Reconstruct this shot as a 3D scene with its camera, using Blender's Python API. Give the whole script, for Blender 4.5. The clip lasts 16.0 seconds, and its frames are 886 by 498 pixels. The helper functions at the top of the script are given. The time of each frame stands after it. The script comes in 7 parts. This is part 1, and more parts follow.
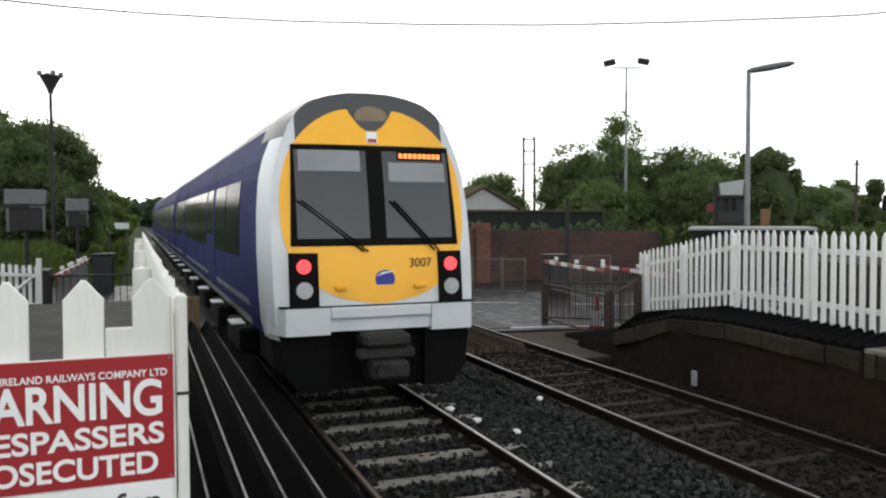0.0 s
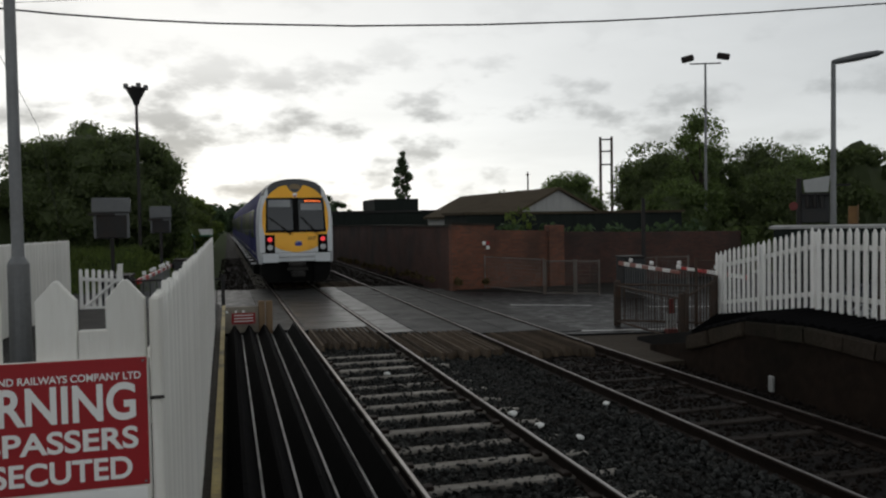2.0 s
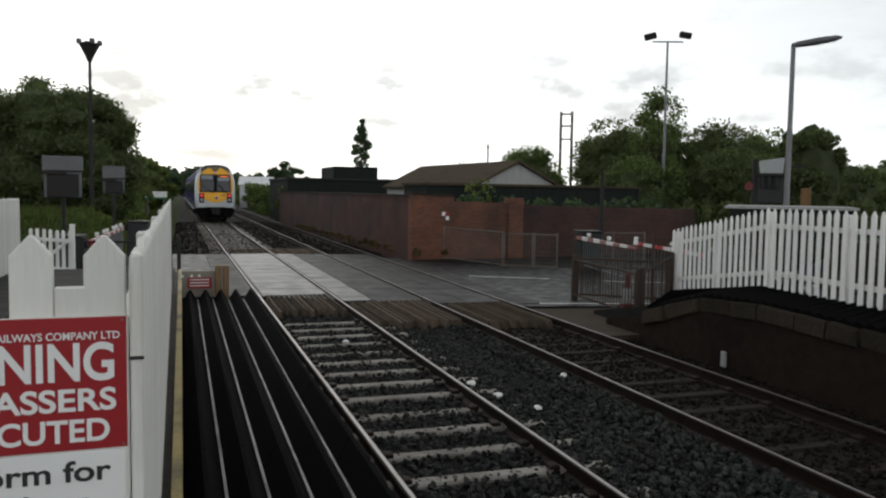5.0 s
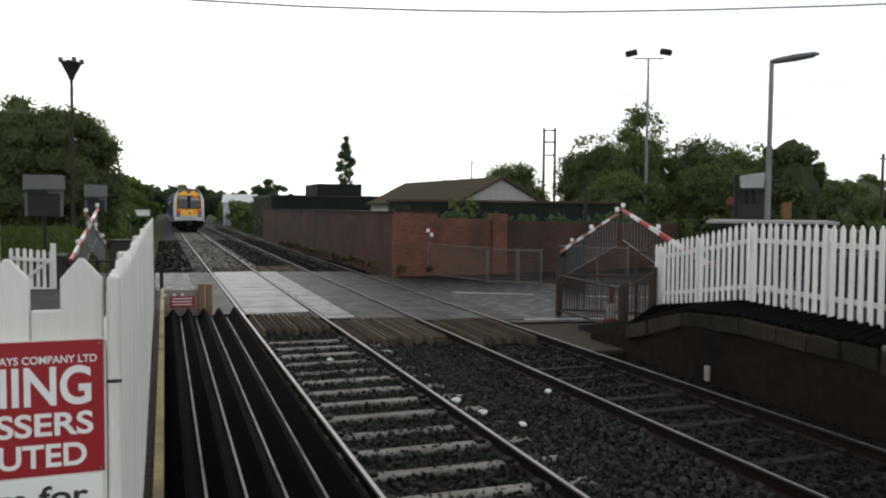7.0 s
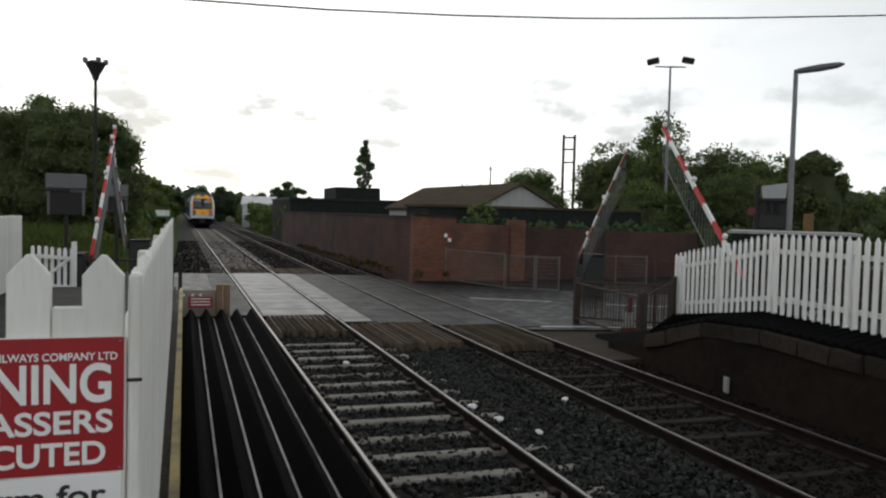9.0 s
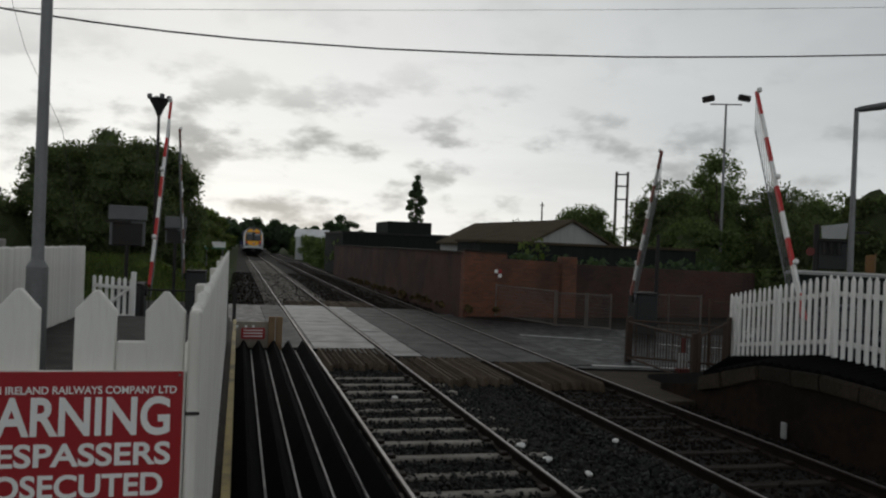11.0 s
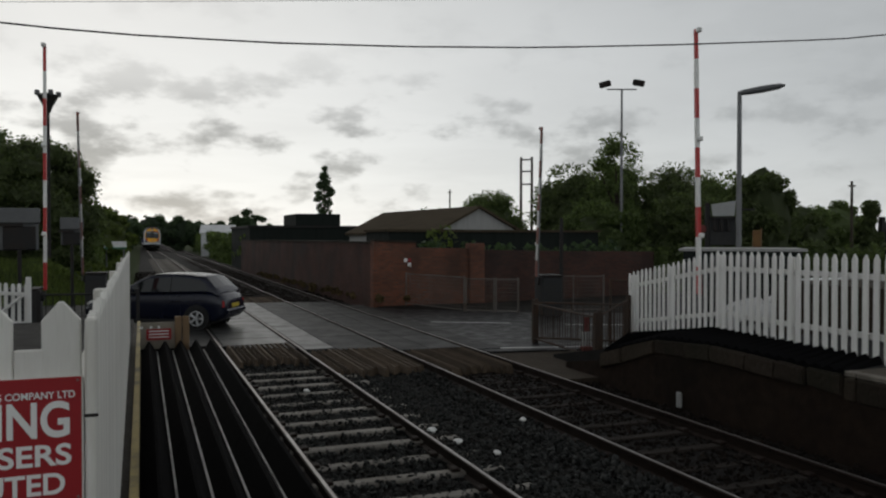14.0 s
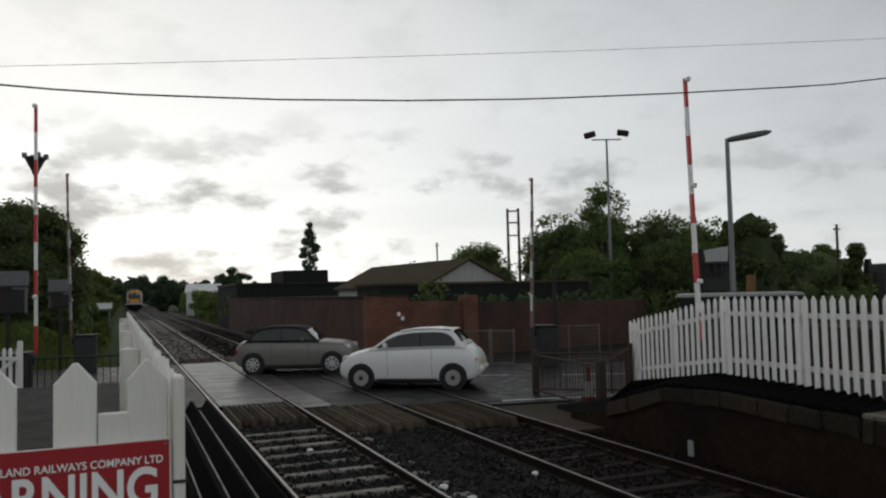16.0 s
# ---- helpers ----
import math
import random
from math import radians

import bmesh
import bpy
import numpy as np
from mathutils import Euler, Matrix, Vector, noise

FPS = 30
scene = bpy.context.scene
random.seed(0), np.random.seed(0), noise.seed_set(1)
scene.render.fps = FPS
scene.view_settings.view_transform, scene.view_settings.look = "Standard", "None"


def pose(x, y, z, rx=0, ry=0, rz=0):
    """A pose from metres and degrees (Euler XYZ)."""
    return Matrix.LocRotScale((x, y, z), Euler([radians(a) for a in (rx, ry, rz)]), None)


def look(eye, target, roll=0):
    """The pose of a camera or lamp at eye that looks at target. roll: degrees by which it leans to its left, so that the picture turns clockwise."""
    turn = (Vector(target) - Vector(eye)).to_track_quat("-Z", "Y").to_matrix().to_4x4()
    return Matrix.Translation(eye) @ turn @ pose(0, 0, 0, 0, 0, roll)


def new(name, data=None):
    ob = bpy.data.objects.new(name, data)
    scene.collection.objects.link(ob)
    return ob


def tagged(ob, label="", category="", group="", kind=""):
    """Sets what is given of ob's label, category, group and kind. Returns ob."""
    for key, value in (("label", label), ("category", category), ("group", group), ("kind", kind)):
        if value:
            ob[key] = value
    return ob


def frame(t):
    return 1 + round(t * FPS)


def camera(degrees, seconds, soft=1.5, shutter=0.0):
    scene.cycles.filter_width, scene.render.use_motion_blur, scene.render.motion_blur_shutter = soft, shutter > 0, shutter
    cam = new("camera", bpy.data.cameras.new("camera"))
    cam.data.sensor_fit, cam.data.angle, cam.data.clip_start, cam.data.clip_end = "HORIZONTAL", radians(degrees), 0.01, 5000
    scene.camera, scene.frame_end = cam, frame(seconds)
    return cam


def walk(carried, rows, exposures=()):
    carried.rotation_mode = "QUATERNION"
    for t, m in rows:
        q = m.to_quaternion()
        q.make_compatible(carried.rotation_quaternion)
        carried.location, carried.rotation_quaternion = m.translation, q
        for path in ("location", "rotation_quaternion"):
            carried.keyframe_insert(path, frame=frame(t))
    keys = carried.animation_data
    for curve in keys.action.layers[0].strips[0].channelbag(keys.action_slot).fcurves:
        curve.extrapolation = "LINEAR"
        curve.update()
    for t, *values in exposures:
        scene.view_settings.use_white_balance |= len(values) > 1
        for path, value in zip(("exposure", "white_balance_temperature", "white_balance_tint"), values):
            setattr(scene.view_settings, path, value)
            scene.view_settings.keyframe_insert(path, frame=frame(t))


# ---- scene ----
cam = camera(57.3, 16.0, soft=2.2)
PATH = [
    (0.0, pose(-0.127, -0.049, 2.451, 87.72, 0.19, -20.44)),
    (0.5, pose(0.003, -0.016, 2.458, 89.00, 0.02, -15.59)),
    (1.0, pose(0.075, -0.011, 2.456, 89.44, 0.75, -15.79)),
    (1.5, pose(0.115, -0.004, 2.441, 88.28, 1.37, -15.36)),
    (2.0, pose(0.130, -0.013, 2.431, 88.00, 0.93, -14.89)),
    (2.5, pose(0.115, 0.015, 2.417, 87.65, 0.94, -14.78)),
    (3.0, pose(0.102, 0.004, 2.415, 86.70, -0.22, -14.30)),
    (3.5, pose(0.083, -0.013, 2.408, 86.24, -0.74, -14.58)),
    (6.0, pose(0.059, 0.072, 2.421, 85.98, -0.53, -19.35)),
    (6.5, pose(0.073, 0.064, 2.419, 86.66, -0.94, -18.79)),
    (7.0, pose(0.072, 0.028, 2.426, 87.07, -0.45, -18.95)),
    (7.5, pose(0.057, 0.061, 2.422, 87.34, -1.02, -18.83)),
    (8.0, pose(0.062, 0.071, 2.418, 87.36, -1.29, -18.22)),
    (10.5, pose(0.063, 0.059, 2.418, 88.06, -2.34, -16.05)),
    (11.0, pose(0.052, 0.043, 2.436, 89.78, -2.25, -14.11)),
    (11.5, pose(0.032, 0.075, 2.431, 89.31, -1.55, -12.83)),
    (12.0, pose(0.030, 0.092, 2.424, 88.64, -0.92, -12.89)),
    (12.5, pose(0.032, 0.104, 2.418, 88.64, -0.01, -12.59)),
    (13.0, pose(0.020, 0.049, 2.412, 87.53, 0.48, -11.38)),
    (13.5, pose(0.017, 0.049, 2.410, 88.50, -0.19, -11.05)),
    (14.0, pose(0.078, -0.160, 2.465, 89.10, -0.02, -20.41)),
    (14.5, pose(0.006, -0.266, 2.489, 93.58, -0.78, -36.15)),
    (15.0, pose(-0.070, -0.293, 2.496, 93.12, -0.31, -38.65)),
    (15.5, pose(-0.124, -0.319, 2.491, 92.88, 0.86, -38.64)),
    (16.0, pose(-0.155, 0.025, 2.449, 92.85, 1.44, -21.47)),
]
EXPO = [(0.0, 1.8), (0.4, 1.4), (0.8, 0.85), (1.5, 0.4), (3.7, 0.2), (5.8, 1.25), (7.0, 1.25), (8.2, 1.05), (10.3, 0.36), (11.0, 0.06), (13.5, 0.05), (14.5, 0.05), (15.0, 0.12), (16.0, 0.3)]
walk(cam, PATH, EXPO)

# ---- world and light ----
SUN_AZ, SUN_EL = -8.0, 32.0   # degrees from +y towards +x, and above the horizon


def make_world():
    w = bpy.data.worlds.new("overcast_sky")
    scene.world = w
    w.use_nodes = True
    nt = w.node_tree
    nt.nodes.clear()
    N, K = nt.nodes.new, nt.links.new
    out, bg = N("ShaderNodeOutputWorld"), N("ShaderNodeBackground")
    K(bg.outputs[0], out.inputs[0])
    sky = N("ShaderNodeTexSky")
    sky.sky_type, sky.sun_disc = "NISHITA", False
    sky.sun_elevation, sky.sun_rotation = radians(SUN_EL), radians(SUN_AZ)
    co, sep = N("ShaderNodeTexCoord"), N("ShaderNodeSeparateXYZ")
    K(co.outputs["Generated"], sep.inputs[0])

    def math_node(op, a, b=None, c=None):
        n = N("ShaderNodeMath")
        n.operation = op
        for i, v in enumerate((a, b, c)):
            if v is None:
                continue
            if isinstance(v, (int, float)):
                n.inputs[i].default_value = v
            else:
                K(v, n.inputs[i])
        return n.outputs[0]

    # a flat cloud deck seen from below
    up = math_node("ADD", math_node("MAXIMUM", sep.outputs[2], 0.0), 0.09)
    comb = N("ShaderNodeCombineXYZ")
    K(math_node("DIVIDE", sep.outputs[0], up), comb.inputs[0])
    K(math_node("DIVIDE", sep.outputs[1], up), comb.inputs[1])
    n1 = N("ShaderNodeTexNoise")
    n1.inputs["Scale"].default_value, n1.inputs["Detail"].default_value, n1.inputs["Roughness"].default_value = 0.62, 7, 0.55
    n1.inputs["Distortion"].default_value = 0.4
    K(comb.outputs[0], n1.inputs["Vector"])
    ramp = N("ShaderNodeMapRange")
    ramp.interpolation_type = "SMOOTHSTEP"
    ramp.inputs["From Min"].default_value, ramp.inputs["From Max"].default_value = 0.30, 0.78
    K(n1.outputs["Fac"], ramp.inputs["Value"])
    # brighter towards the hidden sun and low down there
    glow = N("ShaderNodeVectorMath")
    glow.operation = "DOT_PRODUCT"
    a, e = radians(SUN_AZ + 4), radians(9)
    K(co.outputs["Generated"], glow.inputs[0])
    glow.inputs[1].default_value = (math.sin(a) * math.cos(e), math.cos(a) * math.cos(e), math.sin(e))
    near = math_node("POWER", math_node("MAXIMUM", glow.outputs["Value"], 0.0), 5.0)
    high = math_node("POWER", math_node("MAXIMUM", sep.outputs[2], 0.0), 1.0)
    base = math_node("MULTIPLY_ADD", near, 0.36, 0.46)
    base = math_node("SUBTRACT", base, math_node("MULTIPLY", high, 0.32))
    # open, paler sky on the side away from the hidden sun
    base = math_node("MULTIPLY_ADD", math_node("MAXIMUM", math_node("MULTIPLY", sep.outputs[1], -1.0), 0.0), 0.2, base)
    low = math_node("POWER", math_node("SUBTRACT", 1.0, math_node("MAXIMUM", sep.outputs[2], 0.0)), 6.0)
    base = math_node("MULTIPLY_ADD", low, 0.15, base)
    dark = math_node("MULTIPLY_ADD", near, 0.02, 0.075)
    value = math_node("SUBTRACT", base, math_node("MULTIPLY", dark, ramp.outputs[0]))
    # puffs of grey cloud over the bright gap near the horizon
    squash = N("ShaderNodeMapping")
    squash.inputs["Scale"].default_value = (5.6, 5.6, 12.0)
    squash.inputs["Location"].default_value = (1.7, 0.4, 2.3)
    K(co.outputs["Generated"], squash.inputs[0])
    n2 = N("ShaderNodeTexNoise")
    n2.inputs["Scale"].default_value, n2.inputs["Detail"].default_value, n2.inputs["Roughness"].default_value = 1.7, 9, 0.55
    K(squash.outputs[0], n2.inputs["Vector"])
    puff = N("ShaderNodeMapRange")
    puff.interpolation_type = "SMOOTHSTEP"
    puff.inputs["From Min"].default_value, puff.inputs["From Max"].default_value = 0.49, 0.65
    K(n2.outputs["Fac"], puff.inputs["Value"])
    band = N("ShaderNodeMapRange")
    band.interpolation_type = "SMOOTHSTEP"
    band.inputs["From Min"].default_value, band.inputs["From Max"].default_value, band.inputs["To Min"].default_value, band.inputs["To Max"].default_value = 0.10, 0.24, 1.0, 0.12
    K(sep.outputs[2], band.inputs["Value"])
    weight = math_node("MULTIPLY", math_node("MULTIPLY", puff.outputs[0], band.outputs[0]), math_node("MULTIPLY_ADD", near, 0.40, 0.07))
    value = math_node("SUBTRACT", value, weight)
    tint = N("ShaderNodeMix")
    tint.data_type = "RGBA"
    tint.inputs["A"].default_value, tint.inputs["B"].default_value = (0.955, 0.99, 1.0, 1), (1.005, 1.0, 0.965, 1)
    K(near, tint.inputs["Factor"])
    cloud = N("ShaderNodeVectorMath")
    cloud.operation = "SCALE"
    K(tint.outputs["Result"], cloud.inputs[0])
    K(value, cloud.inputs["Scale"])
    thin = N("ShaderNodeVectorMath")
    thin.operation = "MULTIPLY_ADD"
    K(sky.outputs[0], thin.inputs[0])
    thin.inputs[1].default_value = (0.006, 0.006, 0.006)
    K(cloud.outputs[0], thin.inputs[2])
    K(thin.outputs[0], bg.inputs["Color"])
    bg.inputs["Strength"].default_value = 1.0


make_world()
sun = new("sun", bpy.data.lights.new("sun", "SUN"))
sun.data.energy, sun.data.angle, sun.data.color = 0.15, radians(25), (1.0, 0.96, 0.9)
sun.matrix_world = look((0, 0, 60), (-60 * math.sin(radians(SUN_AZ)) / math.tan(radians(SUN_EL)), -60 * math.cos(radians(SUN_AZ)) / math.tan(radians(SUN_EL)), 0))

# ---- materials ----


def material(name, c1, c2=None, rough=0.6, metal=0.0, scale=8.0, bump=0.2, dirt=None, dirt_amount=0.35, rough2=None, island=0.0, obj=0.0, spec=0.5, stretch=(1, 1, 1), glow=0.0):
    """Two scales of variation, relief and blotches of dirt; island and obj vary the tone from piece to piece."""
    m = bpy.data.materials.new(name)
    m.use_nodes = True
    nt = m.node_tree
    N, K = nt.nodes.new, nt.links.new
    p = nt.nodes["Principled BSDF"]
    c2 = c2 or tuple(v * 0.75 for v in c1)
    co, mp = N("ShaderNodeTexCoord"), N("ShaderNodeMapping")
    mp.inputs["Scale"].default_value = stretch
    K(co.outputs["Object"], mp.inputs[0])
    fine, wide = N("ShaderNodeTexNoise"), N("ShaderNodeTexNoise")
    fine.inputs["Scale"].default_value, fine.inputs["Detail"].default_value = scale * 4, 6
    wide.inputs["Scale"].default_value, wide.inputs["Detail"].default_value = scale * 0.35, 5
    for n in (fine, wide):
        K(mp.outputs[0], n.inputs["Vector"])
    mix = N("ShaderNodeMix")
    mix.data_type = "RGBA"
    mix.inputs["A"].default_value, mix.inputs["B"].default_value = (*c1, 1), (*c2, 1)
    K(fine.outputs["Fac"], mix.inputs["Factor"])
    col = mix.outputs["Result"]
    edge = N("ShaderNodeMapRange")
    edge.inputs["From Min"].default_value, edge.inputs["From Max"].default_value = 0.48, 0.72
    edge.inputs["To Max"].default_value = dirt_amount
    K(wide.outputs["Fac"], edge.inputs["Value"])
    d = N("ShaderNodeMix")
    d.data_type = "RGBA"
    K(edge.outputs[0], d.inputs["Factor"])
    K(col, d.inputs["A"])
    d.inputs["B"].default_value = (*(dirt or tuple(v * 0.5 for v in c2)), 1)
    col = d.outputs["Result"]
    if island or obj:
        geo = N("ShaderNodeNewGeometry") if island else N("ShaderNodeObjectInfo")
        rng = N("ShaderNodeMapRange")
        k = island or obj
        rng.inputs["To Min"].default_value, rng.inputs["To Max"].default_value = 1 - k, 1 + k
        K(geo.outputs["Random Per Island" if island else "Random"], rng.inputs["Value"])
        sc = N("ShaderNodeVectorMath")
        sc.operation = "SCALE"
        K(col, sc.inputs[0])
        K(rng.outputs[0], sc.inputs["Scale"])
        col = sc.outputs[0]
    K(col, p.inputs["Base Color"])
    r = N("ShaderNodeMapRange")
    r.inputs["From Min"].default_value, r.inputs["From Max"].default_value = 0.3, 0.7
    r.inputs["To Min"].default_value, r.inputs["To Max"].default_value = rough, rough2 if rough2 is not None else min(1, rough + 0.15)
    K(wide.outputs["Fac"], r.inputs["Value"])
    K(r.outputs[0], p.inputs["Roughness"])
    p.inputs["Metallic"].default_value = metal
    p.inputs["Specular IOR Level"].default_value = spec
    if bump:
        b = N("ShaderNodeBump")
        b.inputs["Strength"].default_value, b.inputs["Distance"].default_value = bump, 0.02
        K(fine.outputs["Fac"], b.inputs["Height"])
        K(b.outputs[0], p.inputs["Normal"])
    if glow:
        K(col, p.inputs["Emission Color"])
        p.inputs["Emission Strength"].default_value = glow
    return m


def brick_material(name, c1, c2, mortar, axis="xz", scale=1.0, dirt=(0.05, 0.035, 0.03)):
    m = material(name, c1, c2, rough=0.85, scale=3, bump=0.0)
    nt = m.node_tree
    N, K = nt.nodes.new, nt.links.new
    p = nt.nodes["Principled BSDF"]
    co, sep, com = N("ShaderNodeTexCoord"), N("ShaderNodeSeparateXYZ"), N("ShaderNodeCombineXYZ")
    K(co.outputs["Object"], sep.inputs[0])
    add = N("ShaderNodeMath")
    K(sep.outputs[0], add.inputs[0])
    K(sep.outputs[1], add.inputs[1])
    K(add.outputs[0], com.inputs[0])
    K(sep.outputs[2], com.inputs[1])
    br = N("ShaderNodeTexBrick")
    br.inputs["Color1"].default_value, br.inputs["Color2"].default_value, br.inputs["Mortar"].default_value = (*c1, 1), (*c2, 1), (*mortar, 1)
    br.inputs["Scale"].default_value = 1.0
    br.inputs["Brick Width"].default_value, br.inputs["Row Height"].default_value, br.inputs["Mortar Size"].default_value = 0.225, 0.075, 0.008
    K(com.outputs[0], br.inputs["Vector"])
    no = N("ShaderNodeTexNoise")
    no.inputs["Scale"].default_value, no.inputs["Detail"].default_value = 0.7, 6
    K(co.outputs["Object"], no.inputs["Vector"])
    rg = N("ShaderNodeMapRange")
    rg.inputs["From Min"].default_value, rg.inputs["From Max"].default_value, rg.inputs["To Max"].default_value = 0.42, 0.68, 0.75
    K(no.outputs["Fac"], rg.inputs["Value"])
    mx = N("ShaderNodeMix")
    mx.data_type = "RGBA"
    K(rg.outputs[0], mx.inputs["Factor"])
    K(br.outputs["Color"], mx.inputs["A"])
    mx.inputs["B"].default_value = (*dirt, 1)
    K(mx.outputs["Result"], p.inputs["Base Color"])
    b = N("ShaderNodeBump")
    b.inputs["Strength"].default_value, b.inputs["Distance"].default_value = 0.6, 0.01
    b.invert = True
    K(br.outputs["Fac"], b.inputs["Height"])
    K(b.outputs[0], p.inputs["Normal"])
    return m


def glass_material(name, tint=(0.02, 0.022, 0.024), rough=0.03):
    m = bpy.data.materials.new(name)
    m.use_nodes = True
    p = m.node_tree.nodes["Principled BSDF"]
    p.inputs["Base Color"].default_value = (*tint, 1)
    p.inputs["Roughness"].default_value = rough
    p.inputs["Coat Weight"].default_value = 0.0
    return m


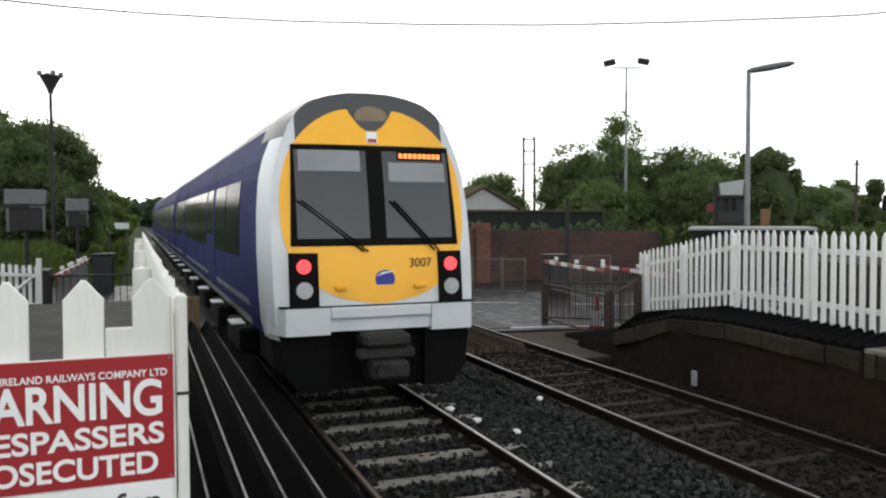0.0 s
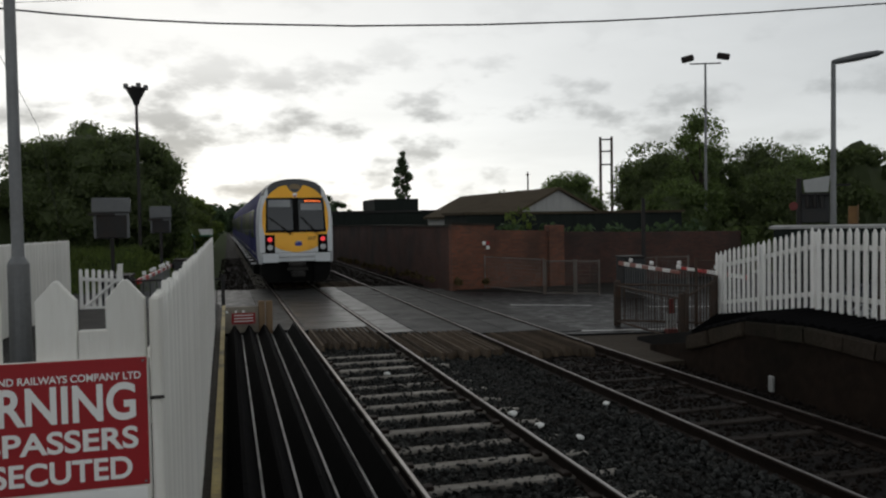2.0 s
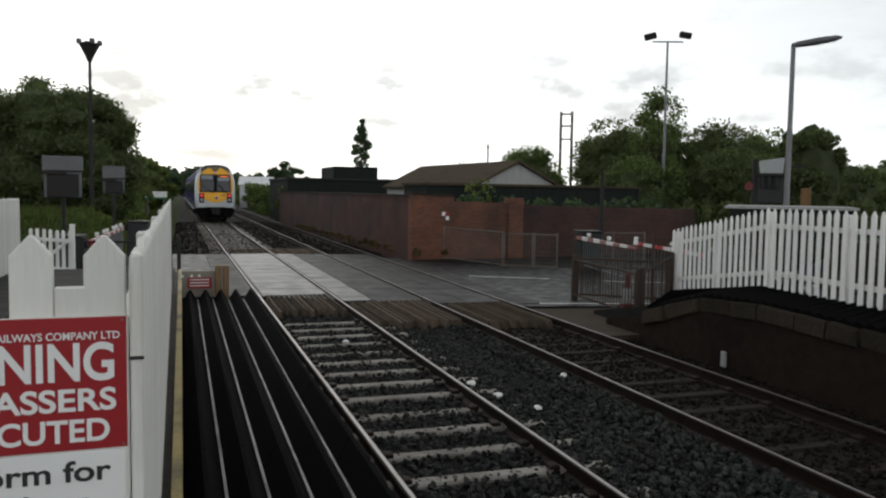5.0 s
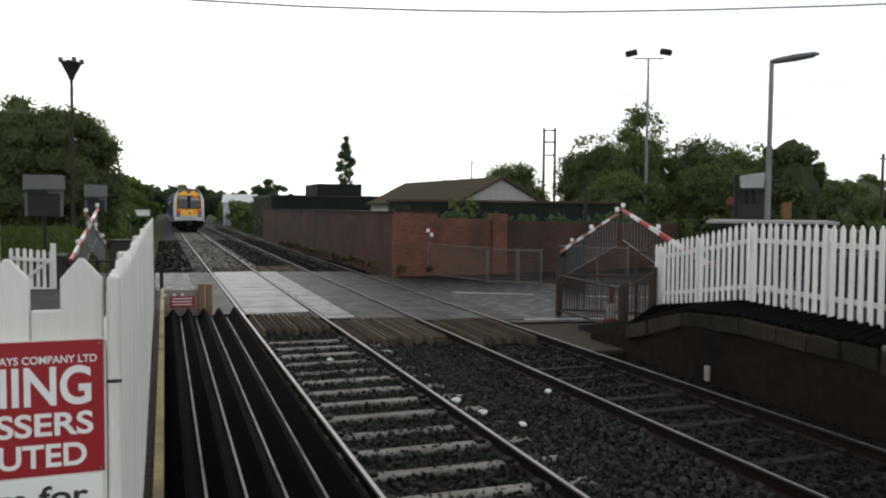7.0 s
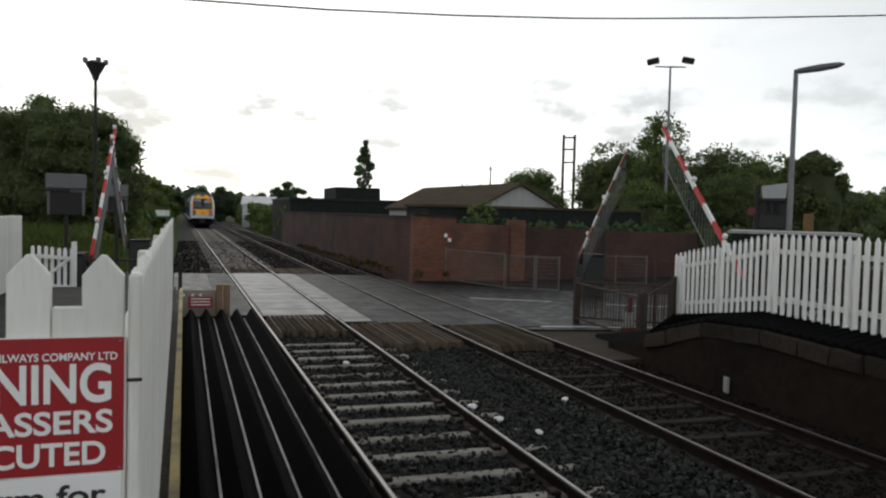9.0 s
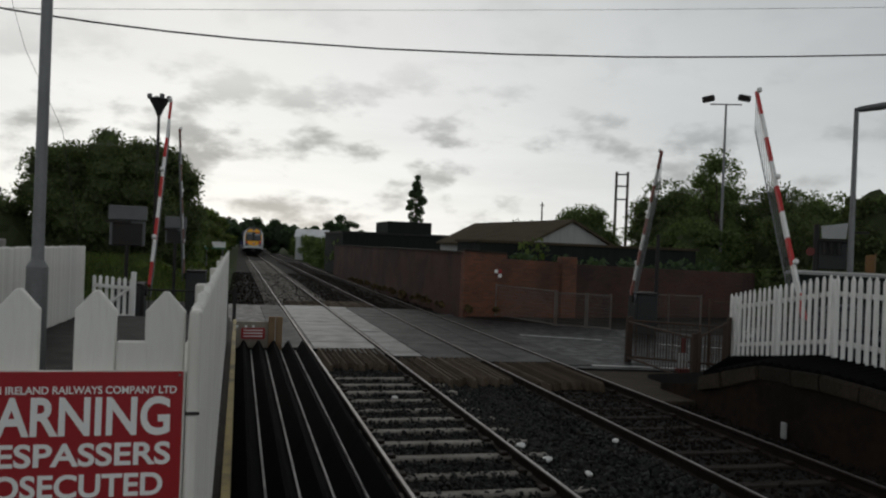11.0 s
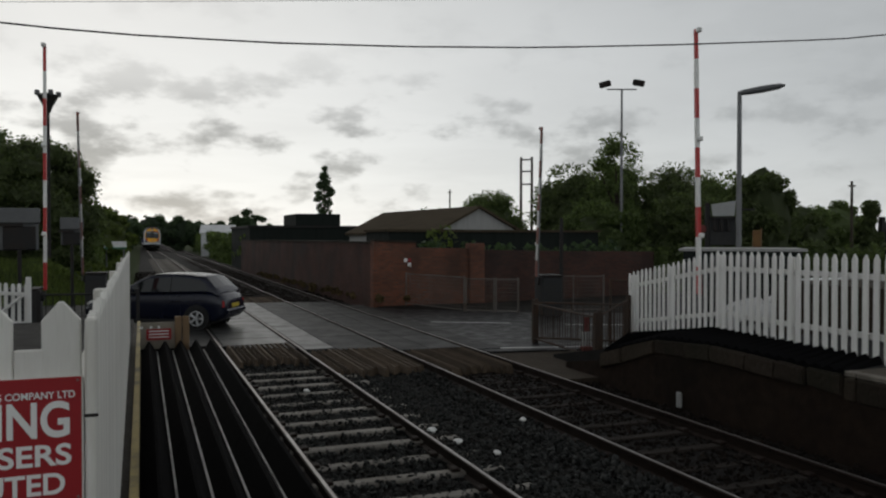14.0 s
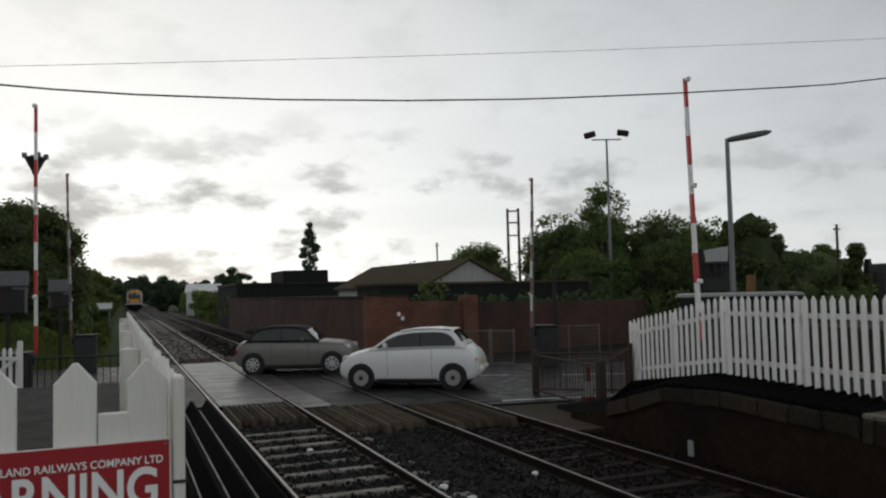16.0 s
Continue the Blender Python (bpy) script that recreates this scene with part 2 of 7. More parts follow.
M = {
    "grass": material("grass", (0.049, 0.07, 0.021), (0.028, 0.0455, 0.014), 0.9, scale=1.2, bump=0.8, dirt=(0.049, 0.042, 0.021), spec=0.1),
    "earth": material("earth", (0.055, 0.042, 0.03), (0.035, 0.028, 0.02), 0.85, scale=3, bump=0.9, dirt=(0.03, 0.03, 0.025), spec=0.18),
    "ballast": material("ballast", (0.009945, 0.00884, 0.008287), (0.004973, 0.00442, 0.003868), 0.75, scale=7, bump=1.0, dirt=(0.02763, 0.0221, 0.01657), spec=0.12),
    "stone": material("ballast_stone", (0.0375, 0.039, 0.0375), (0.012, 0.01275, 0.012), 0.6, scale=14, bump=0.3, dirt=(0.03375, 0.027, 0.021), island=0.85, spec=0.1),
    "rust_stone": material("rusty_ballast_stone", (0.01287, 0.00891, 0.00693), (0.00693, 0.005445, 0.004455), 0.7, scale=14, bump=0.3, dirt=(0.02475, 0.01485, 0.0099), island=0.5, spec=0.12),
    "single_stone": material("loose_ballast_stone", (0.049, 0.0511, 0.049), (0.0245, 0.0252, 0.0245), 0.6, scale=1.5, bump=0.2, obj=0.5, spec=0.15),
    "sleeper": material("concrete_sleeper", (0.33, 0.31, 0.275), (0.15, 0.135, 0.12), 0.6, scale=6, bump=0.35, dirt=(0.09, 0.075, 0.06), dirt_amount=0.85, obj=0.15, spec=0.18),
    "old_sleeper": material("timber_sleeper", (0.0245, 0.0182, 0.014), (0.014, 0.0112, 0.0091), 0.75, scale=5, bump=0.5, stretch=(1, 6, 6), obj=0.2, spec=0.18),
    "rail_side": material("rusted_rail", (0.0225, 0.0135, 0.0099), (0.0126, 0.0081, 0.00585), 0.65, metal=0.3, scale=9, bump=0.3, spec=0.18),
    "rail_top": material("polished_rail_head", (0.36, 0.34, 0.33), (0.26, 0.24, 0.23), 0.35, metal=1.0, scale=4, bump=0.03, dirt=(0.25, 0.2, 0.17)),
    "asphalt": material("wet_asphalt", (0.018, 0.018, 0.019), (0.010, 0.010, 0.011), 0.34, scale=9, bump=0.2, dirt=(0.008, 0.008, 0.009), rough2=0.6, spec=0.11),
    "yard": material("damp_yard_tarmac", (0.02, 0.018, 0.016), (0.012, 0.011, 0.01), 0.8, scale=5, bump=0.5, dirt=(0.03, 0.027, 0.018), dirt_amount=0.6, spec=0.15),
    "panel_concrete": material("wet_crossing_panel", (0.065, 0.065, 0.063), (0.042, 0.042, 0.041), 0.28, scale=5, bump=0.08, dirt=(0.03, 0.029, 0.028), dirt_amount=0.6, rough2=0.42, obj=0.14, spec=0.15),
    "panel_dark": material("wet_dark_crossing_panel", (0.02, 0.02, 0.02), (0.012, 0.012, 0.012), 0.5, scale=5, bump=0.25, rough2=0.65, obj=0.2, spec=0.16),
    "paint_line": material("worn_road_paint", (0.7, 0.7, 0.68), (0.5, 0.5, 0.49), 0.5, scale=5, bump=0.1, dirt=(0.08, 0.08, 0.08), dirt_amount=0.4),
    "timber": material("weathered_timber", (0.15, 0.112, 0.078), (0.05, 0.037, 0.027), 0.75, scale=5, bump=0.6, stretch=(6, 1, 6), obj=0.45, spec=0.15),
    "rubber": material("black_rubber", (0.0045, 0.0045, 0.00495), (0.00315, 0.00315, 0.0036), 0.9, scale=6, bump=0.2, dirt=(0.0081, 0.0072, 0.0072), rough2=1.0, spec=0.04),
    "groove_strip": material("pale_groove_strip", (0.5, 0.49, 0.47), (0.16, 0.16, 0.16), 0.5, scale=5, bump=0.2, dirt=(0.03, 0.03, 0.03), dirt_amount=0.85),
    "white": material("white_paint", (0.86, 0.855, 0.83), (0.8, 0.79, 0.76), 0.5, scale=3, bump=0.1, dirt=(0.48, 0.46, 0.4), dirt_amount=0.6, obj=0.07, stretch=(4, 4, 0.8)),
    "old_white": material("weathered_white_paint", (0.8, 0.79, 0.75), (0.69, 0.675, 0.62), 0.55, scale=5, bump=0.25, dirt=(0.4, 0.37, 0.3), dirt_amount=0.75, obj=0.1, stretch=(4, 4, 0.6)),
    "yellow_line": material("worn_yellow_paint", (0.46, 0.34, 0.07), (0.12, 0.1, 0.05), 0.6, scale=6, bump=0.2, dirt=(0.05, 0.045, 0.035), dirt_amount=1.0),
    "yellow_rail": material("yellow_handrail_paint", (0.7, 0.55, 0.06), (0.62, 0.48, 0.06), 0.4, scale=6, bump=0.05),
    "platform": material("wet_platform_surface", (0.0224, 0.02176, 0.02112), (0.01408, 0.01408, 0.01344), 0.65, scale=8, bump=0.3, dirt=(0.0192, 0.0192, 0.0192), rough2=0.8, spec=0.08),
    "coping": material("old_stone_coping", (0.042, 0.034, 0.0256), (0.02, 0.016, 0.0124), 0.7, scale=5, bump=0.5, dirt=(0.028, 0.024, 0.018), dirt_amount=0.6, obj=0.2, spec=0.18),
    "edge_stone": material("pale_worn_edge_stone", (0.3, 0.275, 0.235), (0.12, 0.105, 0.085), 0.6, scale=4, bump=0.5, dirt=(0.048, 0.04, 0.032), dirt_amount=0.8, obj=0.2, spec=0.2),
    "face_stone": material("brown_face_stone", (0.058, 0.044, 0.032), (0.02, 0.016, 0.012), 0.8, scale=4, bump=0.9, dirt=(0.02, 0.022, 0.014), dirt_amount=0.8, obj=0.35, spec=0.15),
    "paving": material("brown_wet_paving", (0.085, 0.066, 0.046), (0.05, 0.04, 0.029), 0.5, scale=3, bump=0.3, dirt=(0.03, 0.026, 0.02), dirt_amount=0.6, rough2=0.65, spec=0.2),
    "rust_rail": material("rusting_brown_steel", (0.075, 0.056, 0.045), (0.045, 0.034, 0.028), 0.65, metal=0.1, scale=7, bump=0.2, dirt=(0.1, 0.05, 0.028), dirt_amount=0.6, spec=0.2),
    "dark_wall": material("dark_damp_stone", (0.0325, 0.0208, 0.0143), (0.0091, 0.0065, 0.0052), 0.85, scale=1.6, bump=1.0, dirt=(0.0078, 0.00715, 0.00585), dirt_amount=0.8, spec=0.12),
    "render_wall": material("grey_rendered_wall", (0.33, 0.32, 0.3), (0.27, 0.26, 0.245), 0.8, scale=3, bump=0.25, dirt=(0.1, 0.085, 0.065), dirt_amount=0.6),
    "brick": brick_material("old_red_brick", (0.085, 0.031, 0.021), (0.048, 0.021, 0.016), (0.05, 0.042, 0.036), dirt=(0.022, 0.016, 0.014)),
    "brick_along": brick_material("old_red_brick_beside_track", (0.08, 0.03, 0.021), (0.055, 0.023, 0.017), (0.06, 0.03, 0.022), axis="yz", dirt=(0.022, 0.016, 0.014)),
    "brick_orange": brick_material("orange_red_brick", (0.21, 0.068, 0.034), (0.125, 0.046, 0.028), (0.12, 0.09, 0.07), dirt=(0.045, 0.027, 0.02)),
    "galv": material("galvanised_steel", (0.22, 0.225, 0.23), (0.15, 0.155, 0.16), 0.45, metal=0.6, scale=6, bump=0.05, dirt=(0.13, 0.12, 0.11)),
    "dull_galv": material("dull_stained_steel", (0.192, 0.176, 0.16), (0.128, 0.112, 0.0992), 0.6, metal=0.3, scale=6, bump=0.1, dirt=(0.112, 0.072, 0.048), dirt_amount=0.7, spec=0.2),
    "dark_steel": material("dark_painted_steel", (0.035, 0.034, 0.034), (0.022, 0.022, 0.022), 0.6, metal=0.1, scale=6, bump=0.1, dirt=(0.06, 0.035, 0.025), spec=0.2),
    "grey_box": material("grey_painted_box", (0.128, 0.132, 0.136), (0.096, 0.1, 0.104), 0.5, scale=4, bump=0.05),
    "case_grey": material("dark_grey_machine_case", (0.045, 0.047, 0.048), (0.03, 0.031, 0.032), 0.6, scale=4, bump=0.08, dirt=(0.06, 0.05, 0.04), spec=0.2),
    "dry_weed": material("dry_brown_weeds", (0.13, 0.09, 0.045), (0.075, 0.06, 0.028), 0.8, scale=1.5, bump=0.0, dirt=(0.05, 0.055, 0.02), island=0.5, spec=0.1),
    "dull_red": material("dull_dirty_red_plastic", (0.16, 0.025, 0.02), (0.11, 0.02, 0.018), 0.6, scale=5, bump=0.1, dirt=(0.06, 0.025, 0.02), dirt_amount=0.6),
    "pale_grey": material("pale_grey_sheet", (0.42, 0.43, 0.43), (0.34, 0.35, 0.35), 0.5, scale=3, bump=0.05, dirt=(0.24, 0.23, 0.21)),
    "orange_case": material("dull_orange_paint", (0.24, 0.12, 0.03), (0.17, 0.085, 0.025), 0.55, scale=5, bump=0.1, dirt=(0.1, 0.06, 0.03), dirt_amount=0.6),
    "red_sign": material("red_sign_enamel", (0.325, 0.0085, 0.014), (0.285, 0.0085, 0.0125), 0.35, scale=3, bump=0.03, dirt=(0.261, 0.0174, 0.0174), dirt_amount=0.3),
    "sign_white": material("white_sign_lettering", (0.82, 0.82, 0.8), (0.76, 0.76, 0.74), 0.4, scale=3, bump=0.0),
    "sign_black": material("black_sign_lettering", (0.02, 0.02, 0.02), (0.015, 0.015, 0.015), 0.5, scale=3, bump=0.0),
    "red_band": material("red_reflective_band", (0.5, 0.02, 0.02), (0.42, 0.02, 0.02), 0.35, scale=4, bump=0.02),
    "faded_band": material("faded_red_band", (0.3, 0.11, 0.085), (0.24, 0.1, 0.08), 0.5, scale=4, bump=0.05, dirt=(0.3, 0.24, 0.2), dirt_amount=0.6),
    "white_band": material("white_reflective_band", (0.8, 0.8, 0.78), (0.72, 0.72, 0.7), 0.35, scale=4, bump=0.02, dirt=(0.5, 0.5, 0.48)),
    "bark": material("bark", (0.07, 0.055, 0.04), (0.04, 0.032, 0.025), 0.9, scale=4, bump=0.9, stretch=(3, 3, 0.6)),
    "leaf_dark": material("dark_broad_leaves", (0.115, 0.15, 0.06), (0.078, 0.105, 0.04), 0.6, scale=0.7, bump=0.0, dirt=(0.055, 0.07, 0.03), island=0.4, spec=0.25),
    "leaf_mid": material("green_leaves", (0.115, 0.145, 0.042), (0.078, 0.102, 0.03), 0.6, scale=0.7, bump=0.0, dirt=(0.055, 0.068, 0.022), island=0.4, spec=0.25),
    "leaf_deep": material("deep_green_leaves", (0.1, 0.125, 0.055), (0.068, 0.086, 0.038), 0.6, scale=0.7, bump=0.0, dirt=(0.048, 0.06, 0.027), island=0.4, spec=0.25),
    "leaf_far": material("far_leaves", (0.07, 0.098, 0.056), (0.049, 0.077, 0.042), 0.7, scale=1, bump=0.0, island=0.4, spec=0.3),
    "metal_roof": material("sheet_roof", (0.085, 0.068, 0.046), (0.058, 0.046, 0.032), 0.95, scale=1.5, bump=0.1, stretch=(8, 1, 1), spec=0.05),
    "grey_clad": material("grey_gable_cladding", (0.36, 0.36, 0.35), (0.3, 0.3, 0.29), 0.6, scale=2, bump=0.1, stretch=(6, 6, 0.5)),
    "dark_clad": material("dark_green_cladding", (0.02, 0.024, 0.022), (0.014, 0.018, 0.016), 0.8, scale=2, bump=0.1, stretch=(6, 6, 0.5), spec=0.12),
    "slate": material("slate_roof", (0.03, 0.03, 0.033), (0.02, 0.02, 0.023), 0.8, scale=3, bump=0.4, spec=0.12),
    "cream": material("cream_render", (0.62, 0.56, 0.42), (0.55, 0.5, 0.38), 0.8, scale=2, bump=0.1, dirt=(0.35, 0.32, 0.25)),
    "house_white": material("white_house_render", (0.62, 0.6, 0.55), (0.56, 0.54, 0.5), 0.8, scale=2, bump=0.1, dirt=(0.4, 0.38, 0.33)),
    "pane": glass_material("window_glass"),
    "white_metal": material("white_enamelled_metal", (0.7, 0.71, 0.72), (0.62, 0.63, 0.64), 0.4, scale=2, bump=0.02),
    "green_sign": material("green_lineside_board", (0.05, 0.22, 0.1), (0.04, 0.17, 0.08), 0.5, scale=4, bump=0.02),
}



def let_light_through(m, k):
    """Thin leaves: part of the light that falls on one side leaves on the other."""
    nt = m.node_tree
    p = nt.nodes["Principled BSDF"]
    out = nt.nodes["Material Output"]
    tr, mx = nt.nodes.new("ShaderNodeBsdfTranslucent"), nt.nodes.new("ShaderNodeMixShader")
    src = p.inputs["Base Color"].links[0].from_socket
    boost = nt.nodes.new("ShaderNodeVectorMath")
    boost.operation = "MULTIPLY"
    boost.inputs[1].default_value = (1.5, 1.7, 1.0)
    nt.links.new(src, boost.inputs[0])
    nt.links.new(boost.outputs[0], tr.inputs["Color"])
    mx.inputs[0].default_value = k
    nt.links.new(p.outputs[0], mx.inputs[1])
    nt.links.new(tr.outputs[0], mx.inputs[2])
    nt.links.new(mx.outputs[0], out.inputs["Surface"])


for leaf in ("leaf_dark", "leaf_mid", "leaf_deep", "leaf_far"):
    let_light_through(M[leaf], 0.45)

# ---- mesh helpers ----


def part(name, bm, mat, parent=None, label="", smooth=False):
    me = bpy.data.meshes.new(name)
    bmesh.ops.recalc_face_normals(bm, faces=bm.faces)
    bm.to_mesh(me)
    bm.free()
    for m in mat if isinstance(mat, (list, tuple)) else [mat]:
        me.materials.append(m)
    if smooth:
        me.polygons.foreach_set("use_smooth", [True] * len(me.polygons))
    ob = new(name, me)
    if parent:
        ob.parent = parent
    if label:
        ob["label"] = label
    return ob


def thing(name, at=(0, 0, 0), turn=0.0, label="", category="", group="", kind=""):
    ob = new(name)
    ob.empty_display_size = 0.1
    ob.matrix_basis = pose(*at, 0, 0, turn)
    return tagged(ob, label, category, group, kind)


def box(bm, x0, x1, y0, y1, z0, z1, bevel=0.0, m=None):
    vs = [bm.verts.new(m @ Vector(c) if m else c) for c in ((x0, y0, z0), (x1, y0, z0), (x1, y1, z0), (x0, y1, z0), (x0, y0, z1), (x1, y0, z1), (x1, y1, z1), (x0, y1, z1))]
    fs = [bm.faces.new([vs[i] for i in q]) for q in ((0, 3, 2, 1), (4, 5, 6, 7), (0, 1, 5, 4), (1, 2, 6, 5), (2, 3, 7, 6), (3, 0, 4, 7))]
    if bevel:
        es = list({e for f in fs for e in f.edges})
        bmesh.ops.bevel(bm, geom=es, offset=bevel, segments=1, affect="EDGES", profile=0.5)
    return bm


def boxed(*a, **k):
    return box(bmesh.new(), *a, **k)


def prism(bm, poly, h, f):
    """Solid between two copies of a polygon; f(u, v, w) maps it into space, with w from 0 to h."""
    lo = [bm.verts.new(f(u, v, 0.0)) for u, v in poly]
    hi = [bm.verts.new(f(u, v, h)) for u, v in poly]
    n = len(poly)
    bm.faces.new(lo[::-1])
    bm.faces.new(hi)
    for i in range(n):
        bm.faces.new((lo[i], lo[(i + 1) % n], hi[(i + 1) % n], hi[i]))
    return bm


def rod(bm, a, b, r0, r1=None, n=8):
    a, b = Vector(a), Vector(b)
    r1 = r0 if r1 is None else r1
    q = (b - a).to_track_quat("Z", "Y").to_matrix()
    lo, hi = [], []
    for i in range(n):
        c = Vector((math.cos(2 * math.pi * i / n), math.sin(2 * math.pi * i / n), 0))
        lo.append(bm.verts.new(a + q @ (c * r0)))
        hi.append(bm.verts.new(b + q @ (c * r1)))
    bm.faces.new(lo[::-1])
    bm.faces.new(hi)
    for i in range(n):
        bm.faces.new((lo[i], lo[(i + 1) % n], hi[(i + 1) % n], hi[i]))
    return bm


def loft(bm, rings, closed=True, caps=True):
    rows = [[bm.verts.new(p) for p in r] for r in rings]
    n = len(rows[0])
    for a, b in zip(rows, rows[1:]):
        for i in range(n if closed else n - 1):
            j = (i + 1) % n
            bm.faces.new((a[i], a[j], b[j], b[i]))
    if caps and closed:
        bm.faces.new(rows[0][::-1])
        bm.faces.new(rows[-1])
    return bm


def joined(name, verts, faces, mats, parent=None):
    me = bpy.data.meshes.new(name)
    me.from_pydata(verts, [], faces)
    for m in mats if isinstance(mats, (list, tuple)) else [mats]:
        me.materials.append(m)
    ob = new(name, me)
    if parent:
        ob.parent = parent
    return ob


def words(name, text, size, mat, parent, m, align="CENTER", squeeze=1.0, bold=0.0, width=None):
    cu = bpy.data.curves.new(name, "FONT")
    cu.body, cu.size, cu.extrude, cu.align_x, cu.offset = text, size, 0.0008, align, bold
    ob = bpy.data.objects.new(name, cu)
    scene.collection.objects.link(ob)
    me = bpy.data.meshes.new_from_object(ob.evaluated_get(bpy.context.evaluated_depsgraph_get()))
    bpy.data.objects.remove(ob)
    me.materials.clear()
    me.materials.append(mat)
    o = new(name, me)
    o.parent = parent
    if width:
        squeeze = width / max(0.001, max(v.co.x for v in me.vertices) - min(v.co.x for v in me.vertices))
    o.matrix_basis = m @ Matrix.Diagonal((squeeze, 1, 1, 1))
    return o


# ---- ground, road and tracks ----
RAILS = (1.72, 3.33, 5.24, 6.84)
DRIFT = -0.0055   # the line bears off by this much for each metre


def drift(y):
    return DRIFT * (y - 14.0)


PLAT = 0.90


def lerp_table(table, x):
    for (x0, y0), (x1, y1) in zip(table, table[1:]):
        if x <= x1:
            return y0 + (y1 - y0) * (x - x0) / (x1 - x0)
    return table[-1][1]


ROAD_NEAR = [(-60, 42), (-12, 25), (-2, 20.6), (1.8, 18.5), (4, 17.2), (7, 15.8), (11, 15.0), (20, 12.0), (60, -8)]
ROAD_FAR = [(-60, 52), (-12, 35), (-2, 31.5), (1.0, 30.6), (5.5, 29.8), (8, 26.5), (11.5, 23.8), (20, 19.5), (60, -1)]


def make_ground():
    bm = bmesh.new()
    xs = [-1500, -300, -80, -30, -12, -6, -3.2, 0.0, 7.7, 14, 30, 80, 300, 1500]
    ys = [-1500, -300, -60, -15, 0, 10, 20, 30, 45, 70, 110, 200, 500, 1500]
    grid = [[bm.verts.new((x, y, -0.3 if -4 < x < 8 else -0.12)) for x in xs] for y in ys]
    for a, b in zip(grid, grid[1:]):
        for i in range(len(xs) - 1):
            bm.faces.new((a[i], a[i + 1], b[i + 1], b[i]))
    return tagged(part("ground", bm, M["grass"]), "rough grass and earth beside the railway", "ground", kind="structure")


def make_road():
    bm = bmesh.new()
    xs = [-60, -30, -12, -6, -2, 0.9, 1.0, 1.8, 2.5, 3.25, 4, 5.2, 6, 7, 8, 9.5, 11, 14, 20, 40, 60]
    top = [[bm.verts.new((x, y0 + (y1 - y0) * k / 4, -0.006)) for k in range(5)] for x in xs for y0, y1 in [(lerp_table(ROAD_NEAR, x), lerp_table(ROAD_FAR, x))]]
    for a, b in zip(top, top[1:]):
        for k in range(4):
            bm.faces.new((a[k], b[k], b[k + 1], a[k + 1]))
    ext = bmesh.ops.extrude_face_region(bm, geom=list(bm.faces))
    for v in ext["geom"]:
        if isinstance(v, bmesh.types.BMVert):
            v.co.z = -0.4
    tagged(part("road", bm, M["asphalt"]), "wet dark asphalt road over the level crossing", "road", kind="structure")
    bm = bmesh.new()
    prism(bm, [(8.0, 26.9), (11.5, 24.2), (20, 19.9), (60, -0.5), (60, 24), (22, 31), (8.0, 29.5)], 0.3, lambda u, v, q: (u, v, -0.35 + q))
    tagged(part("pavement", bm, M["yard"]), "dark damp tarmac yard before the brick wall", "pavement", kind="structure")
    bm = bmesh.new()
    prism(bm, [(7.05, 12.4), (11.3, 12.4), (11.3, 14.9), (8.6, 15.5), (7.05, 15.9)], 0.2, lambda u, v, w: (u, v, -0.25 + w + 0.03 * noise.noise((u, v, 0))))
    tagged(part("verge", bm, M["earth"]), "brown earth verge below the platform ramp", "ground", kind="structure")
    # centre line and edge line, broken and worn
    for x0, x1, f, w in ((7.9, 9.9, 0.56, 0.11), (11.2, 13.2, 0.54, 0.11), (7.4, 10.6, 0.035, 0.09), (-5.5, -3.0, 0.52, 0.11), (3.9, 5.1, 0.30, 0.10)):
        bm = bmesh.new()
        n = 5
        pts = []
        for i in range(n + 1):
            x = x0 + (x1 - x0) * i / n
            a, b = lerp_table(ROAD_NEAR, x), lerp_table(ROAD_FAR, x)
            pts.append((x, a + (b - a) * f))
        prism(bm, [(x, y) for x, y in pts] + [(x, y + w) for x, y in pts[::-1]], 0.006, lambda u, v, q: (u, v, -0.004 + q))
        tagged(part("road_marking", bm, M["paint_line"]), "worn white painted road line", "road marking", kind="structure")


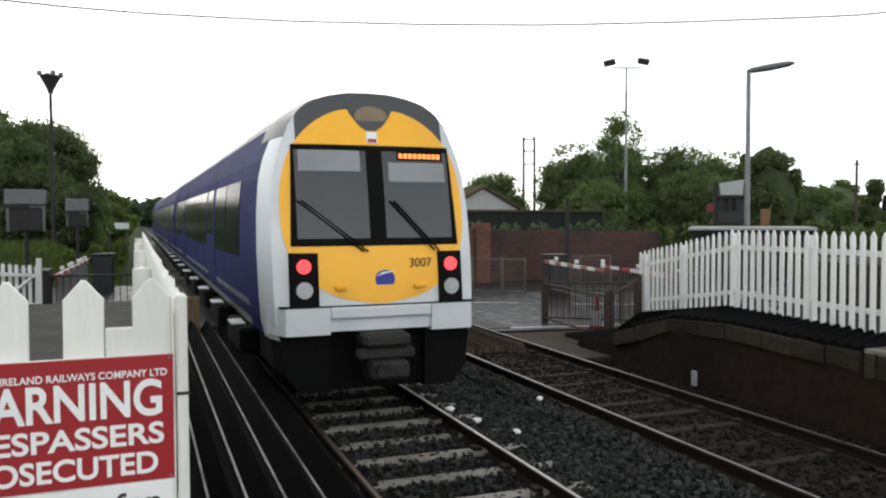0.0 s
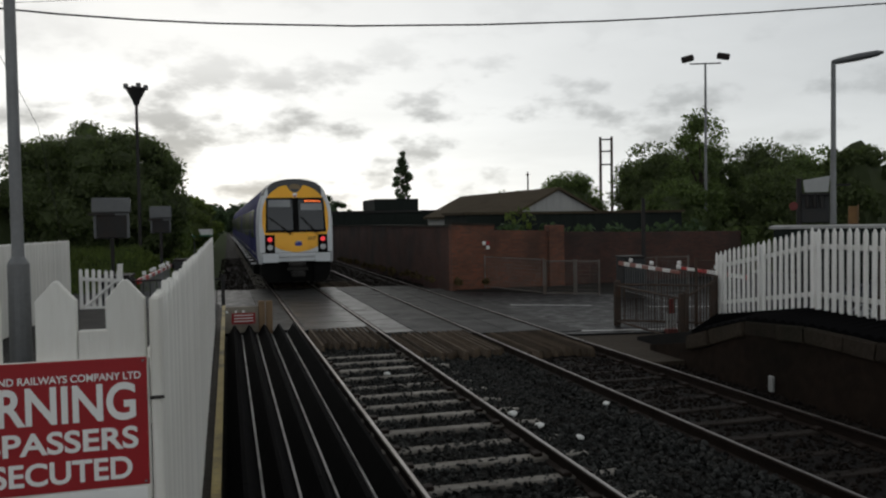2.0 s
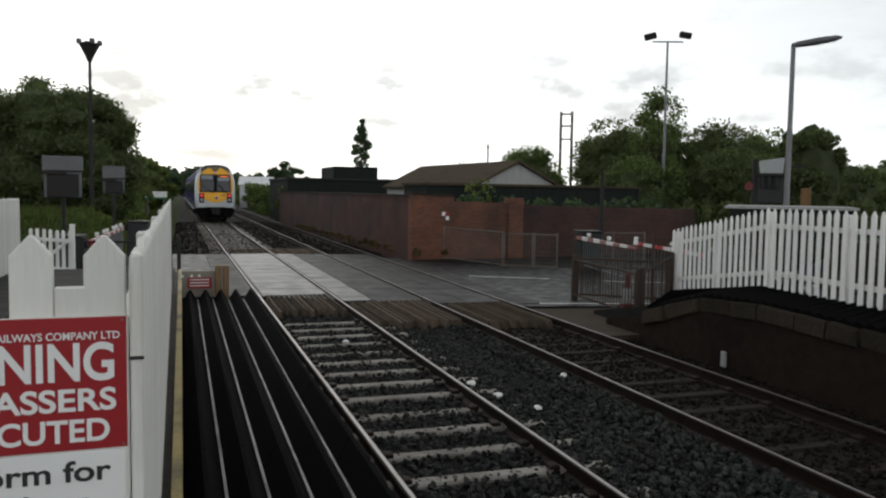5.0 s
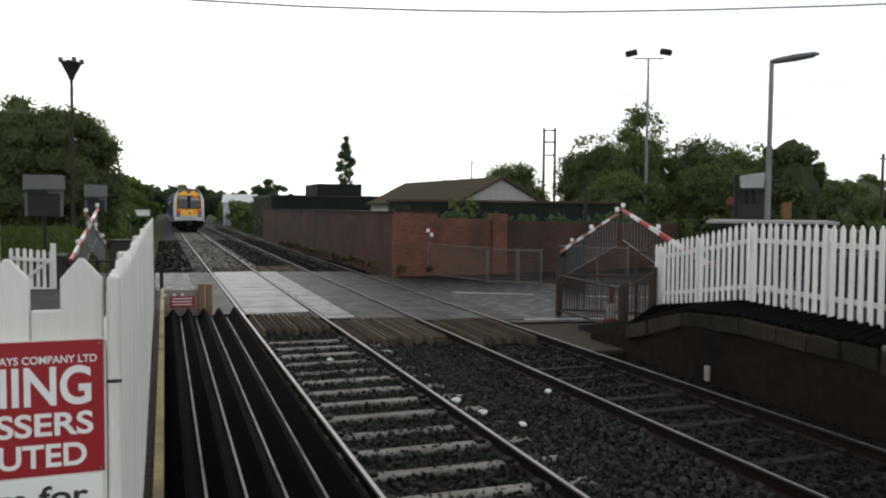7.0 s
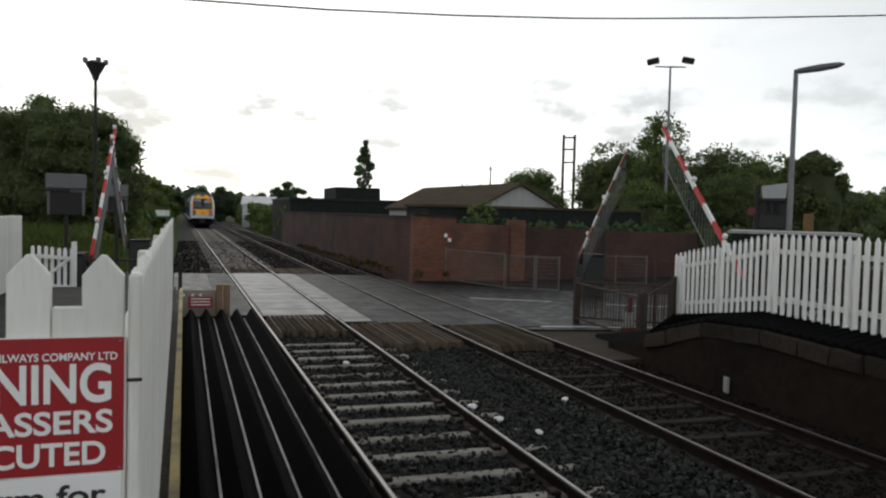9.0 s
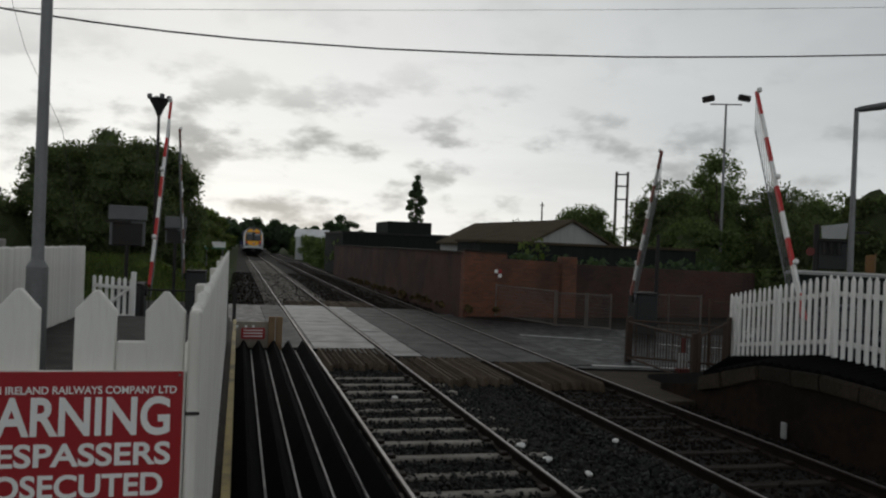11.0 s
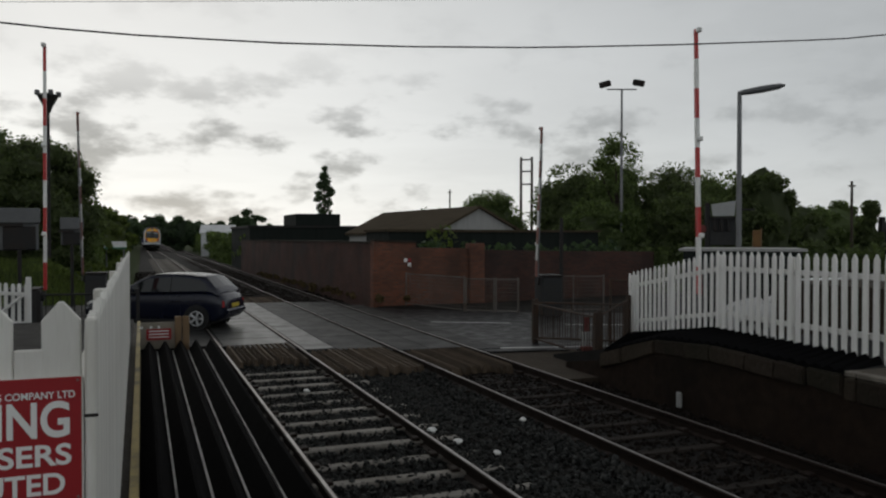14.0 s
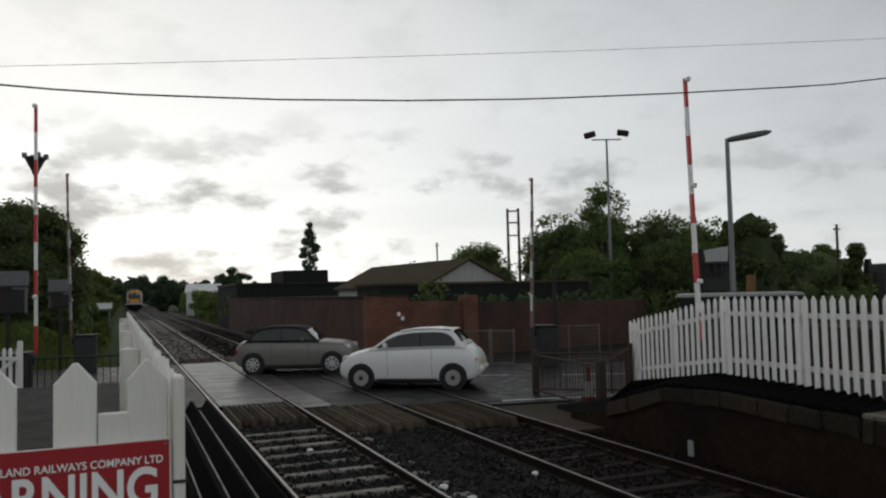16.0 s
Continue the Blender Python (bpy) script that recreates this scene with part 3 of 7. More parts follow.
def make_ballast():
    bm = bmesh.new()
    xs = [-0.1, 0.4, 1.7, 2.5, 3.3, 4.3, 5.2, 6.0, 6.9, 7.7]
    for y0, y1, step in ((-30, 18, 0.6), (18, 32, 3.0), (32, 400, 8.0)):
        n = int((y1 - y0) / step)
        rows = [[bm.verts.new((x, y0 + i * (y1 - y0) / n, -0.13 + 0.015 * noise.noise((x * 2, i * step * 2, 0)) - (0.06 if x < 0.1 or x > 7.6 else 0))) for x in xs] for i in range(n + 1)]
        for a, b in zip(rows, rows[1:]):
            for i in range(len(xs) - 1):
                bm.faces.new((a[i], a[i + 1], b[i + 1], b[i]))
    tagged(part("ballast_bed", bm, M["ballast"], smooth=True), "grey crushed stone ballast under both tracks", "ballast", kind="structure")
    # loose stones near the platform end
    rng = np.random.default_rng(5)
    ico = bmesh.new()
    bmesh.ops.create_icosphere(ico, subdivisions=1, radius=1.0)
    base = np.array([v.co[:] for v in ico.verts])
    tri = np.array([[v.index for v in f.verts] for f in ico.faces])
    ico.free()

    def scatter(name, x0, x1, y0, y1, n, r, mat, label, up=0.0):
        V, Fc = [], []
        for k in range(n):
            y = y0 + (y1 - y0) * rng.random() ** 1.35
            x = rng.uniform(x0, x1)
            if min(abs(x - r0 - drift(y)) for r0 in RAILS) < 0.07:
                continue
            s = r * rng.uniform(0.55, 1.25)
            q = Euler(rng.uniform(0, 6.3, 3)).to_matrix()
            p = base * (s * rng.uniform(0.4, 1.25, 3)) * rng.uniform(0.62, 1.25, (len(base), 1))
            p = p @ np.array(q).T + (x, y, -0.125 + up + s * 0.25)
            Fc.append(tri + len(V) * len(base))
            V.append(p)
        ob = joined(name, np.concatenate(V).tolist(), np.concatenate(Fc).tolist(), mat)
        tagged(ob, label, "ballast", kind="stuff")

    scatter("ballast_stones", 3.36, 5.22, 4.0, 17.0, 8500, 0.03, M["stone"], "loose grey ballast stones between the two tracks")
    scatter("ballast_stones", 1.76, 3.30, 4.5, 16.2, 6000, 0.03, M["stone"], "loose grey ballast stones between the rails", 0.022)
    scatter("ballast_stones", 3.40, 3.95, 4.0, 15.8, 2600, 0.03, M["stone"], "heaped grey ballast stones along the sleeper ends", 0.04)
    scatter("ballast_stones", 4.70, 5.16, 4.0, 15.0, 1500, 0.034, M["stone"], "heaped ballast stones beside the far track", 0.035)
    scatter("ballast_stones", 5.28, 7.6, 3.0, 16.0, 5200, 0.032, M["rust_stone"], "rust-stained ballast stones on the far track")
    bed = bpy.data.objects["ballast_bed"]
    shapes = []
    for k in range(10):
        me = bpy.data.meshes.new("stone")
        p = base * rng.uniform(0.4, 1.25, 3) * rng.uniform(0.62, 1.25, (len(base), 1))
        me.from_pydata(p.tolist(), [], tri.tolist())
        me.materials.append(M["single_stone"])
        shapes.append(me)
    for k in range(300):
        o = new("stone", shapes[k % 10])
        o.parent = bed
        r = rng.uniform(0.022, 0.046)
        o.matrix_basis = Matrix.LocRotScale((rng.uniform(3.42, 5.15), rng.uniform(4.6, 9.5), -0.1 + r * 0.45), Euler(rng.uniform(0, 6.3, 3)), (r, r, r))
    scatter("ballast_stones", -0.3, 7.6, 31.0, 62.0, 6000, 0.055, M["rust_stone"], "dark ballast stones beyond the crossing")


def rail_section(x):
    prof = [(-0.07, -0.159), (0.07, -0.159), (0.07, -0.148), (0.012, -0.125), (0.010, -0.045), (0.034, -0.032), (0.035, -0.008), (0.026, -0.002), (-0.026, -0.002), (-0.035, -0.008), (-0.034, -0.032), (-0.010, -0.045), (-0.012, -0.125), (-0.07, -0.148)]
    return [(x + u, v) for u, v in prof]


def make_tracks():
    for k, (a, b) in enumerate(((0, 1), (2, 3))):
        t = thing(f"track_{k + 1}", kind="structure", label="broad-gauge railway track, " + ("steel rails on pale concrete sleepers" if k == 0 else "rusty rails on dark timber sleepers"), category="railway track")
        for r in (RAILS[a], RAILS[b]):
            bm = bmesh.new()
            prism(bm, rail_section(r), 430.0, lambda u, v, w: (u + drift(w - 30), w - 30, v + 0.03))
            part("rail", bm, M["rail_side"], t)
            e = 0.018 if k == 0 else 0.014
            bm = bmesh.new()
            prism(bm, [(r - e, 0.0275), (r + e, 0.0275), (r + e, 0.032), (r - e, 0.032)], 430.0, lambda u, v, w: (u + drift(w - 30), w - 30, v))
            part("rail_head", bm, M["rail_top"], t, "polished running surface")
        c = (RAILS[a] + RAILS[b]) / 2
        mat = M["sleeper"] if k == 0 else M["old_sleeper"]
        me = None
        ch = None
        y = 3.8
        while y < 95:
            if not (15.6 < y < 30.8):
                if me is None:
                    bm = boxed(-1.28, 1.28, -0.09, 0.09, -0.24, -0.095, bevel=0.02)
                    o = part("sleeper", bm, mat, t)
                    me = o.data
                    bm = bmesh.new()
                    for s in (-1, 1):
                        for q in (-1, 1):
                            box(bm, s * 0.805 + q * 0.11 - 0.05, s * 0.805 + q * 0.11 + 0.05, -0.07, 0.07, -0.1, -0.055, bevel=0.012)
                    c0 = part("rail_chair", bm, M["rail_side"], o)
                    ch = c0.data
                else:
                    o = new("sleeper", me)
                    o.parent = t
                    if y < 30:
                        q = new("rail_chair", ch)
                        q.parent = o
                o.location = (c + drift(y) + random.uniform(-0.02, 0.02), y, random.uniform(-0.012, 0.012) + (0.012 if k == 0 else -0.015))
            y += 0.7


def make_crossing():
    t = thing("crossing_deck", kind="structure", label="wet concrete level crossing panels between the rails", category="level crossing")
    for x0, x1, y0, y1, mat in ((0.95, 1.63, 18.6, 30.6, "panel_dark"), (1.81, 3.25, 18.5, 30.6, "panel_concrete"), (3.41, 4.05, 17.3, 30.4, "panel_concrete"),
                                (4.07, 5.15, 17.0, 30.2, "panel_dark"), (5.33, 5.98, 16.5, 29.9, "panel_dark"), (6.0, 6.76, 16.5, 29.8, "panel_dark"), (6.92, 7.5, 16.1, 28.0, "panel_dark")):
        n = round((y1 - y0) / 1.2)
        for i in range(n):
            d = (y1 - y0) / n
            e = drift(y0 + (i + 0.5) * d) + 0.01
            bm = boxed(x0 + e, x1 + e, y0 + i * d + 0.006, y0 + (i + 1) * d - 0.006, -0.1, 0.012 + random.uniform(-0.002, 0.003), bevel=0.006)
            part("crossing_panel", bm, M[mat], t)
    # timber cattle guards in front of the deck
    for x0, x1, y0, y1, n in ((1.82, 3.2, 15.9, 18.42, 13), (3.45, 5.12, 14.2, 17.05, 15), (5.36, 6.72, 13.6, 16.4, 13), (1.82, 3.2, 30.8, 33, 13), (3.45, 5.12, 30.6, 33, 14)):
        g = thing("cattle_guard", kind="", label="dark weathered timber anti-trespass grid beside the crossing", category="cattle guard", group="timber grids at the crossing")
        d = (x1 - x0) / n
        for i in range(n):
            x = x0 + (i + 0.5) * d
            bm = bmesh.new()
            j = random.uniform(-0.3, 0.12)
            prism(bm, [(-d * 0.44, -0.12), (d * 0.44, -0.12), (d * 0.22, 0.02 + j * 0.08), (-d * 0.12, 0.03)], y1 - y0 + j, lambda u, v, w, x=x: (x + u, y1 - w, v + 0.01))
            part("slat", bm, M["timber"], g)


make_ground()
make_road()
make_ballast()
make_tracks()
make_crossing()

# ---- platforms ----


def make_left_platform():
    t = thing("platform_1", kind="structure", label="asphalt station platform with stone edge and worn yellow line", category="platform")
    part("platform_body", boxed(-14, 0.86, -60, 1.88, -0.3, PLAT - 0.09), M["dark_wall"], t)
    part("platform_surface", boxed(-14, 0.46, -60, 1.9, PLAT - 0.09, PLAT), M["platform"], t)
    part("coping_edge", boxed(0.464, 0.92, -60, 1.92, PLAT - 0.09, PLAT + 0.004, bevel=0.015), M["coping"], t)
    part("yellow_line", boxed(-0.15, -0.05, -60, 1.7, PLAT, PLAT + 0.004), M["yellow_line"], t)
    # narrower walkway on towards the crossing, then a slope down to the road
    bm = bmesh.new()
    prism(bm, [(1.9, -0.3), (17.4, -0.3), (20.4, -0.3), (20.4, 0.0), (17.4, 0.78), (1.9, PLAT - 0.004)], 2.98, lambda u, v, w: (-3.05 + w, u, v))
    part("walkway", bm, M["platform"], t)
    bm = boxed(-0.07, 0.05, 1.93, 16.0, PLAT - 0.16, PLAT - 0.06, bevel=0.012)
    part("walkway_coping", bm, M["coping"], t)
    bm = boxed(0.0, 0.056, 2.2, 16.0, PLAT - 0.058, PLAT - 0.02)
    part("edge_line", bm, M["yellow_line"], t, "flaking yellow edge paint")


def make_right_platform():
    t = thing("platform_2", kind="structure", label="stone-faced platform and ramp with yellow line", category="platform")
    bm = bmesh.new()
    prism(bm, [(-60, -0.3), (13.6, -0.3), (13.6, 0.05), (11.8, 0.36), (10.6, 0.66), (9.3, 0.70), (7.4, 0.70), (-60, 0.70)], 3.6, lambda u, v, w: (7.72 + w, u, v))
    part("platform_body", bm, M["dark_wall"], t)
    bm = bmesh.new()
    prism(bm, [(-60, 0.724), (7.4, 0.724), (10.0, 0.704), (10.0, PLAT - 0.01), (7.4, PLAT), (-60, PLAT)], 3.3, lambda u, v, w: (8.0 + w, u, v))
    part("platform_surface", bm, M["platform"], t)
    bm = bmesh.new()
    prism(bm, [(10.004, 0.5), (14.8, -0.28), (14.8, 0.02), (10.004, PLAT - 0.01)], 3.2, lambda u, v, w: (8.1 + w, u, v))
    part("ramp_surface", bm, M["platform"], t)
    # pale worn edge stones, then brown paving behind them
    y = -40.0
    while y < 7.0:
        d = random.uniform(0.72, 1.0)
        y1 = min(y + d, 7.02)
        j = random.uniform(-0.012, 0.012)
        part("edge_stone", boxed(7.71 + j, 7.84, y + 0.006, y1 - 0.006, 0.84, PLAT + 0.008 + j * 0.4, bevel=0.014), M["edge_stone"], t)
        part("face_stone", boxed(7.70 + j * 1.5, 7.9, y + 0.01, y1 - 0.01, 0.56, 0.836, bevel=0.02), M["face_stone"], t)
        y += d
    part("paving", boxed(7.844, 8.95, -40, 7.02, PLAT - 0.1, PLAT + 0.004), M["paving"], t)
    # rough stones that edge the ramp below the white fence
    top = [(6.9, 0.86), (8.05, 0.88), (9.3, 0.90), (10.6, 0.85), (11.8, 0.54), (13.4, 0.09)]
    y = 7.03
    while y < 12.2:
        d = random.uniform(0.45, 0.95)
        y1 = min(y + d, 12.3)
        q = [lerp_table(top, v) + random.uniform(-0.015, 0.015) for v in (y, y1)]
        x = 7.68 + random.uniform(-0.03, 0.02)
        bm = bmesh.new()
        prism(bm, [(y + 0.002, q[0] - 0.24), (y1 - 0.002, q[1] - 0.24), (y1 - 0.004, q[1]), (y + 0.004, q[0])], 0.3, lambda u, v, w: (x + w, u, v))
        bmesh.ops.bevel(bm, geom=list(bm.edges), offset=0.02, segments=2, affect="EDGES")
        for v in bm.verts:
            v.co += noise.noise_vector(v.co * 4.0) * 0.035
        part("coping_stone", bm, M["face_stone"], t)
        y = y1
    part("yellow_line", boxed(8.954, 9.06, -40, 7.02, PLAT, PLAT + 0.006), M["yellow_line"], t)


def make_rear_wall():
    t = thing("wall_platform", kind="structure", label="grey rendered platform wall with dark coping", category="wall")
    bm = bmesh.new()
    prism(bm, [(10.35, 3.0), (10.95, 8.2), (11.25, 8.2), (10.65, 3.0)], 0.9, lambda u, v, w: (u, v, PLAT - 0.02 + w))
    part("wall_face", bm, M["render_wall"], t)
    bm = bmesh.new()
    prism(bm, [(9.6, -30), (10.346, 2.996), (10.66, 2.996), (9.9, -30)], 0.9, lambda u, v, w: (u, v, PLAT - 0.02 + w))
    part("wall_face", bm, M["render_wall"], t)
    bm = bmesh.new()
    prism(bm, [(9.55, -30), (10.3, 2.996), (10.9, 8.2), (11.3, 8.2), (10.7, 3.0), (9.95, -30)], 0.07, lambda u, v, w: (u, v, PLAT + 0.882 + w))
    part("wall_coping", bm, M["coping"], t)
    part("end_pier", boxed(9.86, 10.12, 7.25, 7.6, PLAT - 0.01, PLAT + 1.18, bevel=0.015), M["render_wall"], t)
    bm = bmesh.new()
    prism(bm, [(11.32, -30), (11.32, 12), (16, 12), (16, -30)], 1.72, lambda u, v, w: (u, v, -0.1 + w))
    part("raised_bank", bm, M["earth"], t)


make_left_platform()
make_right_platform()
make_rear_wall()

# ---- picket fences ----


def picket_data(w, h, t, tip, mat, name="picket"):
    bm = bmesh.new()
    prism(bm, [(-w / 2, 0), (w / 2, 0), (w / 2, h - tip), (w * 0.06, h), (-w * 0.06, h), (-w / 2, h - tip)], t, lambda u, v, q: (u, q - t / 2, v))
    bmesh.ops.bevel(bm, geom=[e for e in bm.edges if abs(e.verts[0].co.y - e.verts[1].co.y) < 1e-6], offset=0.003, segments=1, affect="EDGES")
    bmesh.ops.recalc_face_normals(bm, faces=bm.faces)
    me = bpy.data.meshes.new(name)
    bm.to_mesh(me)
    bm.free()
    me.materials.append(mat)
    return me


def fence_run(t, a, b, pitch, me, rails=(0.25, 1.05), mat=None, rail_off=0.03, jitter=0.008, rail_h=0.075, posts=()):
    """Pickets from a to b with rails behind them."""
    mat = mat or M["white"]
    a, b = Vector(a), Vector(b)
    d = b - a
    flat = math.hypot(d.x, d.y)
    ang = math.degrees(math.atan2(d.y, d.x))
    n = max(1, round(flat / pitch))
    for i in range(n + 1):
        p = a + d * (i / n)
        o = new("picket", me)
        o.parent = t
        o.matrix_basis = pose(p.x, p.y, p.z + random.uniform(-jitter, jitter), 0, random.uniform(-0.5, 0.5), ang)
    side = Vector((-d.y, d.x, 0)).normalized() * rail_off
    for z in rails:
        bm = bmesh.new()
        p, q = a + side, b + side
        prism(bm, [(0, z), (1, z), (1, z + rail_h), (0, z + rail_h)], 0.04, lambda u, v, w, p=p, q=q: (p.x + (q.x - p.x) * u + side.x / abs(rail_off) * w, p.y + (q.y - p.y) * u + side.y / abs(rail_off) * w, p.z + (q.z - p.z) * u + v))
        part("fence_rail", bm, mat, t)
    for f in posts:
        p = a + d * f + side * 2.2
        bm = boxed(p.x - 0.05, p.x + 0.05, p.y - 0.05, p.y + 0.05, p.z - 0.05, p.z + 1.28, bevel=0.008)
        part("post", bm, mat, t)


def make_fences():
    # right: along the ramp and round the platform's end
    t = thing("picket_fence", label="white-painted wooden picket fence along the platform ramp", category="fence")
    me = picket_data(0.095, 1.34, 0.022, 0.07, M["white"])
    A, B, C, D = (9.75, 14.5, 0.36), (9.0, 10.8, 0.88), (8.6, 7.2, 0.9), (9.86, 7.36, 0.9)
    fence_run(t, A, B, 0.205, me, rails=(0.27, 1.02), posts=(0.02, 0.5), rail_off=0.03)
    fence_run(t, B, C, 0.178, me, rails=(0.27, 1.02), posts=(0.0, 0.5), rail_off=0.03)
    fence_run(t, C, D, 0.17, me, rails=(0.27, 1.02), posts=(0.95,), rail_off=0.03)
    part("corner_board", boxed(8.52, 8.66, 7.13, 7.17, 0.88, 2.24, bevel=0.006), M["white"], t)
    # black ridged mats on the ramp outside the fence
    t = thing("trespass_guard", label="black ridged rubber anti-trespass mats outside the white fence", category="trespass guard")
    edge = [(6.9, 0.87), (8.05, 0.89), (9.3, 0.91), (10.6, 0.86), (11.8, 0.55), (13.4, 0.10), (14.6, 0.0)]
    for a, b in ((A, B), (B, C)):
        a, b = Vector(a), Vector(b)
        n = round((b - a).length / 0.2)
        for i in range(n):
            p, q = a + (b - a) * (i / n), a + (b - a) * ((i + 1) / n)
            ye = [min(v.y - 0.25, 12.0 + 0.1 * max(0.0, v.y - 12.25)) for v in (p, q)]
            rings = []
            for f in (0.0, 0.5, 1.0):
                c = p + (q - p) * f
                yy = ye[0] + (ye[1] - ye[0]) * f
                k = 0.13 if f == 0.5 else 0.0
                inner = Vector((c.x - 0.03, c.y, c.z - 0.03 + k))
                outer = Vector((7.73, yy, lerp_table(edge, yy) + 0.012 + k * 0.35))
                rings.append([inner, outer, outer - Vector((0, 0, 0.05 + k * 0.3)), inner - Vector((0, 0, 0.2 + k))])
            part("ridge", loft(bmesh.new(), rings), M["rubber"], t)
    # left: run beside the track, seen end on
    t = thing("picket_fence", label="weathered white picket fence beside the track panels", category="fence")
    me2 = picket_data(0.085, 1.36, 0.022, 0.035, M["old_white"])
    fence_run(t, (-0.045, 2.06, 0.9), (-0.1, 13.0, 0.86), 0.1, me2, rails=(0.3, 1.08), mat=M["old_white"], rail_off=0.03, jitter=0.015, posts=(0.25, 0.5, 0.75, 0.99))
    # left: far side of the walkway
    t = thing("picket_fence", label="tall close-set white picket fence by the walkway", category="fence")
    fence_run(t, (-3.3, 2.5, 0.88), (-2.92, 17.4, 0.8), 0.1, me2, rails=(0.3, 1.05), mat=M["old_white"], rail_off=0.03, posts=(0.1, 0.3, 0.5, 0.7, 0.9))


def make_end_fence():
    t = thing("end_fence", label="white wooden fence with broad pointed boards closing the platform end", category="fence")
    y = 2.0
    me = picket_data(0.088, 1.40, 0.022, 0.045, M["old_white"])
    for x, dz in ((-0.098, 0.0), (-0.26, 0.0), (-0.42, 0.0), (-0.58, 0.0), (-0.74, 0.0), (-0.9, 0), (-1.06, 0), (-1.22, 0)):
        o = new("picket", me)
        o.parent = t
        o.matrix_basis = pose(x, y + 0.02, 0.905 + dz, 0, random.uniform(-0.4, 0.4), 0)
    part("infill_board", boxed(-0.21, -0.142, y + 0.008, y + 0.03, 0.9, 2.19, bevel=0.003), M["old_white"], t)
    part("end_post", boxed(-0.052, -0.026, y - 0.02, y + 0.06, 0.9, 2.265, bevel=0.005), M["old_white"], t)
    part("wire_tie", rod(bmesh.new(), (-0.054, y - 0.022, 2.03), (-0.022, y - 0.022, 2.03), 0.004), M["dark_steel"], t)
    part("backing_board", boxed(-1.3, -0.055, y - 0.012, y + 0.006, 0.9, 2.125, bevel=0.004), M["old_white"], t)
    for z in (1.15, 1.95):
        part("fence_rail", boxed(-1.3, -0.06, y + 0.034, y + 0.08, z, z + 0.09), M["old_white"], t)
    # red warning board
    s = thing("warning_sign", (-0.3135, y - 0.014, 1.977), 1.0, label="red enamel warning sign with white lettering on the white fence", category="sign")
    part("plate", boxed(-0.2535, 0.2535, -0.004, 0.0, -0.152, 0.148, bevel=0.0015), M["red_sign"], s)
    words("lettering", "NORTHERN IRELAND RAILWAYS COMPANY LTD", 0.0236, M["sign_white"], s, pose(0, -0.0052, 0.099, 90, 0, 0), width=0.478, bold=0.0004)
    words("lettering", "WARNING", 0.118, M["sign_white"], s, pose(0.0, -0.0052, 0.008, 90, 0, 0), width=0.462, bold=0.0028)
    words("lettering", "TRESPASSERS", 0.07, M["sign_white"], s, pose(0.0, -0.0052, -0.061, 90, 0, 0), width=0.462, bold=0.0016)
    words("lettering", "PROSECUTED", 0.071, M["sign_white"], s, pose(0.0, -0.0052, -0.131, 90, 0, 0), width=0.43, bold=0.0016)
    for x in (-0.245, 0.245):
        for z in (-0.144, 0.14):
            part("screw", rod(bmesh.new(), (x, -0.0035, z), (x, -0.006, z), 0.003), M["galv"], s)
    s2 = thing("platform_sign", (-0.3135, y - 0.014, 1.735), 1.0, label="white sign board with black lettering below the warning sign", category="sign")
    part("plate", boxed(-0.25, 0.248, -0.004, 0.0, -0.13, 0.085, bevel=0.0015), M["sign_white"], s2)
    words("lettering", "Platform for", 0.066, M["sign_black"], s2, pose(0.015, -0.0052, 0.02, 90, 0, 0), width=0.40, bold=0.0012)
    words("lettering", "Portadown", 0.066, M["sign_black"], s2, pose(0.015, -0.0052, -0.052, 90, 0, 0), width=0.32, bold=0.0012)


def make_trespass_panels():
    t = thing("trespass_guard", label="black ridged rubber anti-trespass panels with pale lines in the grooves", category="trespass guard")
    for k in range(7):
        y0, y1 = 2.6 + k * 2.25, min(18.3, 2.6 + (k + 1) * 2.25 - 0.012)
        for i in range(5):
            xc = 0.225 + 0.32 * i
            w = 0.152
            r = 0.152 if i < 4 else 0.12
            poly = [(xc - w, -0.12), (xc + r, -0.12), (xc + r, -0.03), (xc + 0.02, 0.2), (xc - 0.02, 0.2), (xc - w, -0.03)]
            bm = bmesh.new()
            prism(bm, poly, y1 - y0, lambda u, v, q, y0=y0: (u, y0 + q, v))
            p = part("ridge", bm, M["rubber"], t)
            # a pale strip runs along the bottom between neighbouring ridges
            if i < 4:
                part("groove", boxed(xc + 0.149, xc + 0.172, y0, y1, -0.1, -0.008), M["groove_strip"], p, "pale strip along the groove")


make_fences()
make_end_fence()
make_trespass_panels()

M["pale_board"] = material("pale_stained_board", (0.3, 0.27, 0.22), (0.2, 0.175, 0.14), 0.7, scale=4, bump=0.3, dirt=(0.1, 0.085, 0.07), dirt_amount=0.6)
M["pale_timber"] = material("sawn_brown_timber", (0.26, 0.17, 0.09), (0.16, 0.1, 0.055), 0.7, scale=5, bump=0.4, stretch=(5, 5, 0.8))

# ---- brick walls, cabins and railings by the crossing ----


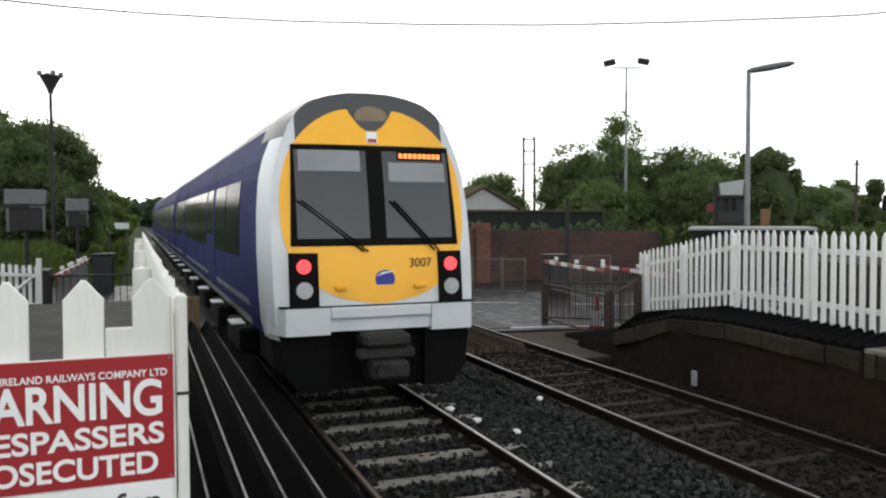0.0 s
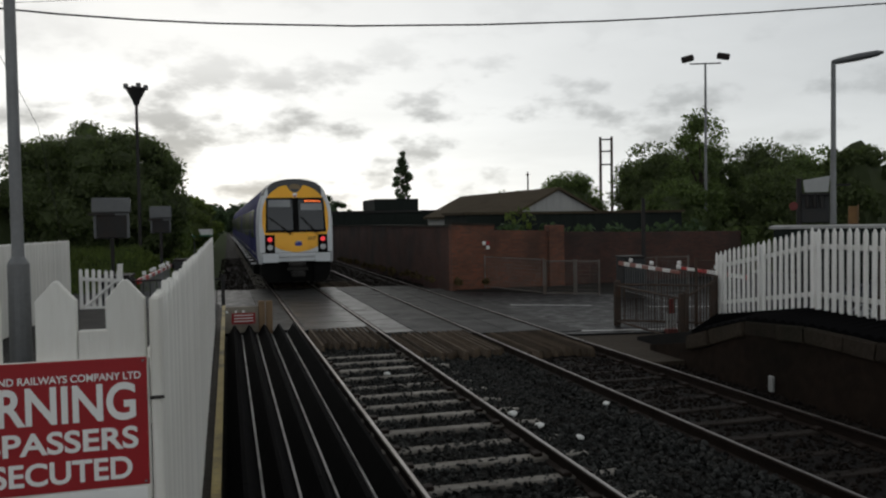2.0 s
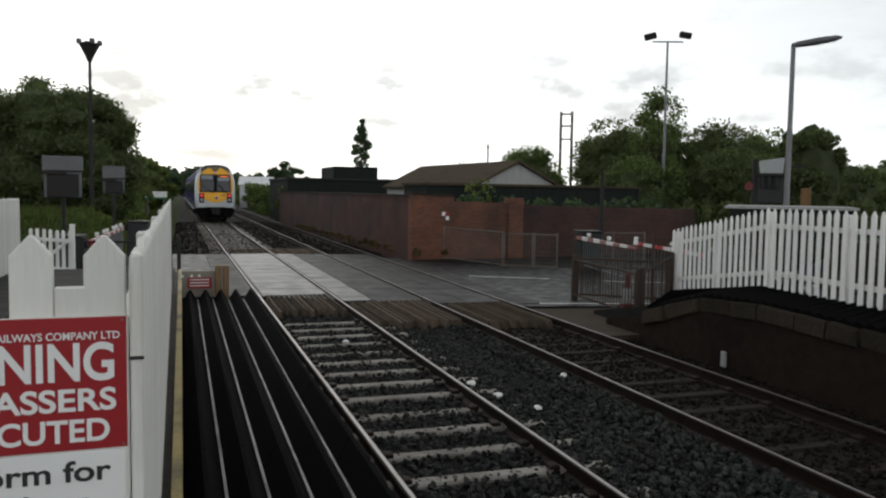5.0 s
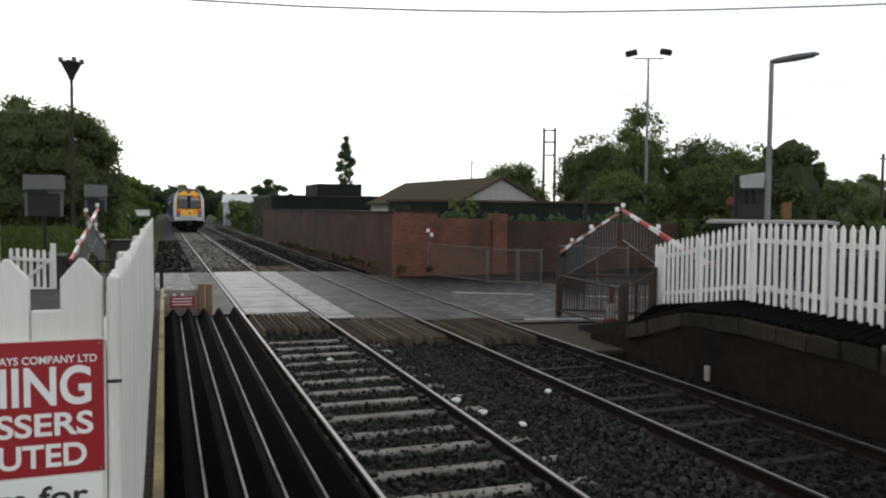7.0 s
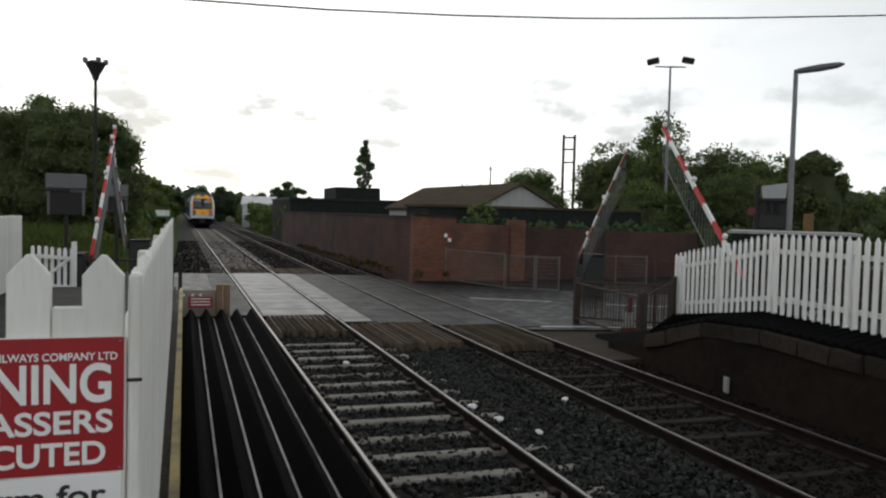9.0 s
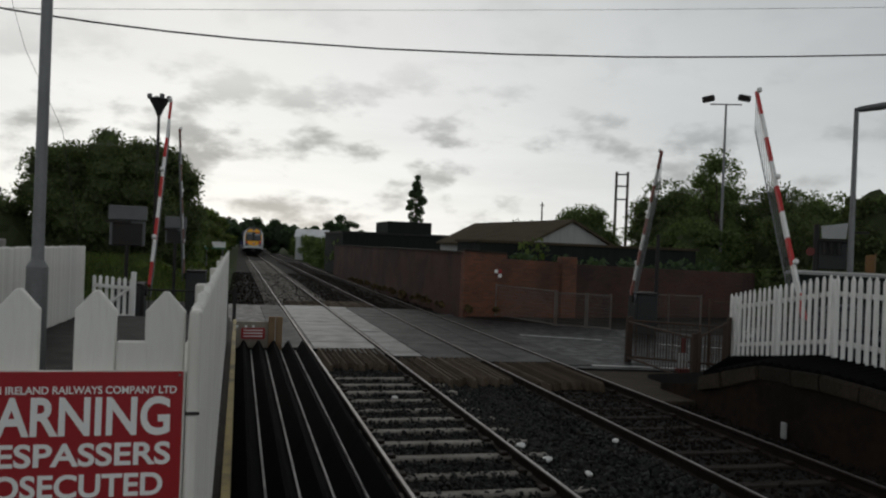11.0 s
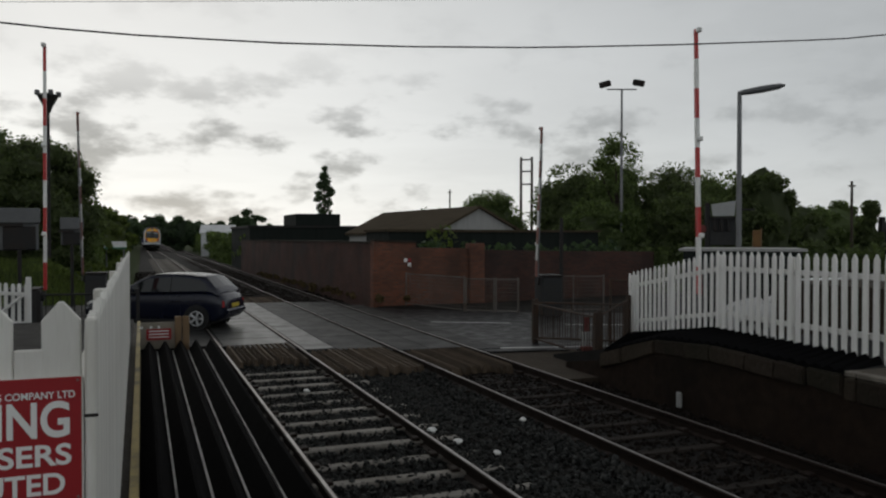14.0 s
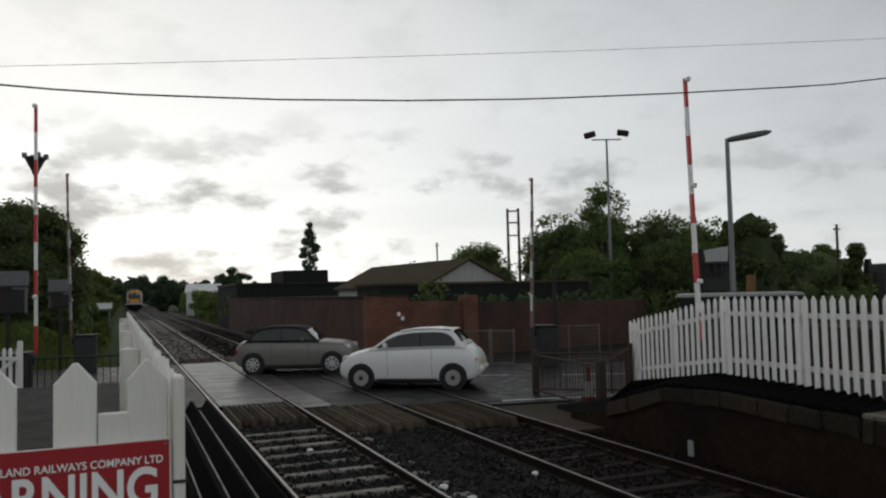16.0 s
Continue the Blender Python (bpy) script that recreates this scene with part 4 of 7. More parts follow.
def wall_run(t, pts, h0, h1, thick, mat, cap=None):
    for (a, b), (ha, hb) in zip(zip(pts, pts[1:]), zip(h0, h0[1:])):
        d = Vector((b[0] - a[0], b[1] - a[1], 0))
        n = Vector((-d.y, d.x, 0)).normalized() * thick
        bm = bmesh.new()
        prism(bm, [(0, -0.3), (1, -0.3), (1, hb), (0, ha)], 1.0, lambda u, v, w: (a[0] + d.x * u + n.x * w, a[1] + d.y * u + n.y * w, v))
        part("wall_face", bm, mat, t)
        if cap:
            e = n.normalized() * 0.04
            L = d.length
            k = max(1, round(L / 0.9))
            for i in range(k):
                u0, u1 = i / k + 0.004 / L, (i + 1) / k - 0.004 / L
                bm = bmesh.new()
                prism(bm, [(u0, ha + (hb - ha) * u0), (u1, ha + (hb - ha) * u1), (u1, ha + (hb - ha) * u1 + 0.075), (u0, ha + (hb - ha) * u0 + 0.075)], 1.0,
                      lambda u, v, w: (a[0] + d.x * u - e.x + (n.x + 2 * e.x) * w, a[1] + d.y * u - e.y + (n.y + 2 * e.y) * w, v))
                part("coping", bm, cap, t)


def make_walls():
    t = thing("wall_trackside", kind="structure", label="long weathered red brick wall beside the railway", category="wall")
    wall_run(t, [(7.85, 28.2), (7.3, 40), (6.75, 59)], [2.2, 2.2, 2.15], None, -0.34, M["brick_along"], M["coping"])
    t = thing("wall_corner", kind="structure", label="orange-red brick wall at the crossing with a ragged top", category="wall")
    wall_run(t, [(7.86, 27.9), (9.5, 28.0)], [2.28, 2.22], None, 0.34, M["brick_orange"], M["coping"])
    wall_run(t, [(9.504, 28.0), (11.6, 28.05)], [2.05, 2.0], None, 0.34, M["brick_orange"])
    part("pier", boxed(11.604, 12.2, 27.9, 28.4, -0.3, 2.2, bevel=0.02), M["brick_orange"], t)
    wall_run(t, [(12.204, 28.1), (17, 29), (21.2, 30)], [1.95, 1.85, 1.8], None, 0.34, M["brick"])
    s = thing("wall_notice", (9.16, 27.985, 1.5), label="small red and white notice plates on the brick wall", category="sign")
    for x, z, m in ((-0.08, 0.12, "sign_white"), (0.1, -0.08, "sign_white"), (0.1, 0.12, "red_sign")):
        part("plate", boxed(x * 0.8 - 0.06, x * 0.8 + 0.06, -0.015, 0.0, z * 0.8 - 0.065, z * 0.8 + 0.065), M[m], s)


def mesh_fence(a, b, h, label, bays=2, mat="dull_galv", gap=0.055):
    t = thing("mesh_fence", label=label, category="fence", group="mesh panels by the crossing")
    a, b = Vector(a), Vector(b)
    for k in range(bays + 1):
        p = a + (b - a) * (k / bays)
        part("post", rod(bmesh.new(), p, p + Vector((0, 0, h + 0.05)), 0.032), M[mat], t)
    for k in range(bays):
        p, q = a + (b - a) * ((k + 0.03) / bays), a + (b - a) * ((k + 0.97) / bays)
        for z in (0.06, h):
            part("frame_bar", rod(bmesh.new(), p + Vector((0, 0, z)), q + Vector((0, 0, z)), 0.022, n=6), M[mat], t)
        bm = bmesh.new()
        n = round((q - p).length / gap)
        for i in range(1, n):
            c = p + (q - p) * (i / n)
            rod(bm, c + Vector((0, 0, 0.06)), c + Vector((0, 0, h)), 0.004, n=4)
        for i in range(1, round(h / 0.12)):
            z = 0.06 + i * 0.12
            rod(bm, p + Vector((0, 0, z)), q + Vector((0, 0, z)), 0.004, n=4)
        part("mesh", bm, M[mat], t)


def railing(a, b, h, label, n, mat="dark_steel"):
    t = thing("railing", label=label, category="railing")
    a, b = Vector(a), Vector(b)
    for p in (a, b):
        part("post", boxed(p.x - 0.04, p.x + 0.04, p.y - 0.04, p.y + 0.04, p.z - 0.15, p.z + h + 0.05, bevel=0.005), M[mat], t)
    for z in (0.1, h - 0.05):
        part("top_rail" if z > 0.5 else "bottom_rail", rod(bmesh.new(), a + Vector((0, 0, z)), b + Vector((0, 0, z)), 0.022), M[mat], t)
    for i in range(1, n):
        p = a + (b - a) * (i / n)
        part("bar", rod(bmesh.new(), p + Vector((0, 0, 0.1)), p + Vector((0, 0, h - 0.05)), 0.009, n=6), M[mat], t)


def make_crossing_furniture():
    mesh_fence((9.0, 27.6, 0), (9.95, 24.4, 0), 1.12, "grey steel mesh fence panel before the brick wall", 1)
    mesh_fence((9.98, 24.3, 0), (10.75, 23.8, 0), 1.08, "narrow grey steel mesh gate", 1)
    mesh_fence((10.8, 23.75, 0), (11.4, 23.35, 0), 1.08, "narrow grey steel mesh panel by the barrier box", 1)
    mesh_fence((12.3, 23.4, 0), (14.4, 23.1, 0), 1.15, "grey steel mesh fence beside the road", 2)
    railing((8.6, 16.7, 0.0), (8.56, 13.9, -0.05), 0.95, "rusty brown steel railing beside the track", 24, "rust_rail")
    railing((8.64, 13.88, -0.05), (9.68, 14.46, 0.2), 0.98, "rusty brown steel railing joining the white fence", 10, "rust_rail")
    railing((8.68, 16.74, 0.0), (10.3, 15.5, 0.0), 0.97, "brown steel railing along the road edge", 15, "rust_rail")
    mesh_fence((10.15, 15.9, 0.0), (11.5, 15.0, 0.0), 1.45, "tall rusty mesh panel behind the white fence", 1, "rust_rail")
    b = thing("marker_post", (9.2, 15.35, 0.0), label="short red and white banded marker post", category="post")
    part("foot", boxed(-0.13, 0.13, -0.1, 0.1, -0.05, 0.06, bevel=0.02), M["dull_red"], b)
    part("red_panel", boxed(-0.05, 0.05, -0.02, 0.02, 0.38, 0.7, bevel=0.008), M["dull_red"], b)
    for x in (-0.085, 0.0, 0.085):
        part("white_panel", boxed(x - 0.022, x + 0.022, -0.02, 0.02, 0.06, 0.376, bevel=0.005), M["grey_clad"], b)
    # warning board at the end of the rubber panels
    t = thing("panel_end_board", label="pale timber board with red warning plate between brown posts", category="sign")
    part("board", boxed(-0.02, 0.8, 18.42, 18.47, 0.02, 0.6, bevel=0.008), M["pale_board"], t)
    for x in (0.82, 0.98):
        part("post", boxed(x - 0.07, x + 0.07, 18.32, 18.45, -0.1, 0.72, bevel=0.01), M["pale_timber"], t)
    for x in (0.05, 0.24, 0.4):
        part("stud", boxed(x, x + 0.05, 18.40, 18.419, 0.47, 0.52), M["sign_white"], t)
    part("red_plate", boxed(0.17, 0.68, 18.40, 18.418, 0.22, 0.46), M["red_sign"], t, "red plate with unreadable white lines")
    for z in (0.27, 0.335, 0.40):
        part("text_bar", boxed(0.22, 0.63, 18.394, 18.399, z, z + 0.022), M["sign_white"], t)
    # plate on the white fence
    t = thing("fence_notice", (8.84, 7.175, 1.78), 7.0, label="red notice plate with white text lines on the picket fence", category="sign")
    part("plate", boxed(-0.21, 0.21, -0.03, -0.02, -0.16, 0.16), M["red_sign"], t)
    for z in (0.08, 0.02, -0.045, -0.11):
        part("text_bar", boxed(-0.15, 0.15, -0.034, -0.0305, z, z + 0.016), M["sign_white"], t)
    t = thing("track_marker", (7.68, 10.04, -0.12), label="small white numbered marker at the platform foot", category="marker")
    part("plate", boxed(-0.02, 0.02, -0.055, 0.055, 0.0, 0.23, bevel=0.01), M["grey_clad"], t)
    for k, (x, y, r) in enumerate(((3.62, 9.75, 0.07), (3.72, 9.1, 0.06), (3.95, 8.45, 0.05), (2.6, 13.0, 0.05), (5.0, 9.9, 0.05))):
        bm = bmesh.new()
        bmesh.ops.create_icosphere(bm, subdivisions=2, radius=r)
        for v in bm.verts:
            v.co *= 1 + 0.35 * noise.noise(v.co * 18 + Vector((k, 0, 0)))
            v.co.z *= 0.6
        o = part("pale_stone", bm, M["white_band"])
        o.location = (x, y, -0.06)
        tagged(o, "pale whitish stone lying on the ballast", "stone", "pale stones by the rail")
    t = thing("handrail", label="yellow tubular steel handrail by the platform wall", category="handrail")
    bm = bmesh.new()
    pts = [(10.14, 7.5, 1.54), (10.42, 7.05, 1.83), (10.46, 6.98, 1.855), (10.66, 6.96, 1.855), (10.69, 6.96, 1.83), (10.69, 6.96, 1.71)]
    for p, q in zip(pts, pts[1:]):
        rod(bm, p, q, 0.024)
    part("rail", bm, M["yellow_rail"], t)
    part("bracket", rod(bmesh.new(), (10.69, 6.96, 1.715), (10.86, 6.97, 1.7), 0.014), M["yellow_rail"], t)
    # low cabin with a white roof edge
    t = thing("relay_cabin", label="low dark cabin with a white flat roof edge", category="cabin")
    bm = bmesh.new()
    prism(bm, [(12.6, 16.5), (14.7, 14.8), (16.5, 17.0), (14.4, 18.7)], 2.2, lambda u, v, w: (u, v, -0.1 + w))
    part("shell", bm, M["dark_clad"], t)
    bm = bmesh.new()
    prism(bm, [(12.5, 16.55), (14.75, 14.7), (16.65, 17.0), (14.4, 18.85)], 0.06, lambda u, v, w: (u, v, 2.104 + w))
    part("roof", bm, M["grey_clad"], t)


make_walls()
make_crossing_furniture()

# ---- barriers ----
ARMS = []


def barrier(x, y, turn, L, label, red="red_band"):
    """A lifting barrier; the arm lies along the thing's own +x and swings up about y."""
    t = thing("level_crossing_barrier", (x, y, 0.0), turn, label=label, category="barrier", group="level crossing barriers")
    part("machine_case", boxed(-0.5, 0.34, -0.3, 0.34, -0.1, 1.2, bevel=0.03), M["case_grey"], t)
    part("case_door", boxed(-0.44, 0.28, -0.318, -0.302, 0.05, 1.1, bevel=0.008), M["case_grey"], t)
    part("lid", boxed(-0.53, 0.37, -0.33, 0.37, 1.203, 1.26, bevel=0.015), M["dark_steel"], t)
    arm = thing("arm", (0, -0.38, 1.05))
    arm.parent = t
    n = 9
    part("pivot", rod(bmesh.new(), (0, 0.0, 0), (0, 0.16, 0), 0.12, n=12), M["dark_steel"], arm)
    for i in range(n):
        a, b = 0.15 + (L - 0.15) * i / n, 0.15 + (L - 0.15) * (i + 1) / n
        w0, w1 = 0.06 - 0.026 * i / n, 0.06 - 0.026 * (i + 1) / n
        bm = bmesh.new()
        prism(bm, [(a, -w0), (b, -w1), (b, w1), (a, w0)], 0.07, lambda u, v, w: (u, w - 0.06, v))
        part("red_band" if i % 2 == 0 else "white_band", bm, M[red if i % 2 == 0 else "white_band"], arm)
    for q in (0.25, 0.6, 0.995):
        part("lamp", boxed(L * q - 0.07, L * q + 0.03, -0.07, 0.03, 0.08, 0.19, bevel=0.02), M["white_band"], arm)
    # hanging skirt: bars that stay upright while the arm lifts, and a lower rail that keeps level with it
    sk = part("skirt_rail", rod(bmesh.new(), (0.7, 0, 0), (L - 0.12, 0, 0), 0.014, n=6), M["galv"], arm)
    sk.location = (0, -0.02, -0.8)
    bars = []
    k = round((L - 0.85) / 0.2)
    bar_mesh = None
    for i in range(k + 1):
        if bar_mesh is None:
            o = part("skirt_bar", rod(bmesh.new(), (0, 0, 0), (0, 0, -0.75), 0.009, n=4), M["galv"], arm)
            bar_mesh = o.data
        else:
            o = new("skirt_bar", bar_mesh)
            o.parent = arm
        o.location = (0.7 + (L - 0.82) * i / k, -0.02, -0.05)
        bars.append(o)
    ARMS.append((arm, sk, bars))
    return t


barrier(10.68, 14.0, 81.0, 5.8, "red and white lifting barrier behind the white fence")
barrier(12.1, 22.6, 261.0, 4.8, "faded red and white lifting barrier by the brick wall", "faded_band")
barrier(-2.45, 21.0, 88.0, 5.95, "red and white lifting barrier beside the walkway")
barrier(-1.35, 29.3, 268.0, 5.5, "faded red and white lifting barrier across the road", "faded_band")

# ---- lamps, masts and boards ----


def make_poles():
    t = thing("lamp_column", (-1.83, 8.6, PLAT - 0.02), label="grey galvanised lamp column with a wide base on the platform", category="street lamp")
    part("base", rod(bmesh.new(), (0, 0, 0), (0, 0, 1.2), 0.105, 0.1, n=14), M["galv"], t)
    part("collar", rod(bmesh.new(), (0, 0, 1.2), (0, 0, 1.27), 0.1, 0.06, n=14), M["galv"], t)
    part("pole", rod(bmesh.new(), (0, 0, 1.27), (0, 0, 7.0), 0.058, 0.045, n=12), M["galv"], t)
    part("lamp_head", boxed(-0.1, 0.55, -0.12, 0.12, 6.95, 7.12, bevel=0.04), M["grey_box"], t)

    t = thing("lamp_column", (10.25, 4.2, PLAT), label="grey lamp column with two lanterns and a security camera", category="street lamp")
    part("base", rod(bmesh.new(), (0, 0, 0), (0, 0, 1.15), 0.12, 0.115, n=14), M["galv"], t)
    part("collar", rod(bmesh.new(), (0, 0, 1.15), (0, 0, 1.3), 0.115, 0.07, n=14), M["galv"], t)
    part("pole", rod(bmesh.new(), (0, 0, 1.3), (0, 0, 4.9), 0.062, 0.05, n=12), M["galv"], t)
    for s in (-1, 1):
        d = Vector((0.62 * s * -1, 0.62 * s * 0.75, 0))
        a = part("arm", rod(bmesh.new(), (0, 0, 4.78), (d.x * 0.35, d.y * 0.35, 4.86), 0.022), M["galv"], t)
        bm = bmesh.new()
        e = d.normalized()
        f = Vector((-e.y, e.x, 0))
        rings = []
        for u, w, h in ((0.18, 0.05, 0.04), (0.3, 0.1, 0.07), (0.5, 0.14, 0.1), (0.66, 0.11, 0.07), (0.74, 0.04, 0.03)):
            c = e * u + Vector((0, 0, 4.86 + 0.12 * u))
            rings.append([c + f * (w * math.cos(k * math.pi / 5)) + Vector((0, 0, h * math.sin(k * math.pi / 5))) for k in range(10)])
        loft(bm, rings)
        part("lantern", bm, M["dark_steel"], t, "dark lantern with a glass bowl", smooth=True)
    c = thing("security_camera", (10.25, 4.2, PLAT + 4.42), label="white bullet security camera on the lamp column", category="camera")
    part("bracket", rod(bmesh.new(), (-0.05, 0.02, -0.02), (-0.2, 0.13, 0.0), 0.018), M["white_metal"], c)
    part("housing", rod(bmesh.new(), (-0.14, 0.1, 0.13), (-0.44, 0.33, 0.0), 0.06, 0.055, n=12), M["white_metal"], c)
    part("lens", rod(bmesh.new(), (-0.441, 0.331, -0.001), (-0.46, 0.345, -0.008), 0.045, n=12), M["pane"], c)

    t = thing("street_lamp", (15.9, 18.4, -0.1), label="tall grey street lamp with a flat lantern", category="street lamp")
    part("pole", rod(bmesh.new(), (0, 0, 0), (0, 0, 6.6), 0.09, 0.06, n=12), M["galv"], t)
    bm = bmesh.new()
    rings = []
    for u, w, h in ((-0.05, 0.06, 0.05), (0.1, 0.11, 0.08), (0.6, 0.16, 0.1), (1.05, 0.14, 0.08), (1.2, 0.06, 0.03)):
        rings.append([(u * 0.83 + w * math.cos(k * math.pi / 5) * 0.55, -u * 0.55 + w * math.cos(k * math.pi / 5) * 0.83, 6.6 + 0.14 * u + h * math.sin(k * math.pi / 5)) for k in range(10)])
    loft(bm, rings)
    part("lantern", bm, M["grey_box"], t, smooth=True)

    t = thing("floodlight_mast", (23.0, 35.4, -0.1), label="slim grey mast with twin floodlights", category="floodlight")
    part("pole", rod(bmesh.new(), (0, 0, 0), (0, 0, 10.0), 0.09, 0.05, n=10), M["galv"], t)
    part("crossbar", rod(bmesh.new(), (-0.62, 0.4, 10.06), (0.62, -0.4, 10.0), 0.035), M["galv"], t)
    for s in (-1, 1):
        m = Matrix.Translation((s * -0.7 * -1, s * 0.45 * -1, 10.3)) @ pose(0, 0, 0, 18, s * 12, -33)
        part("floodlight", box(bmesh.new(), -0.3, 0.3, -0.14, 0.14, -0.13, 0.17, bevel=0.05, m=m), M["dark_steel"], t)

    t = thing("mast", (-3.6, 38.0, -0.1), label="dark mast with a cluster of cameras on top", category="mast")
    part("pole", rod(bmesh.new(), (0, 0, 0), (0, 0, 7.9), 0.085, 0.06, n=10), M["dark_steel"], t)
    bm = bmesh.new()
    loft(bm, [[(r * math.cos(k * math.pi / 4), r * math.sin(k * math.pi / 4), z) for k in range(8)] for r, z in ((0.1, 7.8), (0.16, 8.0), (0.42, 8.5), (0.42, 8.56))])
    part("head_frame", bm, M["dark_steel"], t)
    for a in (20, 110, 200, 290):
        x, y = 0.42 * math.cos(radians(a)), 0.42 * math.sin(radians(a))
        part("camera_unit", boxed(x - 0.1, x + 0.1, y - 0.1, y + 0.1, 8.5, 8.72, bevel=0.03), M["grey_box"], t)

    t = thing("pole_frame", (28.1, 56.6, -0.1), label="two-pole timber frame carrying power lines", category="power pole")
    for x in (-0.36, 0.36):
        part("pole", rod(bmesh.new(), (x, -x * 0.6, 0), (x, -x * 0.6, 8.7), 0.13, 0.1), M["bark"], t)
    for z in (8.5, 7.6, 6.6):
        part("crossbar", rod(bmesh.new(), (-0.42, 0.25, z), (0.42, -0.25, z), 0.06), M["dark_steel"], t)
    for x, y, h, lab in ((35.5, 32.7, 5.5, "thin timber telegraph pole beyond the platform"), (-5.3, 19.4, 9.0, "dark timber telegraph pole beside the station building"), (14.41, 26.0, 3.23, "grey steel post before the brick wall"), (25.1, 65.4, 6.6, "far slim lamp post")):
        t = thing("telegraph_pole", (x, y, -0.1), label=lab, category="pole")
        part("pole", rod(bmesh.new(), (0, 0, 0), (0, 0, h), 0.09, 0.065), M["dark_steel" if h < 5 else "bark"], t)
        if h > 5:
            part("crossarm", rod(bmesh.new(), (-0.16, 0.08, h - 0.25), (0.16, -0.08, h - 0.25), 0.04), M["bark"], t)
        if h > 8:
            part("bracket_lamp", boxed(-0.4, -0.12, -0.1, 0.1, 5.3, 5.45, bevel=0.03), M["dark_steel"], t)
    for x, y, z in ((38.0, 33.0, 4.9), (31.0, 26.5, 3.6), (26.0, 22.0, 3.5)):
        t = thing("gate_post", (x, y, -0.1), label="thick dark square post beyond the wall", category="post")
        part("post", boxed(-0.13, 0.13, -0.13, 0.13, 0, z * 0.62 + 0.6, bevel=0.01), M["dark_steel"], t)

    # backs of the road signals
    def signal_back(x, y, z0, z1, w, turn, label):
        t = thing("road_signal", (x, y, -0.1), turn, label=label, category="traffic signal", group="road signals seen from behind")
        part("post", rod(bmesh.new(), (0, 0, 0), (0, 0, z1), 0.055), M["dark_steel"], t)
        part("backboard", boxed(-w / 2, w / 2, -0.06, -0.02, z0 + (z1 - z0) * 0.05, z1, bevel=0.02), M["grey_box"], t)
        for s in (-1, 1):
            part("lamp_case", rod(bmesh.new(), (s * w * 0.27, 0.02, z0 + (z1 - z0) * 0.45), (s * w * 0.27, 0.3, z0 + (z1 - z0) * 0.45), 0.15, 0.12, n=12), M["dark_steel"], t)
        part("hood", boxed(-w * 0.54, w * 0.54, -0.16, 0.2, z1 - 0.42, z1 + 0.02, bevel=0.03), M["grey_box"], t)
        part("rear_case", boxed(-w * 0.42, w * 0.42, -0.11, -0.062, z0 + 0.08, z1 - 0.5, bevel=0.02), M["dark_steel"], t)
        part("cable", rod(bmesh.new(), (w * 0.12, -0.08, z0 + 0.3), (0.02, -0.1, z1 - 0.2), 0.02), M["dark_steel"], t)
        part("bracket", boxed(-w * 0.62, w * 0.1, -0.18, -0.161, z1 - 0.5, z1 - 0.43), M["dark_steel"], t)

    signal_back(-3.2, 25.9, 2.1, 3.35, 1.0, 5, "grey back of a road crossing signal on a post")
    signal_back(-2.2, 31.0, 2.2, 3.2, 0.7, 5, "smaller grey back of a crossing signal on a post")
    t = thing("road_signal", (16.0, 19.3, -0.1), -38, label="pale grey back of a road crossing signal with red disc", category="traffic signal", group="road signals seen from behind")
    part("post", rod(bmesh.new(), (-0.36, 0, 0), (-0.36, 0, 3.55), 0.075), M["dark_steel"], t)
    bm = bmesh.new()
    prism(bm, [(-0.22, 3.16), (0.38, 3.16), (0.42, 3.6), (-0.26, 3.5)], 0.09, lambda u, v, w: (u, w - 0.14, v))
    part("hood", bm, M["pale_grey"], t, "pale tilted hood")
    part("backboard", boxed(-0.3, 0.42, -0.04, 0.02, 2.3, 3.14, bevel=0.02), M["case_grey"], t)
    for x in (-0.16, 0.02, 0.2):
        part("lamp_case", rod(bmesh.new(), (x, -0.06, 3.1), (x + 0.02, -0.1, 2.72), 0.075, 0.05, n=10), M["dark_steel"], t)
    part("visor", boxed(-0.3, 0.5, -0.16, -0.045, 3.06, 3.13, bevel=0.02), M["dark_steel"], t)
    part("red_disc", rod(bmesh.new(), (-0.5, -0.06, 2.78), (-0.5, 0.02, 2.78), 0.12, n=16), M["dull_red"], t)
    part("bracket", boxed(0.42, 0.95, -0.03, 0.02, 3.32, 3.37), M["dark_steel"], t)
    t = thing("orange_cabinet", (17.35, 19.3, -0.1), -38, label="dull orange equipment case on a post behind the fence", category="cabinet")
    part("post", rod(bmesh.new(), (0, 0, 0), (0, 0, 2.2), 0.05), M["dark_steel"], t)
    part("case", boxed(-0.13, 0.13, -0.1, 0.1, 2.2, 2.75, bevel=0.03), M["orange_case"], t)
    part("edge_strip", boxed(0.09, 0.13, -0.125, -0.102, 2.25, 2.8), M["pale_timber"], t)

    t = thing("lineside_board", (-1.6, 60.0, -0.1), label="white board with green edge standing in the grass", category="sign")
    for x in (-0.55, 0.55):
        part("post", boxed(x - 0.04, x + 0.04, -0.03, 0.03, 0, 1.7), M["galv"], t)
    part("board", boxed(-0.72, 0.72, -0.06, -0.032, 1.7, 2.2, bevel=0.01), M["sign_white"], t)
    part("green_edge", boxed(-0.72, 0.72, -0.07, -0.062, 1.68, 1.8), M["green_sign"], t)

    # overhead wires
    def wire(name, pts, r, label):
        bm = bmesh.new()
        ps = [Vector(p) for p in pts]
        for p, q in zip(ps, ps[1:]):
            rod(bm, p, q, r, n=5)
        tagged(part(name, bm, M["dark_steel"]), label, "cable", kind="structure")

